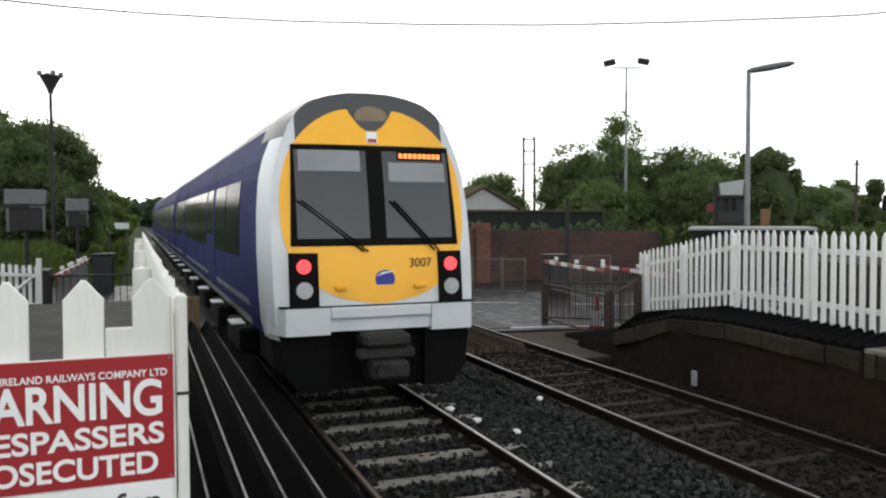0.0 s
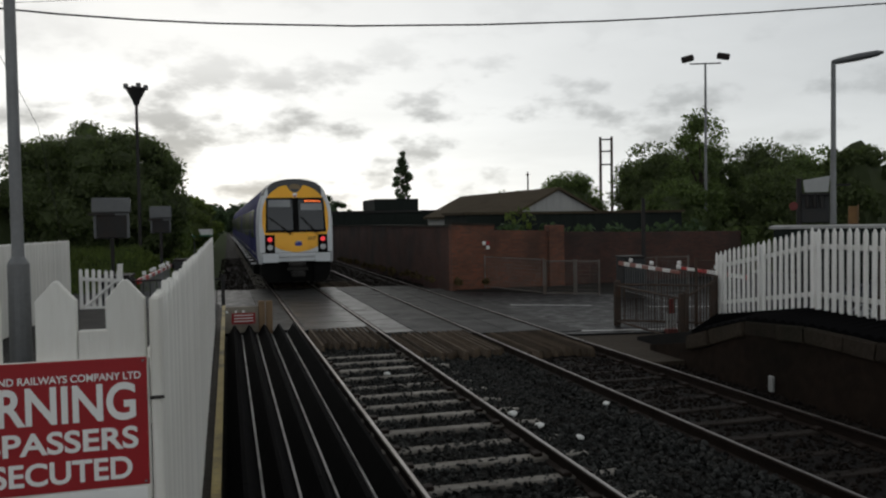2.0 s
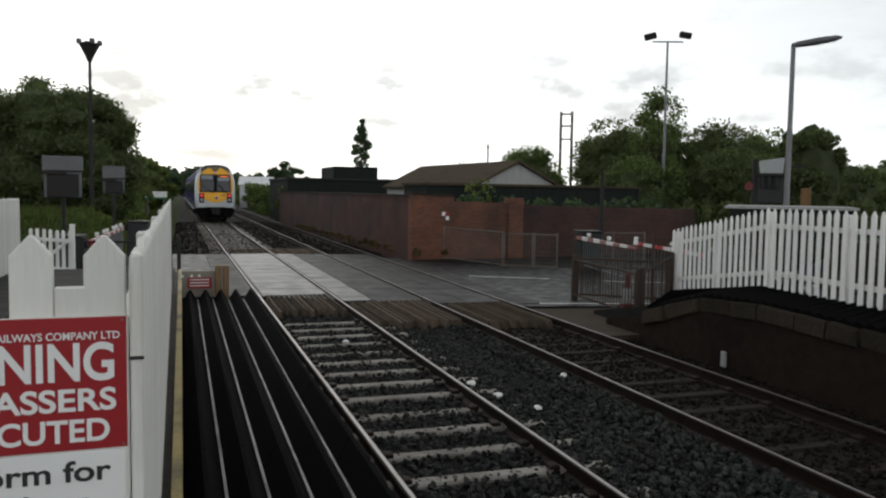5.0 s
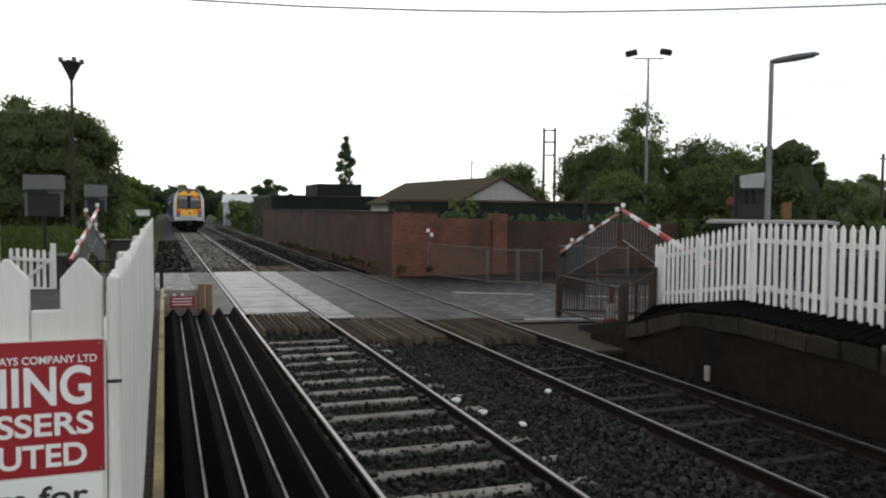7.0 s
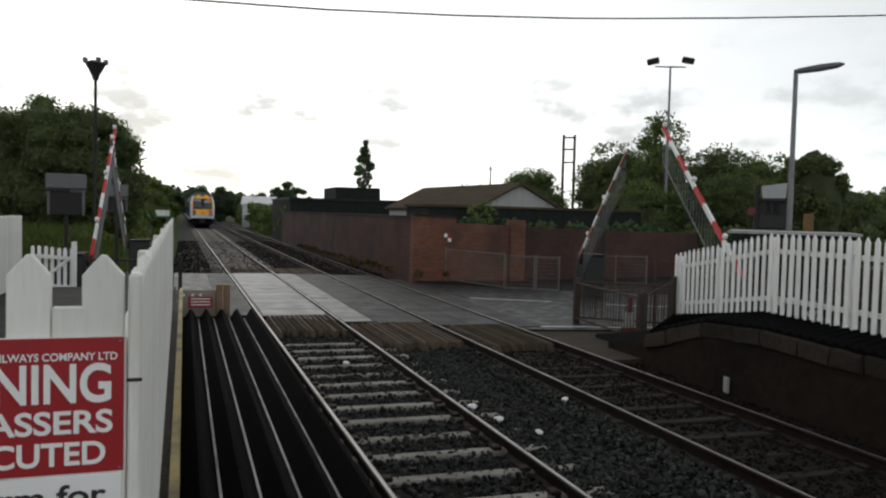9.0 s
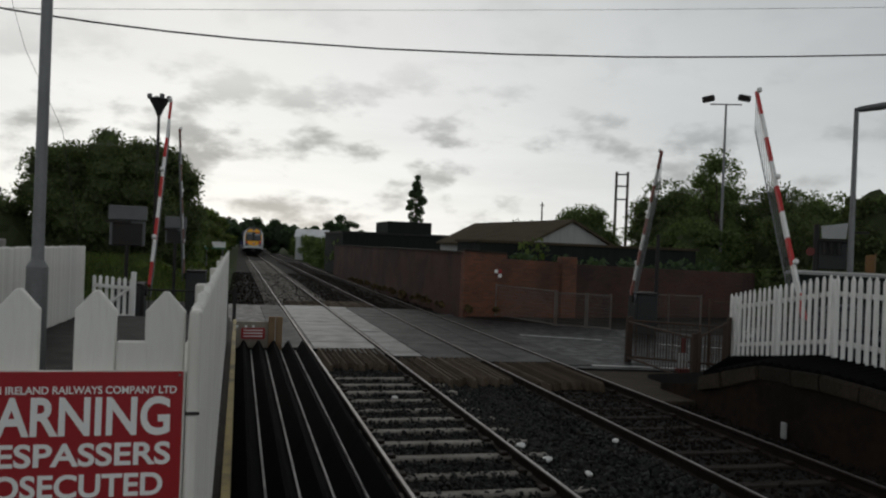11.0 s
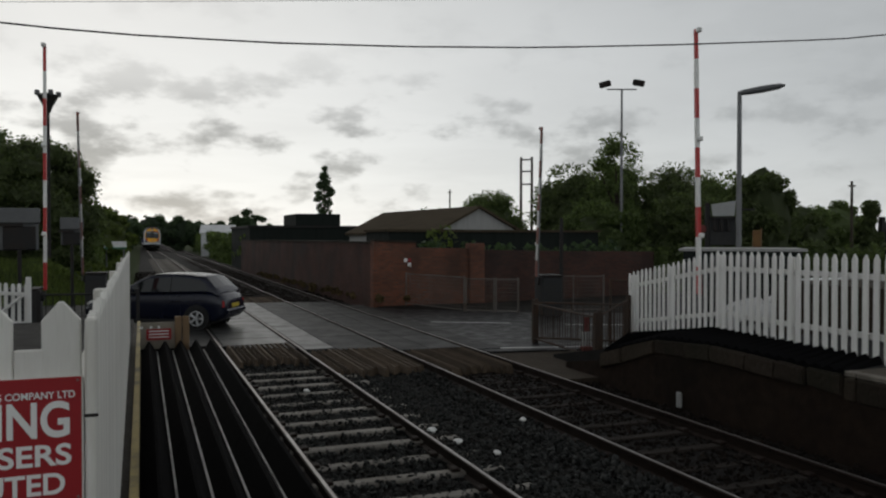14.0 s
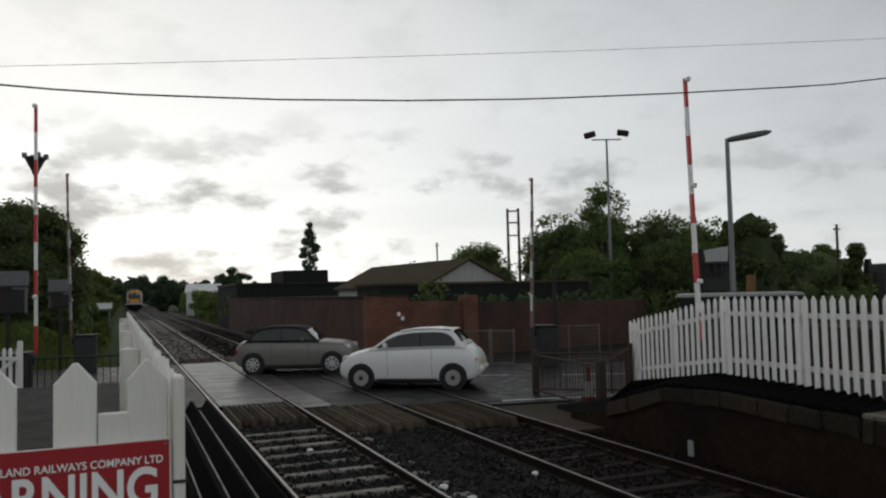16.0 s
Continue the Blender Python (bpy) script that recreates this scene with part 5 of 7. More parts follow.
    CABLE = [(-14, 7.4), (-9, 6.2), (-5, 5.58), (-3, 5.36), (-1.5, 5.28), (0.1, 5.275), (2, 5.33), (4, 5.44), (6.3, 5.61), (9, 5.88), (12.8, 6.3), (18.4, 7.18), (25.3, 8.3), (36, 10.3), (44, 12.0)]

    def sag(x):
        return lerp_table(CABLE, x)

    wire("overhead_cable", [(x, 12.0, sag(x)) for x in range(-14, 44)], 0.014, "black overhead cable sagging across the railway")
    wire("overhead_wire", [(x, 30.0, 10.6 + 0.105 * x + 0.0003 * x * x) for x in range(-20, 90, 5)], 0.009, "thin overhead wire high over the crossing")
    wire("overhead_wire", [(-5.3, 19.4, 8.7), (-4.4, 18.5, 6.2), (-3.4, 17.4, 4.4), (-2.95, 17.0, 2.2)], 0.005, "thin stay wire from the telegraph pole")


make_poles()

# ---- buildings ----


def gable_house(name, x, y, turn, w, d, eave, ridge, wall, roof, label, chimneys=(), windows=(), z=-0.1):
    """Gable ends face -y and +y; the ridge runs along y."""
    t = thing(name, (x, y, z), turn, label=label, category="building")
    bm = bmesh.new()
    prism(bm, [(-w / 2, 0), (w / 2, 0), (w / 2, eave), (0, ridge), (-w / 2, eave)], d, lambda u, v, q: (u, q, v))
    part("shell", bm, wall, t)
    for s in (-1, 1):
        bm = bmesh.new()
        k = (ridge - eave) / (w / 2)
        o = 0.25
        prism(bm, [(s * (w / 2 + o), eave - k * o + 0.02), (0, ridge + 0.02), (0, ridge + 0.14), (s * (w / 2 + o), eave - k * o + 0.14)], d + 0.4, lambda u, v, q: (u, q - 0.2, v))
        r = part("roof", bm, roof, t)
    for cy, h in chimneys:
        part("chimney", boxed(-0.35, 0.35, cy - 0.3, cy + 0.3, ridge - 0.5, ridge + h, bevel=0.03), M["dark_steel"], t)
    for side, u, z0, ww, hh in windows:
        if side == "front":
            part("window", boxed(u - ww / 2, u + ww / 2, -0.03, 0.05, z0, z0 + hh), M["pane"], t)
        else:
            q = w / 2 if side == "right" else -w / 2
            part("window", boxed(q - 0.04, q + 0.04, u - ww / 2, u + ww / 2, z0, z0 + hh), M["pane"], t)
    return t


def make_buildings():
    gable_house("shed", 15.9, 37.2, 5, 4.7, 13, 2.75, 3.95, M["grey_clad"], M["metal_roof"], "grey gabled shed with a brown sheet roof behind the wall", windows=())
    t = thing("shed_lean_to", label="low dark flat-roofed store behind the brick wall", category="building")
    bm = bmesh.new()
    prism(bm, [(9.5, 31.5), (20.5, 33.5), (20.0, 36.0), (9.5, 35)], 2.75, lambda u, v, w: (u, v, -0.1 + w))
    part("shell", bm, M["dark_clad"], t)
    bm = bmesh.new()
    prism(bm, [(9.4, 31.4), (20.6, 33.4), (20.1, 36.1), (9.4, 35.1)], 0.1, lambda u, v, w: (u, v, 2.654 + w))
    part("roof", bm, M["metal_roof"], t)
    t = thing("warehouse", label="long dark green flat-roofed warehouse", category="building")
    part("shell", boxed(7.4, 16, 59.5, 72, -0.1, 3.1), M["dark_clad"], t)
    part("roof_edge", boxed(7.3, 16.1, 59.4, 72.1, 3.104, 3.25), M["dark_steel"], t)
    part("roof_block", boxed(10.9, 14.3, 60.5, 66, 3.254, 4.15, bevel=0.03), M["dark_clad"], t)
    gable_house("white_shed", 11.5, 109, 80, 3.6, 4, 3.0, 3.9, M["white_metal"], M["white_metal"], "far white metal shed beside the line")
    # houses beyond the platform
    gable_house("house", 57.0, 43.2, 215, 4.6, 7.4, 3.6, 5.1, M["house_white"], M["slate"], "white rendered house with slate roof and two chimneys", chimneys=((0.4, 0.7), (3.2, 0.7)),
                windows=[("right", u, 2.2, 0.9, 0.9) for u in (1.2, 2.9, 4.6, 6.3)] + [("left", u, 2.2, 0.9, 0.9) for u in (1.2, 2.9, 4.6, 6.3)] + [("front", 0, 2.4, 0.9, 0.9)])
    gable_house("cottage", 46.0, 40.0, 219, 3.6, 3.6, 2.55, 3.4, M["cream"], M["slate"], "low cream cottage with grey slate roof", windows=[("left", 1.8, 1.0, 0.8, 0.7)])
    gable_house("bungalow", 72, 30, 200, 6, 9, 2.4, 3.4, M["house_white"], M["brick"], "far bungalow with a red tile roof")
    # ribbed pavilion roofs
    for k, (x, y) in enumerate(((33.6, 21.3), (35.0, 19.1))):
        t = thing("pavilion", (x, y, -0.1), -32, label="low pavilion with a pale ribbed glass roof", category="pavilion", group="ribbed pavilions")
        bm = bmesh.new()
        c = (0, 0, 2.5)
        ring = [(1.5, -1.2, 1.6), (1.5, 1.2, 1.6), (-1.5, 1.2, 1.6), (-1.5, -1.2, 1.6)]
        vs = [bm.verts.new(p) for p in ring] + [bm.verts.new(c)]
        for i in range(4):
            bm.faces.new((vs[i], vs[(i + 1) % 4], vs[4]))
        bm.faces.new(vs[:4])
        r = part("roof", bm, M["grey_box"], t)
        for i in range(4):
            a, b = Vector(ring[i]), Vector(ring[(i + 1) % 4])
            for j in range(9):
                p = a + (b - a) * (j / 8)
                part("rib", rod(bmesh.new(), p + Vector((0, 0, 0.02)), Vector(c) + (p - Vector(c)) * 0.06 + Vector((0, 0, 0.03)), 0.016, n=4), M["grey_clad"], r)
        for x2, y2, *_ in ring:
            part("post", rod(bmesh.new(), (x2 * 0.94, y2 * 0.94, 0), (x2 * 0.94, y2 * 0.94, 1.6), 0.05), M["white_metal"], t)
    t = thing("board_fence", label="dark close-boarded fence before the pavilions", category="fence")
    for i in range(46):
        u = i / 45
        x, y = 21.0 + 7.0 * u, 17.6 - 9.6 * u
        part("bar", boxed(x - 0.135, x + 0.135, y - 0.012, y + 0.012, -0.1, 1.86 + 0.012 * (i % 2)), M["dark_steel"], t)
    part("rail", rod(bmesh.new(), (21.0, 17.6, 1.8), (28.0, 8.0, 1.8), 0.03), M["dark_steel"], t)
    part("plinth", rod(bmesh.new(), (21.0, 17.6, 0.7), (28.0, 8.0, 0.7), 0.6, n=4), M["dark_wall"], t)
    # station building
    t = thing("station_building", label="cream rendered station building with a flat dark base", category="building")
    part("porch_wall", boxed(-10, -4.15, 15.4, 15.85, 0.3, 3.08, bevel=0.02), M["cream"], t)
    part("shell", boxed(-10, -6.3, 15.855, 22, 0.3, 3.08, bevel=0.02), M["cream"], t)
    part("base", boxed(-10, -3.97, 15.3, 15.95, -0.1, 2.26, bevel=0.02), M["render_wall"], t)
    part("roof_edge", boxed(-10.1, -4.08, 15.3, 15.95, 3.084, 3.17), M["coping"], t)
    part("roof", boxed(-10.1, -6.2, 15.955, 22.1, 3.084, 3.16), M["coping"], t)
    part("wall_lamp", boxed(-4.56, -4.42, 15.3, 15.39, 2.72, 2.86, bevel=0.02), M["dark_steel"], t)
    s = thing("station_sign", (-4.92, 15.5, 3.17), label="white station sign with a dark train symbol", category="sign")
    part("panel", boxed(-0.65, 0.62, -0.03, 0.03, 0.02, 0.86, bevel=0.01), M["sign_white"], s)
    part("frame", boxed(-0.68, 0.65, 0.031, 0.06, 0.0, 0.9), M["dark_steel"], s)
    bm = bmesh.new()
    prism(bm, [(0.3, 0.32), (0.5, 0.32), (0.53, 0.42), (0.52, 0.58), (0.46, 0.66), (0.34, 0.66), (0.28, 0.58), (0.27, 0.42)], 0.006, lambda u, v, w: (u, w - 0.037, v))
    part("symbol", bm, M["sign_black"], s)
    part("symbol_window", boxed(0.31, 0.49, -0.042, -0.0375, 0.46, 0.57), M["sign_white"], s)
    for x in (0.32, 0.44):
        part("symbol_lamp", boxed(x, x + 0.04, -0.042, -0.0375, 0.36, 0.4), M["sign_white"], s)
    for x0, x1 in ((0.27, 0.33), (0.47, 0.53)):
        part("symbol_track", boxed(x0, x1, -0.036, -0.0305, 0.25, 0.29), M["sign_black"], s)
    part("text_bar", boxed(0.28, 0.52, -0.036, -0.0305, 0.13, 0.18), M["sign_black"], s)
    # small white gate at the end of the walkway
    g = thing("wicket_gate", label="low white timber gate with a diagonal brace", category="gate")
    me = picket_data(0.07, 1.0, 0.02, 0.03, M["white"])
    fence_run(g, (-2.86, 18.3, 0.55), (-2.16, 18.5, 0.48), 0.125, me, rails=(0.15, 0.75), mat=M["white"], rail_off=-0.03)
    part("brace", rod(bmesh.new(), (-2.84, 18.25, 0.7), (-2.18, 18.45, 1.28), 0.035, n=4), M["white"], g)
    part("post", boxed(-2.16, -2.06, 18.45, 18.55, 0.2, 1.62, bevel=0.01), M["white"], g)
    # dark boundary fence across the road side
    railing((-2.0, 19.2, 0.1), (0.0, 19.0, 0.1), 1.15, "dark steel railing at the end of the walkway", 14)


make_buildings()

# ---- trees and hedges ----


def leaves(rng, centres, radii, per, size, flat=0.75):
    """Small bent leaf cards scattered over the shells of many clumps."""
    V, Fc = [], []
    n0 = 0
    mid = float(np.mean(radii))
    for c, r in zip(centres, radii):
        n = max(12, int(per * min(1.6, (r / mid) ** 2)))
        d = rng.normal(size=(n, 3))
        d /= np.linalg.norm(d, axis=1)[:, None]
        p = c + d * (r * rng.uniform(0.6, 1.12, (n, 1))) * (1, 1, flat)
        a = rng.normal(size=(n, 3))
        a /= np.linalg.norm(a, axis=1)[:, None]
        b = np.cross(a, d + rng.normal(size=(n, 3)) * 0.6)
        b /= np.linalg.norm(b, axis=1)[:, None] + 1e-6
        s = size * rng.uniform(0.6, 1.5, (n, 1))
        q = np.stack([p - a * s, p + b * s * 0.55 + d * s * 0.15, p + a * s, p - b * s * 0.55 + d * s * 0.15], 1).reshape(-1, 3)
        V.append(q)
        idx = np.arange(n)[:, None] * 4 + n0
        Fc.append(np.concatenate([idx, idx + 1, idx + 2, idx + 3], 1))
        n0 += n * 4
    return V, Fc, n0


def tree(x, y, h, w, mat, seed, label, base=0.25, clumps=60, per=330, size=0.085, shape="round", depth=None, z=-0.1, name="tree", heart=0.7, core=0.78, ragged=0):
    rng = np.random.default_rng(seed)
    t = thing(name, (x, y, z), label=label, category="tree")
    depth = depth or w
    cz, hz = h * (base + 1) / 2, h * (1 - base) / 2
    C, Rr = [], []
    while len(C) < clumps:
        u = rng.uniform(-1, 1, 3)
        k = np.linalg.norm(u)
        if k > 1 or k < 0.62 and rng.random() < 0.8:
            continue
        if shape == "poplar":
            u[0] *= 1 - 0.75 * max(0, u[2])
            u[1] *= 1 - 0.75 * max(0, u[2])
        if shape == "cone":
            f = 0.5 * (1 - u[2])
            u[0] *= f * 1.3
            u[1] *= f * 1.3
        r = rng.uniform(0.08, 0.27) * min(w, hz * 1.6) * 0.8
        C.append((u[0] * (w / 2 - r * 0.3), u[1] * (depth / 2 - r * 0.3), cz + u[2] * (hz - r * 0.2)))
        Rr.append(r)
    sprigs = []
    for q in range(ragged * 3):
        u = rng.normal(size=3)
        u[2] = abs(u[2]) + 0.15
        u *= rng.uniform(0.96, 1.12) / np.linalg.norm(u)
        sprigs.append((u[0] * w / 2, u[1] * depth / 2, cz + u[2] * hz))
    C, Rr = np.array(C), np.array(Rr)
    V, Fc, n0 = leaves(rng, C, Rr, per, size)
    if sprigs:
        Vs, Fs, ns = leaves(rng, np.array(sprigs), rng.uniform(0.18, 0.5, len(sprigs)), 26, size)
        V += Vs
        Fc += [f + n0 for f in Fs]
        n0 += ns
    # dense hearts of the clumps
    ico = bmesh.new()
    bmesh.ops.create_icosphere(ico, subdivisions=1, radius=1.0)
    b = np.array([v.co[:] for v in ico.verts])
    tri = np.array([[v.index for v in f.verts] for f in ico.faces])
    ico.free()
    V2, F2 = [], []
    for i, (c, r) in enumerate(zip(C, Rr)):
        V2.append(b * (r * heart) * rng.uniform(0.75, 1.1, (len(b), 1)) * (1, 1, 0.75) + c)
        F2.append(tri + i * len(b) + n0)
    if core:
        # shaded inner mass of the crown
        ico = bmesh.new()
        bmesh.ops.create_icosphere(ico, subdivisions=3, radius=1.0)
        b3 = np.array([v.co[:] for v in ico.verts])
        t3 = np.array([[v.index for v in f.verts] for f in ico.faces])
        ico.free()
        k3 = np.array([1 + 0.28 * noise.noise(Vector(p) * 2.3 + Vector((seed, 0, 0))) for p in b3])[:, None]
        if shape == "cone":
            b3 = b3 * np.stack([0.55 - 0.5 * b3[:, 2], 0.55 - 0.5 * b3[:, 2], np.ones(len(b3))], 1)
        V2.append(b3 * k3 * (w / 2 * core, depth / 2 * core, hz * core) + (0, 0, cz))
        F2.append(t3 + len(C) * len(b) + n0)
    crown = joined("crown", np.concatenate(V + V2).tolist(), np.concatenate(Fc).tolist() + np.concatenate(F2).tolist(), M[mat], t)
    bm = bmesh.new()
    r0 = max(0.07, h * 0.022)
    pts = [Vector((0, 0, 0)), Vector((rng.uniform(-0.1, 0.1), 0, h * 0.25)), Vector((rng.uniform(-0.2, 0.2), rng.uniform(-0.2, 0.2), h * 0.55)), Vector((0, 0, h * 0.85))]
    for i, (p, q) in enumerate(zip(pts, pts[1:])):
        rod(bm, p, q, r0 * (1 - 0.3 * i), r0 * (0.7 - 0.3 * i), n=7)
    part("trunk", bm, M["bark"], t)
    bm = bmesh.new()
    for i in range(0, clumps, max(1, clumps // 9)):
        a = pts[1] + (pts[3] - pts[1]) * rng.uniform(0, 0.8)
        rod(bm, a, Vector(C[i]), r0 * 0.35, r0 * 0.12, n=5)
    part("branching", bm, M["bark"], t)
    return t


def hedge(pts, h, w, mat, seed, label, per=90, size=0.14, step=0.8):
    rng = np.random.default_rng(seed)
    C, Rr = [], []
    for (a, b) in zip(pts, pts[1:]):
        L = math.hypot(b[0] - a[0], b[1] - a[1])
        for i in range(int(L / step)):
            u = (i + rng.random()) / (L / step)
            for zz in np.arange(0.2, h, 0.7):
                C.append((a[0] + (b[0] - a[0]) * u + rng.uniform(-w, w) / 2, a[1] + (b[1] - a[1]) * u + rng.uniform(-w, w) / 2, zz + rng.uniform(-0.2, 0.4) * min(1, h / 2)))
                Rr.append(rng.uniform(0.4, 0.75) * min(1, h / 1.5))
    V, Fc, _ = leaves(rng, np.array(C), np.array(Rr), per, size)
    tagged(joined("undergrowth", np.concatenate(V).tolist(), np.concatenate(Fc).tolist(), M[mat]), label, "undergrowth", kind="stuff")


def make_green():
    tree(-5.95, 43.0, 7.45, 8.3, "leaf_deep", 1, "broad dark spreading tree beside the line", base=0.0, clumps=230, per=400, size=0.085, core=0.7, heart=0.8)
    tree(-10.9, 42.0, 3.9, 4.6, "leaf_deep", 2, "lower dark tree beside the broad tree", base=0.05, clumps=45)
    tree(-16, 46, 6.5, 7.5, "leaf_deep", 3, "dark tree behind the station", base=0.05, clumps=45)
    tree(-2.6, 61, 4.4, 3.2, "leaf_mid", 4, "small rounded tree beyond the broad tree", base=0.05, clumps=30)
    for k, (x, y, h, w) in enumerate(((-3.4, 84, 5.2, 5), (-3.8, 105, 6.0, 6), (-2.6, 132, 6.2, 5), (-3.5, 160, 7.2, 8), (6.6, 150, 6.0, 6), (3.0, 215, 8.0, 10), (9.5, 158, 5.6, 7), (14, 165, 5.2, 7), (19, 170, 5.5, 8), (-5, 200, 8, 10), (24, 172, 5.2, 9), (-9, 190, 8, 10))):
        tree(x, y, h, w, "leaf_far" if y > 120 else "leaf_mid", 20 + k, "far leafy tree along the line", base=0.02, clumps=34, per=160, size=0.2)
    tree(14.6, 119.5, 6.3, 5.2, "leaf_far", 40, "rounded far tree with gaps in its crown", base=0.3, clumps=26, per=180, size=0.15, core=0.5)
    tree(31.6, 147, 15.4, 3.6, "leaf_far", 41, "tall slender poplar standing far off", base=0.3, clumps=70, per=60, size=0.2, shape="poplar", heart=0.12, core=0.0)
    for k, (x, y, h, w) in enumerate(((18.6, 52, 4.2, 4.2), (21.5, 48.5, 5.2, 4.6), (24.6, 43, 6.6, 4.8), (27.4, 43, 6.7, 5.2), (30.2, 41, 6.5, 5.0), (33.0, 41, 6.3, 5.2), (27.5, 36.0, 4.6, 5), (22.6, 36.8, 4.2, 4.4), (31.5, 36, 4.8, 5))):
        tree(x, y, h, w, "leaf_dark" if k % 2 else "leaf_deep", 60 + k, "leafy roadside tree behind the brick wall", base=0.0, clumps=64, per=330, size=0.08, ragged=22)
    tree(24.2, 37.9, 7.9, 2.6, "leaf_dark", 80, "tall open branching tree among the roadside trees", base=0.3, clumps=30, per=200, size=0.08, core=0.0, heart=0.3, ragged=14)
    tree(25.6, 28.6, 6.0, 3.2, "leaf_deep", 81, "dense dark rounded tree by the road", base=0.1, clumps=45)
    tree(34.2, 34.2, 3.6, 2.4, "leaf_deep", 82, "small dark bush-like tree", base=0.0, clumps=25)
    tree(37.5, 33.3, 4.5, 2.4, "leaf_deep", 83, "dark conical tree beside the telegraph pole", base=0.0, clumps=36, shape="cone")
    tree(45, 46, 5.0, 4.5, "leaf_dark", 84, "leafy tree behind the cottage", base=0.05, clumps=36)
    for k, (x, y, h, w) in enumerate(((72.5, 51, 8.3, 6.5), (77.5, 45, 10.4, 8.5), (81, 38.5, 9.6, 8), (84, 33, 9.0, 7.5), (88, 26, 9.4, 8), (90, 18, 8, 9), (64, 62, 6, 9), (50, 66, 6, 9), (40, 70, 6, 8), (66, 50, 5.5, 7), (68, 44, 6.0, 7), (71, 38, 6.4, 7), (74, 33, 5.6, 7), (79, 24, 6.0, 8), (80, 14, 6, 9))):
        tree(x, y, h, w, "leaf_dark", 90 + k, "dark tree beyond the houses", base=0.0, clumps=40, per=240, size=0.15)
    # grassy bank before the trees
    bm = bmesh.new()
    prof = ((31.6, -0.14), (33.0, 0.3), (34.6, 1.0), (36.2, 1.35), (40.0, 1.3), (44.0, -0.14))
    rows = []
    for i in range(25):
        x = -14.0 + 12.6 * i / 24
        f = min(1.0, (-1.3 - x) / 2.2)
        rows.append([bm.verts.new((x, y, -0.14 + (zz + 0.14) * f * (1 + 0.25 * noise.noise((x * 0.6, y * 0.5, 3.0))))) for y, zz in prof])
    for p, q in zip(rows, rows[1:]):
        for i in range(len(prof) - 1):
            bm.faces.new((p[i], q[i], q[i + 1], p[i + 1]))
    tagged(part("bank", bm, M["grass"], smooth=True), "grassy bank rising to the trees", "ground", kind="structure")
    rng = np.random.default_rng(19)
    n = 16000
    x, y = rng.uniform(-14, -1.5, n), rng.uniform(31.7, 37, n)
    zb = np.interp(y, [p[0] for p in prof], [p[1] for p in prof])
    zb = -0.14 + (zb + 0.14) * np.minimum(1, (-1.3 - x) / 2.2) - 0.05
    a, h = rng.uniform(0, 6.3, n), rng.uniform(0.1, 0.4, n)
    V = np.stack([np.stack([x + 0.025 * np.cos(a), y + 0.025 * np.sin(a), zb], 1), np.stack([x - 0.025 * np.cos(a), y - 0.025 * np.sin(a), zb], 1), np.stack([x + rng.normal(0, 0.1, n), y + rng.normal(0, 0.1, n), zb + h], 1)], 1).reshape(-1, 3)
    tagged(joined("grass", V.tolist(), np.arange(3 * n).reshape(-1, 3).tolist(), M["leaf_mid"]), "long rough grass on the bank", "grass", kind="stuff")
    hedge([(-14, 36.5), (-7, 35), (-1.4, 36.5)], 1.5, 2.0, "leaf_mid", 120, "rank green undergrowth before the trees", per=110)
    hedge([(-1.6, 38), (-1.7, 60), (-2.2, 120)], 0.45, 1.0, "leaf_mid", 121, "grass and weeds along the line", per=60, step=1.0)
    hedge([(-3.2, 42), (-3.4, 60), (-4.2, 140)], 2.6, 1.6, "leaf_dark", 131, "dark scrub along the line", per=70, size=0.14, step=1.3)
    hedge([(8.6, 60), (9.2, 110), (10.5, 160)], 2.4, 2.2, "leaf_dark", 122, "dark hedge along the far track", per=50, size=0.22, step=1.6)
    hedge([(9.0, 29.2), (14, 30.0), (21, 31.5)], 2.1, 0.9, "leaf_far", 123, "weeds and shrubs growing over the brick wall", per=70)
    hedge([(11.0, 30.5), (12.0, 30.6)], 3.0, 0.7, "leaf_mid", 124, "self-sown shrub behind the wall", per=70)
    hedge([(21, 30.5), (30, 27), (38, 27)], 1.9, 1.5, "leaf_deep", 125, "dark roadside hedge", per=80)
    hedge([(38, 36), (46, 33.5), (54, 34.5), (60, 32)], 2.2, 2.0, "leaf_dark", 126, "garden hedge before the houses", per=80, size=0.18)
    hedge([(30, 24), (36, 20), (40, 12), (42, 4)], 1.5, 1.2, "leaf_deep", 127, "hedge beyond the platform wall", per=80)
    hedge([(7.55, 29), (7.2, 38), (6.8, 50)], 0.3, 0.5, "dry_weed", 128, "dry weeds at the foot of the brick wall", per=40, step=0.7, size=0.08)
    hedge([(8.0, 27.3), (8.9, 27.5)], 0.3, 0.6, "dry_weed", 129, "weeds at the wall corner", per=60, step=0.4, size=0.08)
    # blades of grass on the verge by the walkway
    rng = np.random.default_rng(9)
    n = 9000
    x, y = rng.uniform(-12, -0.9, n), rng.uniform(31.5, 60, n)
    h = rng.uniform(0.08, 0.35, n)
    a = rng.uniform(0, 6.3, n)
    V = np.stack([np.stack([x + 0.02 * np.cos(a), y + 0.02 * np.sin(a), np.full(n, -0.13)], 1), np.stack([x - 0.02 * np.cos(a), y - 0.02 * np.sin(a), np.full(n, -0.13)], 1), np.stack([x + rng.normal(0, 0.08, n), y + rng.normal(0, 0.08, n), h], 1)], 1).reshape(-1, 3)
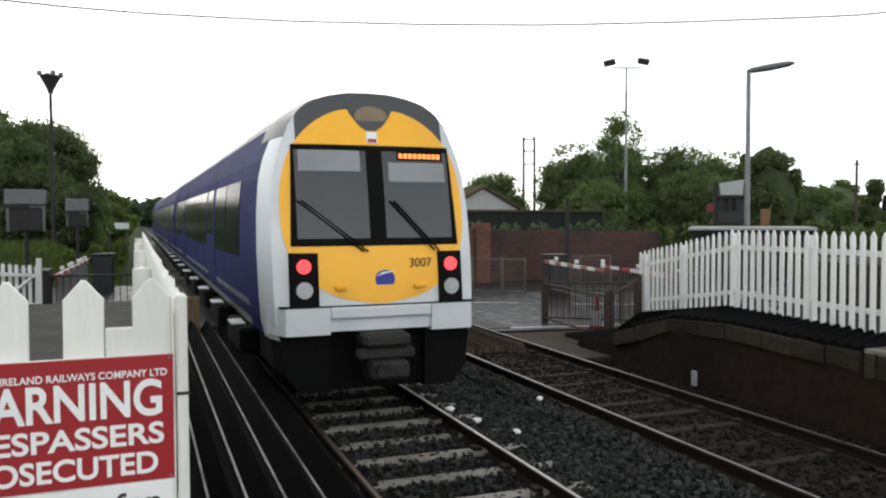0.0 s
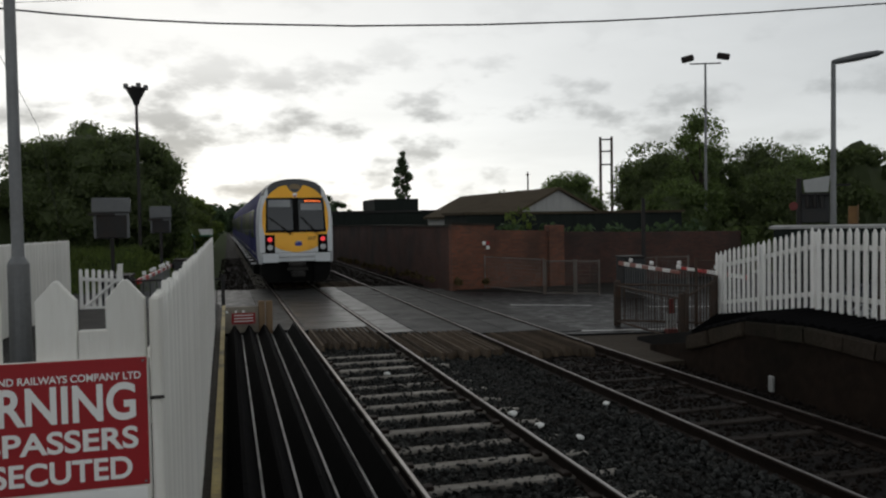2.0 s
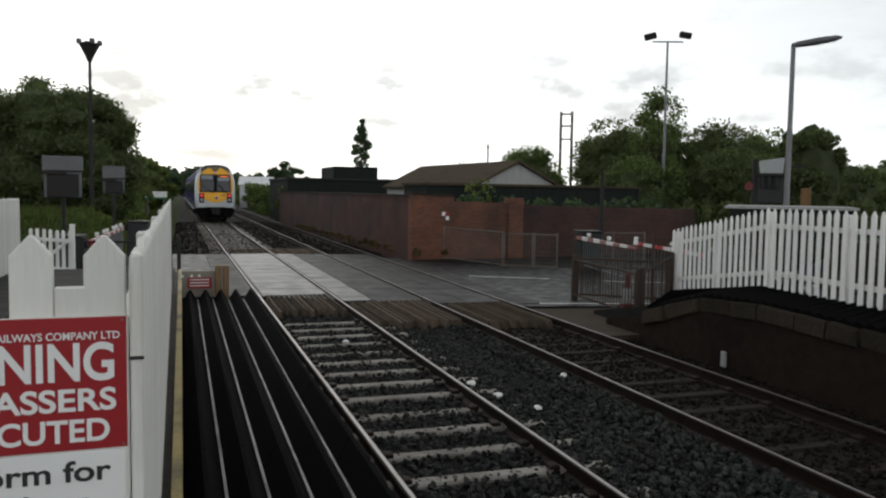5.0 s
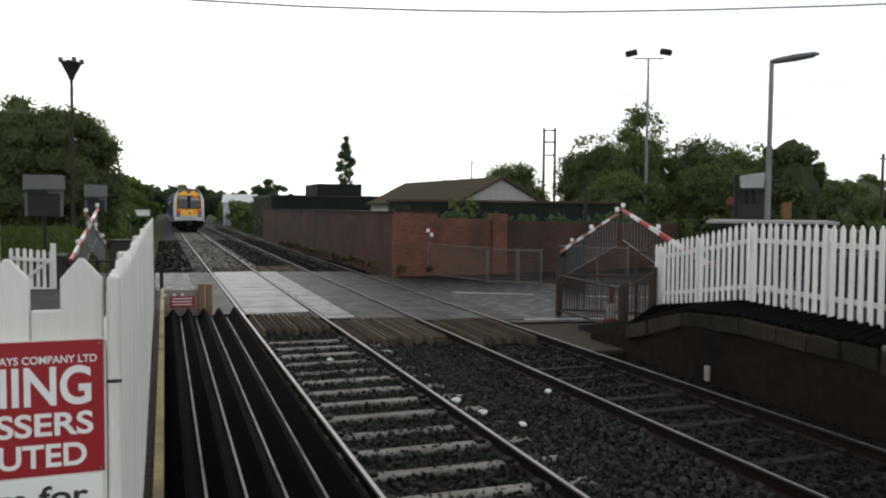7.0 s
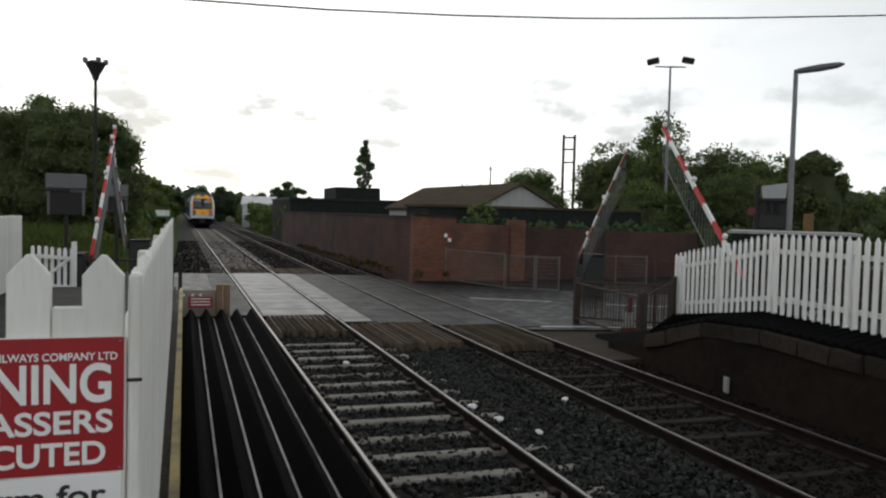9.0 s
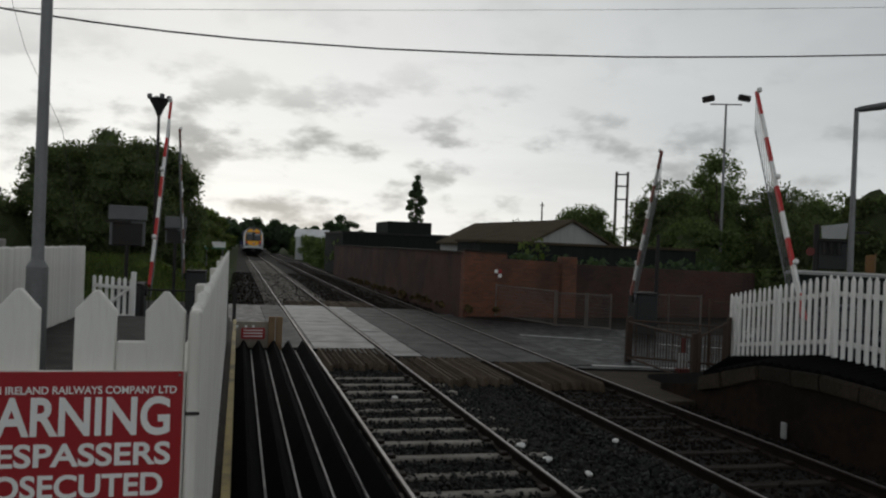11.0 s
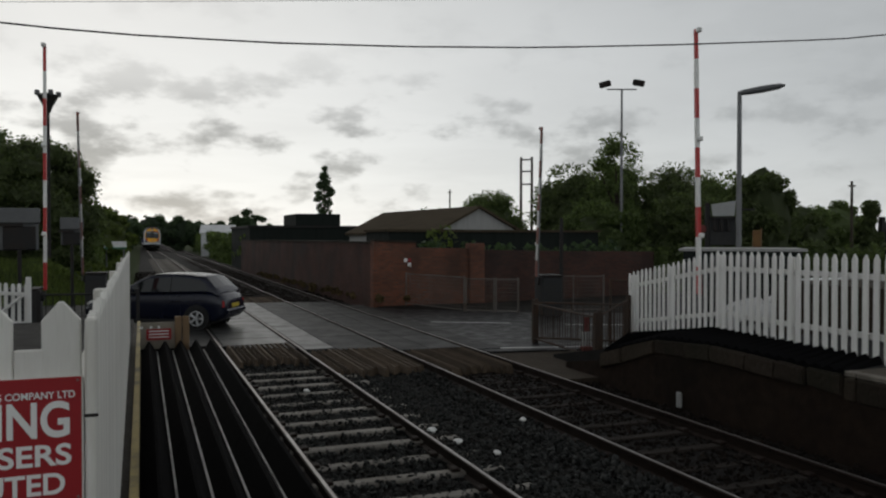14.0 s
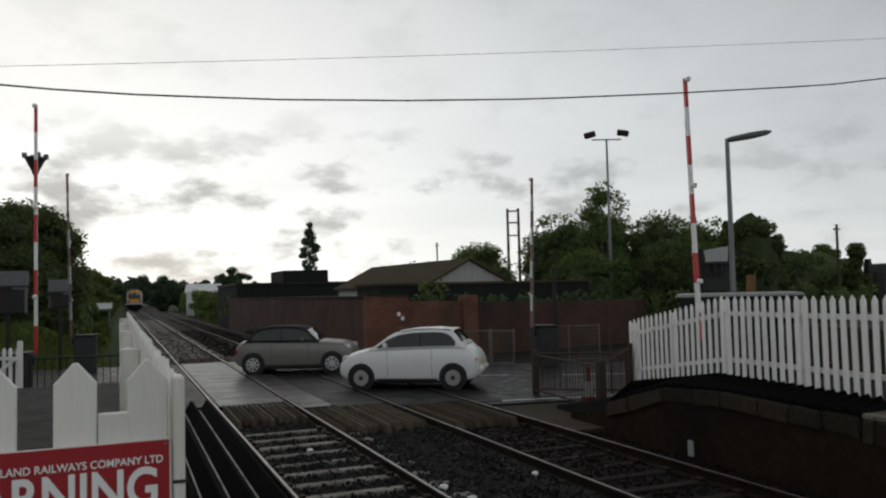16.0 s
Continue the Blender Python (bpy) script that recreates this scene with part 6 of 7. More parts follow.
    tagged(joined("grass", V.tolist(), np.arange(3 * n).reshape(-1, 3).tolist(), M["leaf_mid"]), "long rough grass on the verge", "grass", kind="stuff")


make_green()

# ---- train ----
M.update({
    "t_blue": material("navy_blue_coach_paint", (0.016, 0.02, 0.11), (0.012, 0.015, 0.085), 0.65, rough2=0.75, spec=0.08, scale=2, bump=0.0, dirt=(0.03, 0.03, 0.06), dirt_amount=0.4),
    "t_silver": material("silver_white_coach_paint", (0.62, 0.64, 0.66), (0.56, 0.58, 0.6), 0.3, scale=2, bump=0.02, dirt=(0.34, 0.34, 0.34), dirt_amount=0.4),
    "t_yellow": material("yellow_warning_paint", (0.92, 0.45, 0.012), (0.87, 0.42, 0.012), 0.35, scale=2, bump=0.02, dirt=(0.55, 0.28, 0.03), dirt_amount=0.35),
    "t_dark": material("dark_grey_coach_paint", (0.05, 0.052, 0.055), (0.04, 0.042, 0.045), 0.4, scale=2, bump=0.03),
    "t_grey": material("grey_coach_skirt", (0.16, 0.165, 0.17), (0.12, 0.125, 0.13), 0.4, scale=2, bump=0.05, dirt=(0.05, 0.045, 0.04), dirt_amount=0.6),
    "t_black": material("black_underframe", (0.006, 0.006, 0.006), (0.004, 0.004, 0.004), 0.8, scale=5, bump=0.3, dirt=(0.014, 0.011, 0.009), spec=0.1),
    "t_glass": glass_material("dark_cab_glass", (0.03, 0.033, 0.037), 0.08),
    "t_side_glass": glass_material("black_coach_glass", (0.008, 0.009, 0.011), 0.2),
    "t_dull": material("oily_grey_casting", (0.04, 0.038, 0.036), (0.018, 0.017, 0.016), 0.6, scale=8, bump=0.3, dirt=(0.015, 0.013, 0.012), dirt_amount=0.8, spec=0.2),
    "t_blind": material("pale_sun_blind", (0.26, 0.27, 0.28), (0.22, 0.23, 0.24), 0.6, scale=2, bump=0.0),
    "t_red": material("red_tail_lamp", (0.95, 0.05, 0.06), (0.9, 0.045, 0.055), 0.3, scale=2, bump=0.0, glow=0.45, dirt=(0.9, 0.08, 0.09)),
    "t_lens": material("clear_lamp_lens", (0.6, 0.6, 0.6), (0.35, 0.35, 0.36), 0.15, metal=0.2, scale=6, bump=0.1),
    "t_led": material("orange_display", (1.0, 0.2, 0.04), (0.95, 0.17, 0.04), 0.4, scale=3, bump=0.0, glow=0.7, dirt=(0.9, 0.15, 0.03)),
    "t_logo": material("blue_emblem", (0.02, 0.04, 0.3), (0.02, 0.035, 0.26), 0.35, scale=2, bump=0.0),
    "t_bronze": material("bronze_lamp_glass", (0.22, 0.15, 0.07), (0.17, 0.12, 0.06), 0.2, scale=3, bump=0.0),
})
PROFILE = [(0.95, 1.30), (1.15, 1.345), (1.5, 1.365), (2.0, 1.375), (2.5, 1.365), (2.9, 1.33), (3.15, 1.27), (3.4, 1.17), (3.6, 1.09), (3.75, 0.96), (3.86, 0.80), (3.94, 0.55), (3.985, 0.27), (3.995, 0.0)]


def half_width(z):
    return lerp_table(PROFILE, z)


def face_y(x, z):
    k = max(0.0, z - 1.3)
    return 0.09 * k + 0.045 * k * k + 0.22 * abs(x / 1.37) ** 4


def patch(zs, left, right, off, depth=0.02, nx=9):
    """A slab that follows the curved cab end, between two outlines given by height."""
    bm = bmesh.new()
    rings = []
    for z in zs:
        a, b = left(z), right(z)
        xs = [a + (b - a) * i / (nx - 1) for i in range(nx)]
        rings.append([(x, face_y(x, z) - off, z) for x in xs] + [(x, face_y(x, z) - off + depth, z) for x in xs[::-1]])
    return loft(bm, rings)


def span(a, b, n):
    return [a + (b - a) * i / (n - 1) for i in range(n)]


def disc(x, z, r, off, depth=0.03, n=18, rz=None):
    rz = rz or r
    bm = bmesh.new()
    prism(bm, [(x + r * math.cos(2 * math.pi * i / n), z + rz * math.sin(2 * math.pi * i / n)) for i in range(n)], depth, lambda u, v, w: (u, face_y(x, z) - off + w, v))
    return bm


def make_train():
    t = thing("train", label="yellow-faced navy and silver diesel train with red tail lamps", category="train")
    e = part("cab_end", patch(span(1.05, 3.985, 27), lambda z: -half_width(z) * 0.93, lambda z: half_width(z) * 0.93, 0.0, 0.05), M["t_silver"], t, "silver rounded cab end with yellow warning face")
    zs = [z for z, _ in PROFILE]
    sk = lambda s, dy, k: [(s * half_width(z) * k, face_y(half_width(z) * k, z) * (1 if dy == 0 else 0.0) + dy, z) for z in zs[:8]]
    # side pillars sweep from the face back to the coach side
    for s in (-1, 1):
        b2 = bmesh.new()
        loft(b2, [sk(s, 0, 0.93), [(s * half_width(z) * 0.985, face_y(half_width(z), z) + 0.22, z) for z in zs[:8]], [(s * half_width(z), 0.72 + 0.12 * (z - 1), z) for z in zs[:8]]], closed=False, caps=False)
        part("pillar", b2, M["t_silver"], e, smooth=True)
        b2 = bmesh.new()
        loft(b2, [[(s * half_width(z), 0.721 + 0.12 * (z - 1), z) for z in zs[:8]], [(s * half_width(z), 1.75, z) for z in zs[:8]]], closed=False, caps=False)
        part("cab_side", b2, M["t_blue"], e)
    # dark roof over the nose
    b2 = bmesh.new()
    arc = [(s * half_width(z), z) for s in (-1, 1) for z in (zs[7:] if s < 0 else zs[:6:-1])]
    arc = [p for i, p in enumerate(arc) if i == 0 or p != arc[i - 1]]
    loft(b2, [[(x * 0.93, face_y(x * 0.93, z), z) for x, z in arc], [(x * 0.985, face_y(x, z) + 0.22, z + 0.01) for x, z in arc], [(x, 1.0, z + 0.01) for x, z in arc], [(x, 1.75, z + 0.01) for x, z in arc]], closed=False, caps=False)
    part("nose_roof", b2, M["t_dark"], e, smooth=True)
    part("brow", patch(span(3.3, 3.983, 18), lambda z: -min(0.95, half_width(z) * 0.928), lambda z: min(0.95, half_width(z) * 0.928), 0.006), M["t_dark"], e)

    def oval(z, k=1.0):
        u = min(1.0, abs(z - 2.5) / (1.31 if z > 2.5 else 1.13))
        return 1.17 * k * (1 - u ** 2.5) ** (1 / 2.1)

    part("yellow_face", patch(span(1.372, 3.808, 40), lambda z: -oval(z), lambda z: oval(z), 0.012), M["t_yellow"], e, "yellow warning panel")
    part("windscreen_frame", patch(span(2.07, 3.31, 10), lambda z: -1.07 + 0.04 * (z - 2), lambda z: 1.07 - 0.04 * (z - 2), 0.02), M["t_black"], e)
    for s in (-1, 1):
        w = part("windscreen", patch(span(2.16, 3.24, 8), lambda z: s * 0.545 - 0.44, lambda z: s * 0.545 + 0.44, 0.026), M["t_glass"], e)
        part("sun_blind", patch(span(2.86 if s > 0 else 2.98, 3.24 if s < 0 else 3.1, 4), lambda z: s * 0.56 - 0.38, lambda z: s * 0.56 + 0.38, 0.0275, 0.005), M["t_blind"], w, "pale blind behind the glass")
    # wipers
    for x0, x1 in ((-0.2, -0.98), (0.72, 0.16)):
        for d in (0.0, 0.055):
            bm = bmesh.new()
            rod(bm, (x0 + d, face_y(x0, 2.0) - 0.05, 2.0), (x1 + d, face_y(x1, 2.62) - 0.05, 2.62), 0.012, n=5)
            part("wiper", bm, M["t_black"], e)
    # lamp clusters
    for s in (-1, 1):
        c = part("lamp_unit", patch(span(1.36, 1.99, 4), lambda z: s * 0.93 - 0.17, lambda z: s * 0.93 + 0.17, 0.03), M["t_black"], e)
        part("tail_lamp", disc(s * 0.93, 1.83, 0.085, 0.06), M["t_red"], c, "glowing red tail lamp")
        part("head_lamp", disc(s * 0.93, 1.55, 0.1, 0.055), M["t_lens"], c)
    part("route_display", patch(span(3.13, 3.24, 3), lambda z: 0.3, lambda z: 0.92, 0.0285, 0.004), M["t_black"], e)
    for i in range(9):
        a = 0.33 + 0.064 * i
        part("display_bar", patch([3.155, 3.215], lambda z: a, lambda z: a + 0.045, 0.031, 0.004, 2), M["t_led"], e, "orange display marks")
    d = part("top_lamp_case", patch(span(3.5, 3.84, 9), lambda z: -0.3 * math.sqrt(max(0.02, min(1.0, (z - 3.49) / 0.3))), lambda z: 0.3 * math.sqrt(max(0.02, min(1.0, (z - 3.49) / 0.3))), 0.024), M["t_dark"], e)
    part("top_lamp", disc(0, 3.68, 0.21, 0.04, rz=0.13), M["t_bronze"], d)
    part("notice", patch([3.34, 3.485], lambda z: -0.07, lambda z: 0.07, 0.02, 0.01, 2), M["sign_white"], e)
    part("notice_mark", patch([3.35, 3.395], lambda z: -0.055, lambda z: 0.055, 0.024, 0.01, 2), M["red_sign"], e)
    bm = disc(0.06, 1.66, 0.125, 0.02, rz=0.115)
    part("emblem", bm, M["t_logo"], e, "blue round emblem")
    bm = bmesh.new()
    prism(bm, [(-0.06, 1.69), (0.02, 1.75), (0.2, 1.76), (0.02, 1.72)], 0.008, lambda u, v, w: (u, face_y(u, 1.6) - 0.026 + w, v))
    part("emblem_stroke", bm, M["sign_white"], e)
    words("number", "3007", 0.16, M["sign_black"], e, pose(0.52, face_y(0.5, 1.8) - 0.022, 1.8, 90, 0, 0), width=0.29)
    for s in (-1, 1):
        part("step", boxed(s * 0.5 - 0.07, s * 0.5 + 0.07, -0.05, 0.03, 1.55, 1.59, bevel=0.006), M["t_yellow"], e)
    # bumper, skirts and coupler
    for x0, x1 in ((-1.33, -0.64), (0.64, 1.33)):
        bm = bmesh.new()
        prism(bm, [(x0, 0.0), (x1, 0.0), (x1, -0.17) if x1 < 0 else (x1 - 0.16, -0.17), (x0 + 0.16, -0.17) if x0 < 0 else (x0, -0.17)], 0.32, lambda u, v, w: (u, v + (0.12 if abs(u) < 1.24 else 0.42), 1.02 + w))
        part("bumper", bm, M["t_silver"], e)
    # black strip painted in as the shading line between face and bumper
    part("shadow_gap", boxed(-1.22, 1.22, 0.0, 0.4, 1.341, 1.358), M["t_black"], e)
    part("bumper_bar", boxed(-0.638, 0.638, -0.05, 0.2, 1.2, 1.34, bevel=0.02), M["t_silver"], e)
    for s in (-1, 1):
        bm = bmesh.new()
        loft(bm, [[(s * x, y, z) for x, y in ((0.6, 0.1), (w, 0.12), (w + 0.06, 0.5), (w + 0.06, 1.6), (0.6, 1.6))] for w, z in ((0.98, 0.3), (1.16, 0.55), (1.2, 1.018))])
        part("skirt", bm, M["t_black"], e)
    part("underframe", boxed(-0.6, 0.6, 0.25, 1.6, 0.3, 1.07), M["t_black"], e)
    c = part("coupler", boxed(-0.29, 0.29, -0.3, 0.25, 0.86, 1.04, bevel=0.05), M["t_dull"], e, "oily grey automatic coupler")
    part("coupler_plate", boxed(-0.36, 0.36, -0.24, -0.1, 0.72, 0.855, bevel=0.03), M["t_dull"], c)
    part("coupler_face", boxed(-0.24, 0.24, -0.4, -0.1, 0.5, 0.715, bevel=0.04), M["t_dull"], c)
    for x in (-0.33, 0.33):
        part("air_hose", rod(bmesh.new(), (x, -0.12, 0.9), (x * 0.7, -0.2, 0.46), 0.028), M["t_black"], c)
    part("coupler_knob", rod(bmesh.new(), (-0.1, -0.46, 0.62), (-0.1, -0.39, 0.62), 0.08, n=12), M["t_dull"], c)
    # three coaches
    for k in range(3):
        y0, y1 = (1.752 if k == 0 else 23.3 * k + 0.25), 23.3 * (k + 1) - 0.25
        ring = lambda y: [(-half_width(z), y, z) for z in zs[:9]] + [(half_width(z), y, z) for z in zs[:9]][::-1]
        b2 = bmesh.new()
        loft(b2, [ring(y0), ring(y1)])
        c = part("coach", b2, M["t_blue"], t, "navy coach with dark window band")
        rr = lambda y: [(-half_width(z), y, z + 0.004) for z in zs[8:]] + [(half_width(z), y, z + 0.004) for z in zs[8:-1]][::-1]
        b2 = bmesh.new()
        loft(b2, [rr(y0), rr(y1)])
        part("roof", b2, M["t_dark"], c)
        for q in range(3):
            part("roof_unit", boxed(-0.6, 0.6, y0 + 3 + 6.5 * q, y0 + 6.2 + 6.5 * q, 3.9, 4.06, bevel=0.04), M["t_grey"], c)
        part("underframe", boxed(-1.15, 1.15, y0 + 0.3, y1 - 0.1, 0.45, 0.948), M["t_black"], c)
        for s in (-1, 1):
            for q in range(10):
                ya = y0 + 0.9 + q * (y1 - y0 - 1.8) / 10
                yb = ya + (y1 - y0 - 1.8) / 10 - 0.1
                bm = bmesh.new()
                door = q in (2, 7)
                z0, z1 = (1.2, 3.1) if door else (1.85, 2.95)
                loft(bm, [[(s * (half_width(v) + o), u, v) for u, o in ((ya, 0.012), (yb, 0.012), (yb, -0.03), (ya, -0.03))] for v in span(z0, z1, 7)])
                part("door" if door else "window", bm, M["t_blue"] if door else M["t_side_glass"], c)
                if door:
                    bm = bmesh.new()
                    loft(bm, [[(s * (half_width(v) + o), u, v) for u, o in ((ya + 0.3, 0.02), (yb - 0.3, 0.02), (yb - 0.3, -0.02), (ya + 0.3, -0.02))] for v in span(2.1, 2.95, 6)])
                    part("door_window", bm, M["t_side_glass"], c)
            bm = bmesh.new()
            prism(bm, [(y0, 0.95), (y1, 0.95), (y1, 1.3), (y0, 1.3)], 0.03, lambda u, v, w: (s * (half_width(v) + 0.008 - w), u, v))
            part("side_stripe", bm, M["t_grey"], c)
            for q in range(7):
                ya = y0 + 0.4 + q * 3.1
                part("side_box", boxed(s * 1.3 - 0.14, s * 1.3 + 0.14, ya, ya + 1.7, 0.5, 0.86, bevel=0.04), M["t_black"], c)
                part("step_plate", boxed(s * 1.42 - 0.1, s * 1.42 + 0.1, ya + 0.3, ya + 0.85, 0.87, 0.9, bevel=0.005), M["t_silver"], c)
        for yb in (y0 + 2.2, y1 - 3.2):
            b = part("bogie_frame", boxed(-1.05, 1.05, yb - 1.5, yb + 1.5, 0.32, 0.62, bevel=0.04), M["t_black"], c)
            for q in (-1.0, 1.0):
                for s in (-1, 1):
                    part("wheel", rod(bmesh.new(), (s * 0.74, yb + q, 0.42), (s * 0.87, yb + q, 0.42), 0.42, n=20), M["rail_side"], b)
    return t


TRAIN = make_train()

# ---- cars ----
M.update({
    "c_blue": material("dark_blue_car_paint", (0.006, 0.008, 0.022), (0.005, 0.007, 0.018), 0.18, scale=2, bump=0.01, dirt=(0.012, 0.013, 0.02), dirt_amount=0.4),
    "c_white": material("white_car_paint", (0.78, 0.78, 0.77), (0.74, 0.74, 0.73), 0.2, scale=2, bump=0.01, dirt=(0.7, 0.7, 0.68), dirt_amount=0.3),
    "c_silver": material("silver_green_car_paint", (0.21, 0.205, 0.185), (0.17, 0.165, 0.15), 0.3, metal=0.2, scale=2, bump=0.01),
    "c_roof": material("black_cloth_hood", (0.012, 0.012, 0.014), (0.009, 0.009, 0.01), 0.85, scale=8, bump=0.2),
    "tyre": material("tyre_rubber", (0.012, 0.012, 0.012), (0.009, 0.009, 0.009), 0.7, scale=8, bump=0.2),
    "alloy": material("alloy_wheel", (0.62, 0.63, 0.64), (0.5, 0.51, 0.52), 0.35, metal=0.3, scale=6, bump=0.02, dirt=(0.2, 0.19, 0.18)),
    "dull_wheel": material("dull_wheel_cover", (0.36, 0.35, 0.34), (0.28, 0.27, 0.26), 0.5, scale=6, bump=0.05, dirt=(0.12, 0.1, 0.09)),
    "c_trim": material("black_car_trim", (0.012, 0.012, 0.012), (0.01, 0.01, 0.01), 0.55, scale=6, bump=0.05),
    "c_red": material("red_car_lamp", (0.35, 0.01, 0.012), (0.3, 0.01, 0.01), 0.2, scale=4, bump=0.0),
    "c_amber": material("clear_car_lamp", (0.6, 0.6, 0.58), (0.45, 0.45, 0.44), 0.15, scale=4, bump=0.0),
    "c_pane": glass_material("car_glass", (0.012, 0.014, 0.015), 0.04),
})


def car(label, L, W, belt, roof, wheels, r, paint, roof_paint, alloy, spokes):
    """belt: (y, z) along the top of the lower body, from nose (y = 0) to tail; roof: (y, z) of the glasshouse line. The car heads to -y."""
    t = thing("car", label=label, category="car", group="cars over the crossing")
    hw = W / 2

    def plan(y):
        a, b = y / 0.75, (L - y) / 0.6
        k = 1.0
        for q in (a, b):
            if q < 1:
                k *= 0.80 + 0.20 * math.sqrt(max(0.0, 1 - (1 - max(q, 0)) ** 2))
        return hw * k

    def low(y):
        q = min(y, L - y)
        return 0.2 + 0.16 * max(0.0, 1 - q / 0.35) ** 2

    ys = sorted({round(v, 3) for v in span(0.0, L, 26)} | {y for y, _ in belt})
    rings = []
    for y in ys:
        zt, w, zl = lerp_table(belt, y), plan(y), low(y)
        zm = zl + (zt - zl) * 0.55
        half = [(0.0, zt + 0.025), (w * 0.55, zt + 0.018), (w * 0.82, zt - 0.01), (w * 0.94, zt - 0.05), (w * 0.995, zt - (zt - zm) * 0.4), (w, zm), (w * 0.985, zl + 0.14), (w * 0.96, zl + 0.03), (w * 0.85, zl)]
        rings.append([(x, y, z) for x, z in half] + [(-x, y, z) for x, z in half[:0:-1]])
    bm = loft(bmesh.new(), rings)
    body = part("body", bm, paint, t, smooth=True)
    # glasshouse
    y_a, y_b = roof[0][0], roof[-1][0]
    zb = lambda y: lerp_table(belt, y) - 0.03
    ys2 = sorted({round(v, 3) for v in span(y_a, y_b, 16)} | {y for y, _ in roof})
    zmax = max(z for _, z in roof)
    wide = lambda z: (hw - 0.035) - max(0.0, z - 0.9) * 0.30
    rings = []
    for y in ys2:
        z0, z1 = zb(y), max(lerp_table(roof, y), zb(y) + 0.004)
        n = 4
        side = [(wide(z0 + (z1 - z0) * i / n), z0 + (z1 - z0) * i / n) for i in range(n + 1)]
        w = side[-1][0]
        half = side[:-1] + [(w - 0.03, z1 - 0.012), (w * 0.7, z1 + 0.012), (w * 0.35, z1 + 0.025)]
        rings.append([(x, y, z) for x, z in half] + [(0, y, z1 + 0.028)] + [(-x, y, z) for x, z in half[::-1]])
    bm = loft(bmesh.new(), rings)
    cabin = part("cabin", bm, roof_paint, t, smooth=True)
    top = lambda y: lerp_table(roof, y)
    # side windows
    yr = [y for y, z in roof if z > zmax - 0.09]
    y1, y2 = min(yr), max(yr)
    split = y1 + (y2 - y1) * 0.42
    za = lambda y: zb(y) + 0.06
    # each pane is bounded by the roof line above and the belt below, with a rounded rear corner
    front = next(y for y in span(y_a, y2, 80) if top(y) - 0.075 > za(y) + 0.015)
    rear = y2 + 0.10
    for s in (-1, 1):
        for a, b in ((front, split - 0.014), (split + 0.014, rear)):
            us = span(a, b, 9)
            upper = []
            for y in us:
                z = top(min(y, y2)) - 0.075
                if y > rear - 0.34:
                    z -= (z - za(y)) * 0.62 * ((y - rear + 0.34) / 0.34) ** 2.2
                upper.append((y, max(z, za(y) + 0.012)))
            poly = [(y, za(y)) for y in us] + upper[::-1]
            bm = bmesh.new()
            prism(bm, poly, 0.02, lambda u, v, w: (s * (wide(v) + 0.006 - w), u, v))
            part("side_window", bm, M["c_pane"], t)
        bm = bmesh.new()
        prism(bm, [(split - 0.05, za(split)), (split + 0.05, za(split)), (split + 0.05, top(split) - 0.08), (split - 0.05, top(split) - 0.08)], 0.02, lambda u, v, w: (s * (wide(v) + 0.002 - w), u, v))
        part("door_pillar", bm, M["c_trim"], t)
        # bright gutter along the roof edge
        bm = bmesh.new()
        for p, q in zip(span(y1, y2, 9), span(y1, y2, 9)[1:]):
            rod(bm, (s * (wide(top(p)) - 0.035), p, top(p) - 0.002), (s * (wide(top(q)) - 0.035), q, top(q) - 0.002), 0.012, n=5)
        part("roof_gutter", bm, M["c_trim"], t)
    # screens follow the roof line at both ends
    for rng_, nm in (((roof[0], roof[1]), "windscreen"), ((roof[-2], roof[-1]), "rear_window")):
        (ya, z_a), (yb, z_b) = rng_
        bm = bmesh.new()
        u0, u1 = (0.12, 0.93) if nm == "windscreen" else (0.08, 0.72)
        row = []
        for u in span(u0, u1, 4):
            y, z = ya + (yb - ya) * u, z_a + (z_b - z_a) * u
            w = wide(z) - 0.09
            row.append([(-w, y, z + 0.006), (-w * 0.5, y, z + 0.024), (0, y, z + 0.034), (w * 0.5, y, z + 0.024), (w, y, z + 0.006)] + [(w, y, z - 0.02), (-w, y, z - 0.02)])
        loft(bm, row)
        part(nm, bm, M["c_pane"], t)
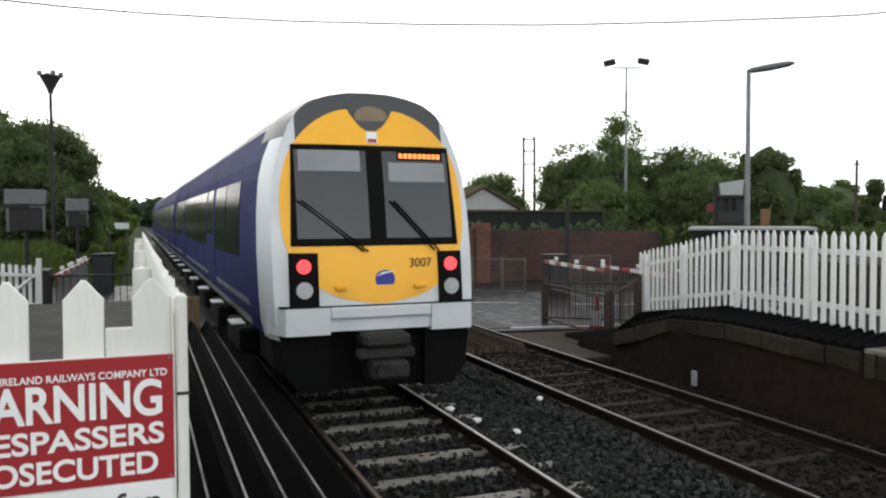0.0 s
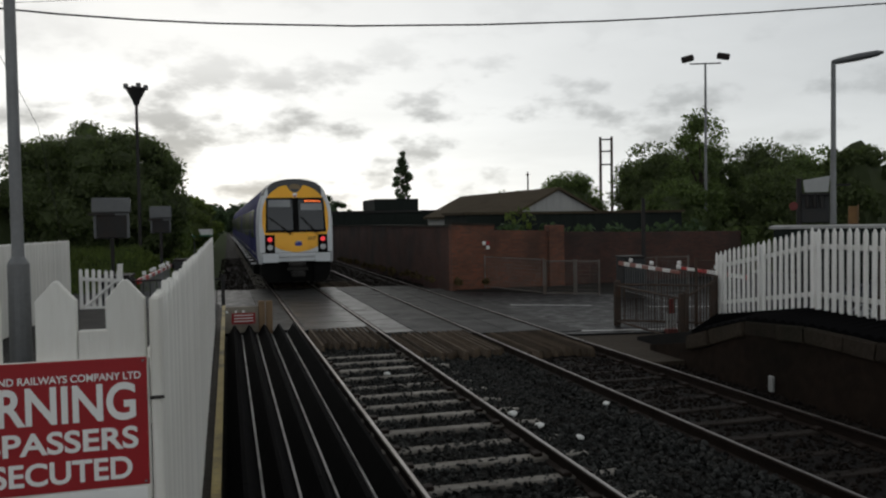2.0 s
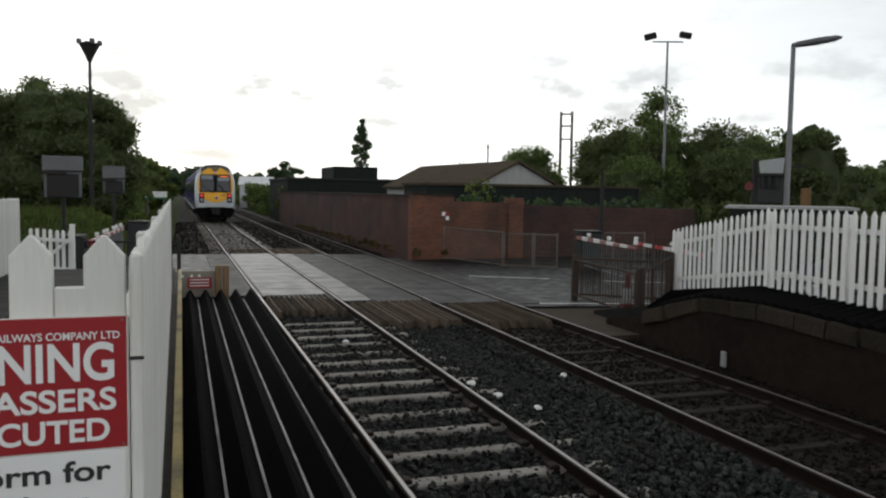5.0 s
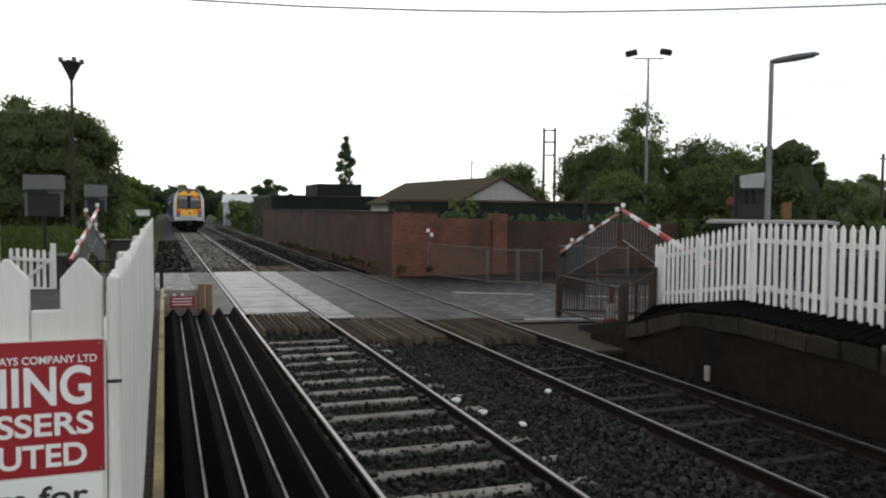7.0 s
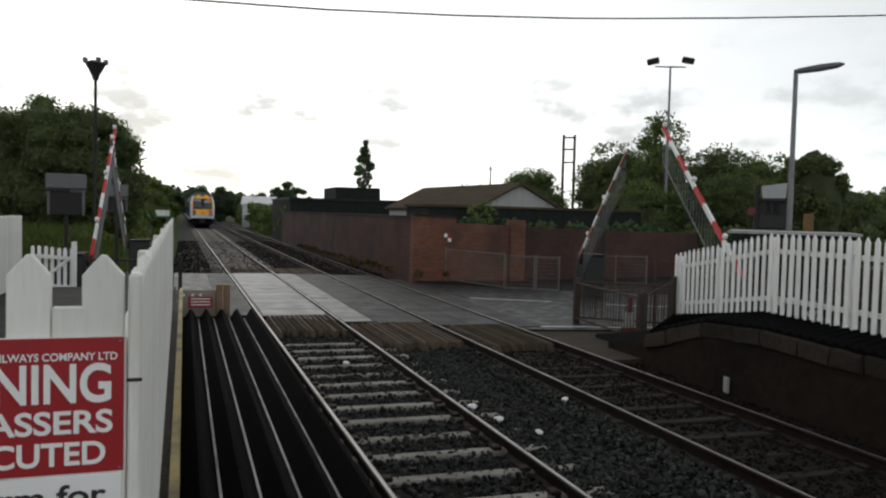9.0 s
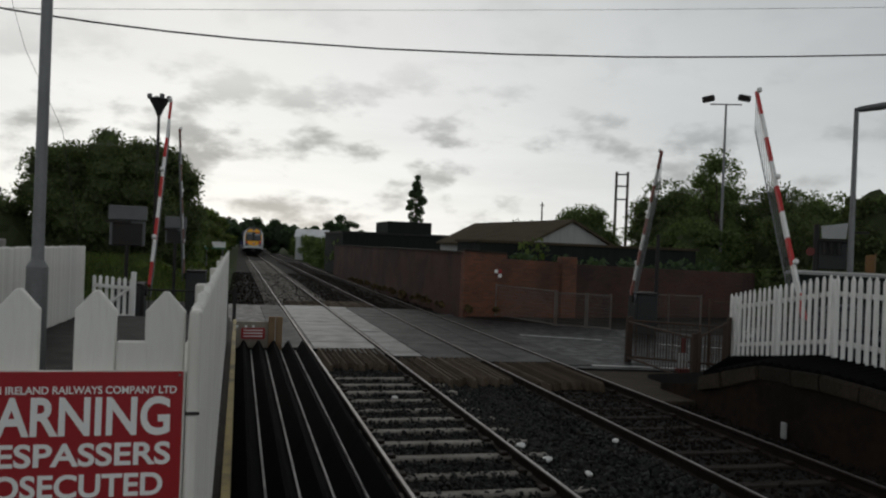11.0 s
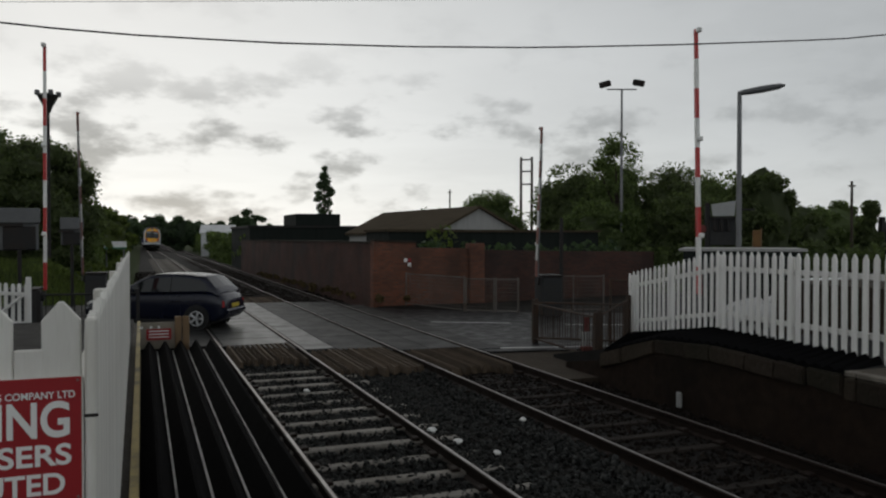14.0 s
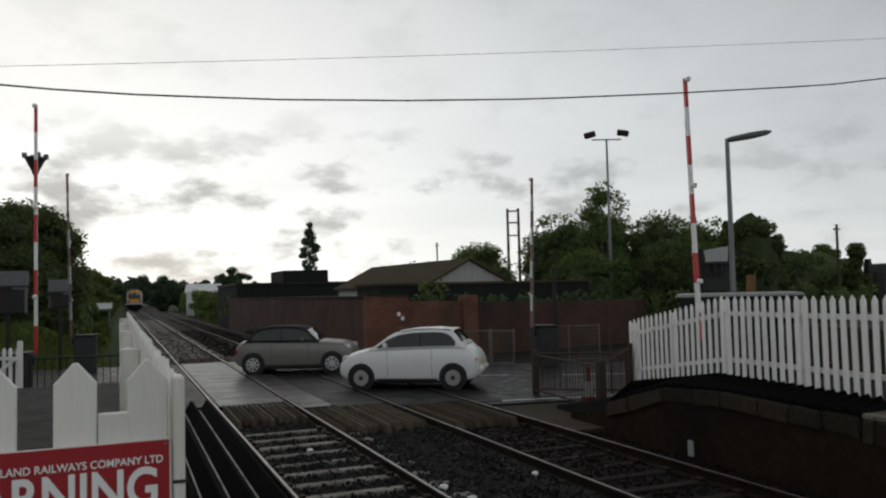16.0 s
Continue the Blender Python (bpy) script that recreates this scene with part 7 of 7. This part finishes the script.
    # wheels in dark arches
    for y in wheels:
        for s in (-1, 1):
            x = s * plan(y)
            bm = bmesh.new()
            rod(bm, (x - s * 0.25, y, r + 0.02), (x + s * 0.004, y, r + 0.02), r + 0.055, n=24)
            part("wheel_arch", bm, M["c_trim"], t)
            w = part("wheel", rod(bmesh.new(), (x - s * 0.2, y, r), (x + s * 0.012, y, r), r, n=26), M["tyre"], t)
            part("rim", rod(bmesh.new(), (x + s * 0.0125, y, r), (x + s * 0.018, y, r), r * 0.66, r * 0.62, n=20), M["c_trim"] if spokes else alloy, w)
            if spokes:
                for i in range(spokes):
                    a = 2 * math.pi * i / spokes
                    rod_end = (x + s * 0.022, y + r * 0.62 * math.cos(a), r + r * 0.62 * math.sin(a))
                    part("spoke", rod(bmesh.new(), (x + s * 0.026, y, r), rod_end, 0.034, 0.03, n=5), alloy, w)
                bm = bmesh.new()
                for i in range(20):
                    a, b = 2 * math.pi * i / 20, 2 * math.pi * (i + 1) / 20
                    rod(bm, (x + s * 0.02, y + r * 0.64 * math.cos(a), r + r * 0.64 * math.sin(a)), (x + s * 0.02, y + r * 0.64 * math.cos(b), r + r * 0.64 * math.sin(b)), 0.018, n=5)
                part("rim_lip", bm, alloy, w)
            else:
                part("hub", rod(bmesh.new(), (x + s * 0.018, y, r), (x + s * 0.03, y, r), r * 0.2, r * 0.16, n=12), M["c_trim"], w)
    # lamps, mirrors, handles, sills, plates
    for s in (-1, 1):
        z = lerp_table(belt, 0.3)
        bm = bmesh.new()
        bmesh.ops.create_uvsphere(bm, u_segments=12, v_segments=8, radius=0.13)
        bmesh.ops.scale(bm, vec=(0.75, 1.1, 0.8), verts=bm.verts)
        bmesh.ops.translate(bm, vec=(s * plan(0.16) * 0.84, 0.2, z - 0.13), verts=bm.verts)
        part("head_lamp", bm, M["c_amber"], t, smooth=True)
        z = lerp_table(belt, L - 0.15)
        part("tail_lamp", boxed(s * plan(L - 0.1) * 0.93 - 0.05, s * plan(L - 0.1) * 0.93 + 0.035, L - 0.17, L - 0.03, z - 0.36, z - 0.14, bevel=0.04), M["c_red"], t)
        ym = roof[0][0] + 0.42
        part("mirror", boxed(s * (hw + 0.02) - 0.06, s * (hw + 0.1), ym, ym + 0.1, lerp_table(belt, ym) + 0.02, lerp_table(belt, ym) + 0.15, bevel=0.03), paint, t)
        yh = split + 0.02
        part("door_handle", boxed(s * hw - 0.015, s * hw + 0.015, yh - 0.02, yh + 0.15, 0.74, 0.775, bevel=0.006), paint, t)
        for yd in (y1 - 0.25, split + 0.3):
            part("door_seam", boxed(s * hw * 0.995 - 0.004, s * hw * 0.995 + 0.003, yd - 0.004, yd + 0.004, 0.36, zb(yd) - 0.03), M["c_trim"], t)
        part("sill", boxed(s * hw * 0.97 - 0.03, s * hw * 0.97 + 0.02, wheels[0] + r + 0.1, wheels[1] - r - 0.1, 0.2, 0.27, bevel=0.01), M["c_trim"], t)
    part("front_grille", boxed(-0.45, 0.45, 0.0, 0.07, 0.36, 0.46, bevel=0.01), M["c_trim"], t)
    part("front_plate", boxed(-0.26, 0.26, -0.03, -0.015, 0.47, 0.58), M["sign_white"], t)
    part("rear_bumper", boxed(-hw * 0.82, hw * 0.82, L - 0.12, L + 0.05, 0.4, 0.52, bevel=0.03), paint, t)
    part("rear_plate", boxed(-0.26, 0.26, L - 0.02, L + 0.006, 0.55, 0.66), M["yellow_rail"], t)
    part("underbody", boxed(-hw * 0.8, hw * 0.8, 0.4, L - 0.4, 0.14, 0.3), M["c_trim"], t)
    return t


BLUE = car("dark blue three-door hatchback with alloy wheels", 3.95, 1.66, [(0, 0.5), (0.06, 0.6), (0.16, 0.69), (0.4, 0.80), (0.95, 0.91), (1.4, 0.94), (3.3, 0.98), (3.7, 0.97), (3.86, 0.86), (3.95, 0.66)],
           [(0.92, 0.89), (1.6, 1.32), (1.8, 1.39), (2.15, 1.44), (2.8, 1.435), (3.38, 1.37), (3.78, 0.97)], (0.62, 3.2), 0.29, M["c_blue"], M["c_blue"], M["alloy"], 5)
WHITE = car("small rounded white hatchback with plain wheels", 3.55, 1.63, [(0, 0.6), (0.04, 0.7), (0.14, 0.79), (0.32, 0.88), (0.57, 0.95), (0.85, 0.985), (1.23, 1.0), (2.75, 1.03), (3.25, 1.02), (3.42, 0.9), (3.51, 0.78), (3.55, 0.62)],
            [(0.76, 0.96), (1.3, 1.32), (1.53, 1.405), (1.9, 1.46), (2.42, 1.47), (2.88, 1.44), (3.24, 1.02)], (0.6, 2.92), 0.29, M["c_white"], M["c_white"], M["dull_wheel"], 0)
SILVER = car("grey-silver convertible with a black cloth roof", 3.65, 1.69, [(0, 0.5), (0.05, 0.68), (0.14, 0.82), (0.35, 0.91), (0.9, 0.96), (1.4, 0.98), (3.0, 1.0), (3.45, 0.98), (3.6, 0.85), (3.65, 0.65)],
             [(1.05, 0.96), (1.45, 1.33), (1.6, 1.39), (1.95, 1.43), (2.6, 1.42), (3.0, 1.35), (3.3, 0.99)], (0.64, 3.05), 0.3, M["c_silver"], M["c_roof"], M["alloy"], 8)

# ---- what moves ----
LANE_NEAR = [(30, 4.5), (20, 10.6), (14, 14.9), (11.3, 16.75), (8.5, 18.6), (6, 20.2), (3.5, 21.75), (1, 23.2), (-2, 24.6), (-8, 27.4), (-20, 33)]
LANE_FAR = [(-20, 36), (-8, 30), (-2, 27.6), (2, 26.3), (5, 25.4), (9, 23.0), (13, 19.5), (20, 15)]


def on_lane(lane, s):
    """Place on a lane after s metres."""
    for (x0, y0), (x1, y1) in zip(lane, lane[1:]):
        d = math.hypot(x1 - x0, y1 - y0)
        if s <= d:
            return x0 + (x1 - x0) * s / d, y0 + (y1 - y0) * s / d
        s -= d
    return lane[-1]


def drive(ob, lane, table, L):
    rows = []
    ts = sorted({t for t, _ in table} | {round(0.5 * i, 1) for i in range(33)})
    for t in ts:
        s = lerp_table(table, t)
        a, b, c = on_lane(lane, s - 1.2), on_lane(lane, s + 1.2), on_lane(lane, s)
        ang = math.degrees(math.atan2(b[1] - a[1], b[0] - a[0])) + 90
        m = pose(c[0], c[1], 0.008, 0, 0, ang) @ Matrix.Translation((0, -L / 2, 0))
        rows.append((t, m))
    walk(ob, rows)


def motions():
    walk(TRAIN, [(t, pose(2.58 + drift(y), y, 0.032, 0, 0, 0.315)) for t, y in ((0.0, 9.45), (0.5, 14.4), (1.0, 19.4), (1.5, 24.3), (2.5, 34.0), (3.5, 44.0), (5.0, 58.6), (7.0, 78.0), (9.0, 98.0), (10.5, 113.0), (13.0, 138.0), (16.0, 163.0))])
    # degrees of lift of the four arms
    table = [(0.0, 0, 0, 0, 0), (5.9, 0, 0, 0, 0), (6.2, 2.5, 3, 2, 2), (6.5, 7, 8, 6, 6), (7.0, 13.5, 15, 12, 11.5), (7.5, 20, 21, 18.5, 17.5), (8.0, 26.5, 27.5, 25, 24), (9.0, 39.5, 39.5, 36.5, 35.5),
             (10.5, 57.5, 57, 53.5, 52), (11.0, 64, 62.5, 59.5, 58), (11.5, 71, 68.5, 66, 63.5), (12.0, 77, 74, 72, 68.5), (12.5, 82, 79, 78, 72.5), (13.0, 85.5, 82, 83.5, 75), (14.0, 88, 84, 88.5, 76.5), (16.0, 88, 85, 90, 76.5)]
    for k, (arm, skirt, bars) in enumerate(ARMS):
        lift = [(row[0], row[k + 1]) for row in table]
        walk(arm, [(t, pose(0, -0.38, 1.05, 0, -a, 0)) for t, a in lift])
        # lower rail and bars of the skirt fold up under the arm
        walk(skirt, [(t, pose(-0.75 * math.sin(radians(a)), -0.02, -0.05 - 0.75 * math.cos(radians(a)))) for t, a in lift])
        for bar in bars:
            x = bar.location.x
            walk(bar, [(t, pose(x, -0.02, -0.05, 0, a, 0)) for t, a in lift])
    drive(BLUE, LANE_NEAR, [(0, 18.1), (10.0, 18.1), (10.5, 18.7), (11.0, 20.2), (11.5, 22.2), (12.0, 24.3), (12.5, 26.4), (13.0, 28.9), (13.5, 31.55), (14.0, 34.85), (16.0, 46.5)], 3.95)
    drive(WHITE, LANE_NEAR, [(0, 11.2), (11.5, 11.2), (12.5, 12.9), (13.5, 16.4), (14.0, 18.5), (14.5, 20.6), (15.0, 22.95), (15.5, 25.35), (16.0, 27.8)], 3.55)
    drive(SILVER, LANE_FAR, [(0, 3.0), (12.0, 3.0), (13.0, 6.0), (14.0, 12.0), (15.0, 19.8), (15.5, 23.6), (16.0, 27.15)], 3.65)


motions()
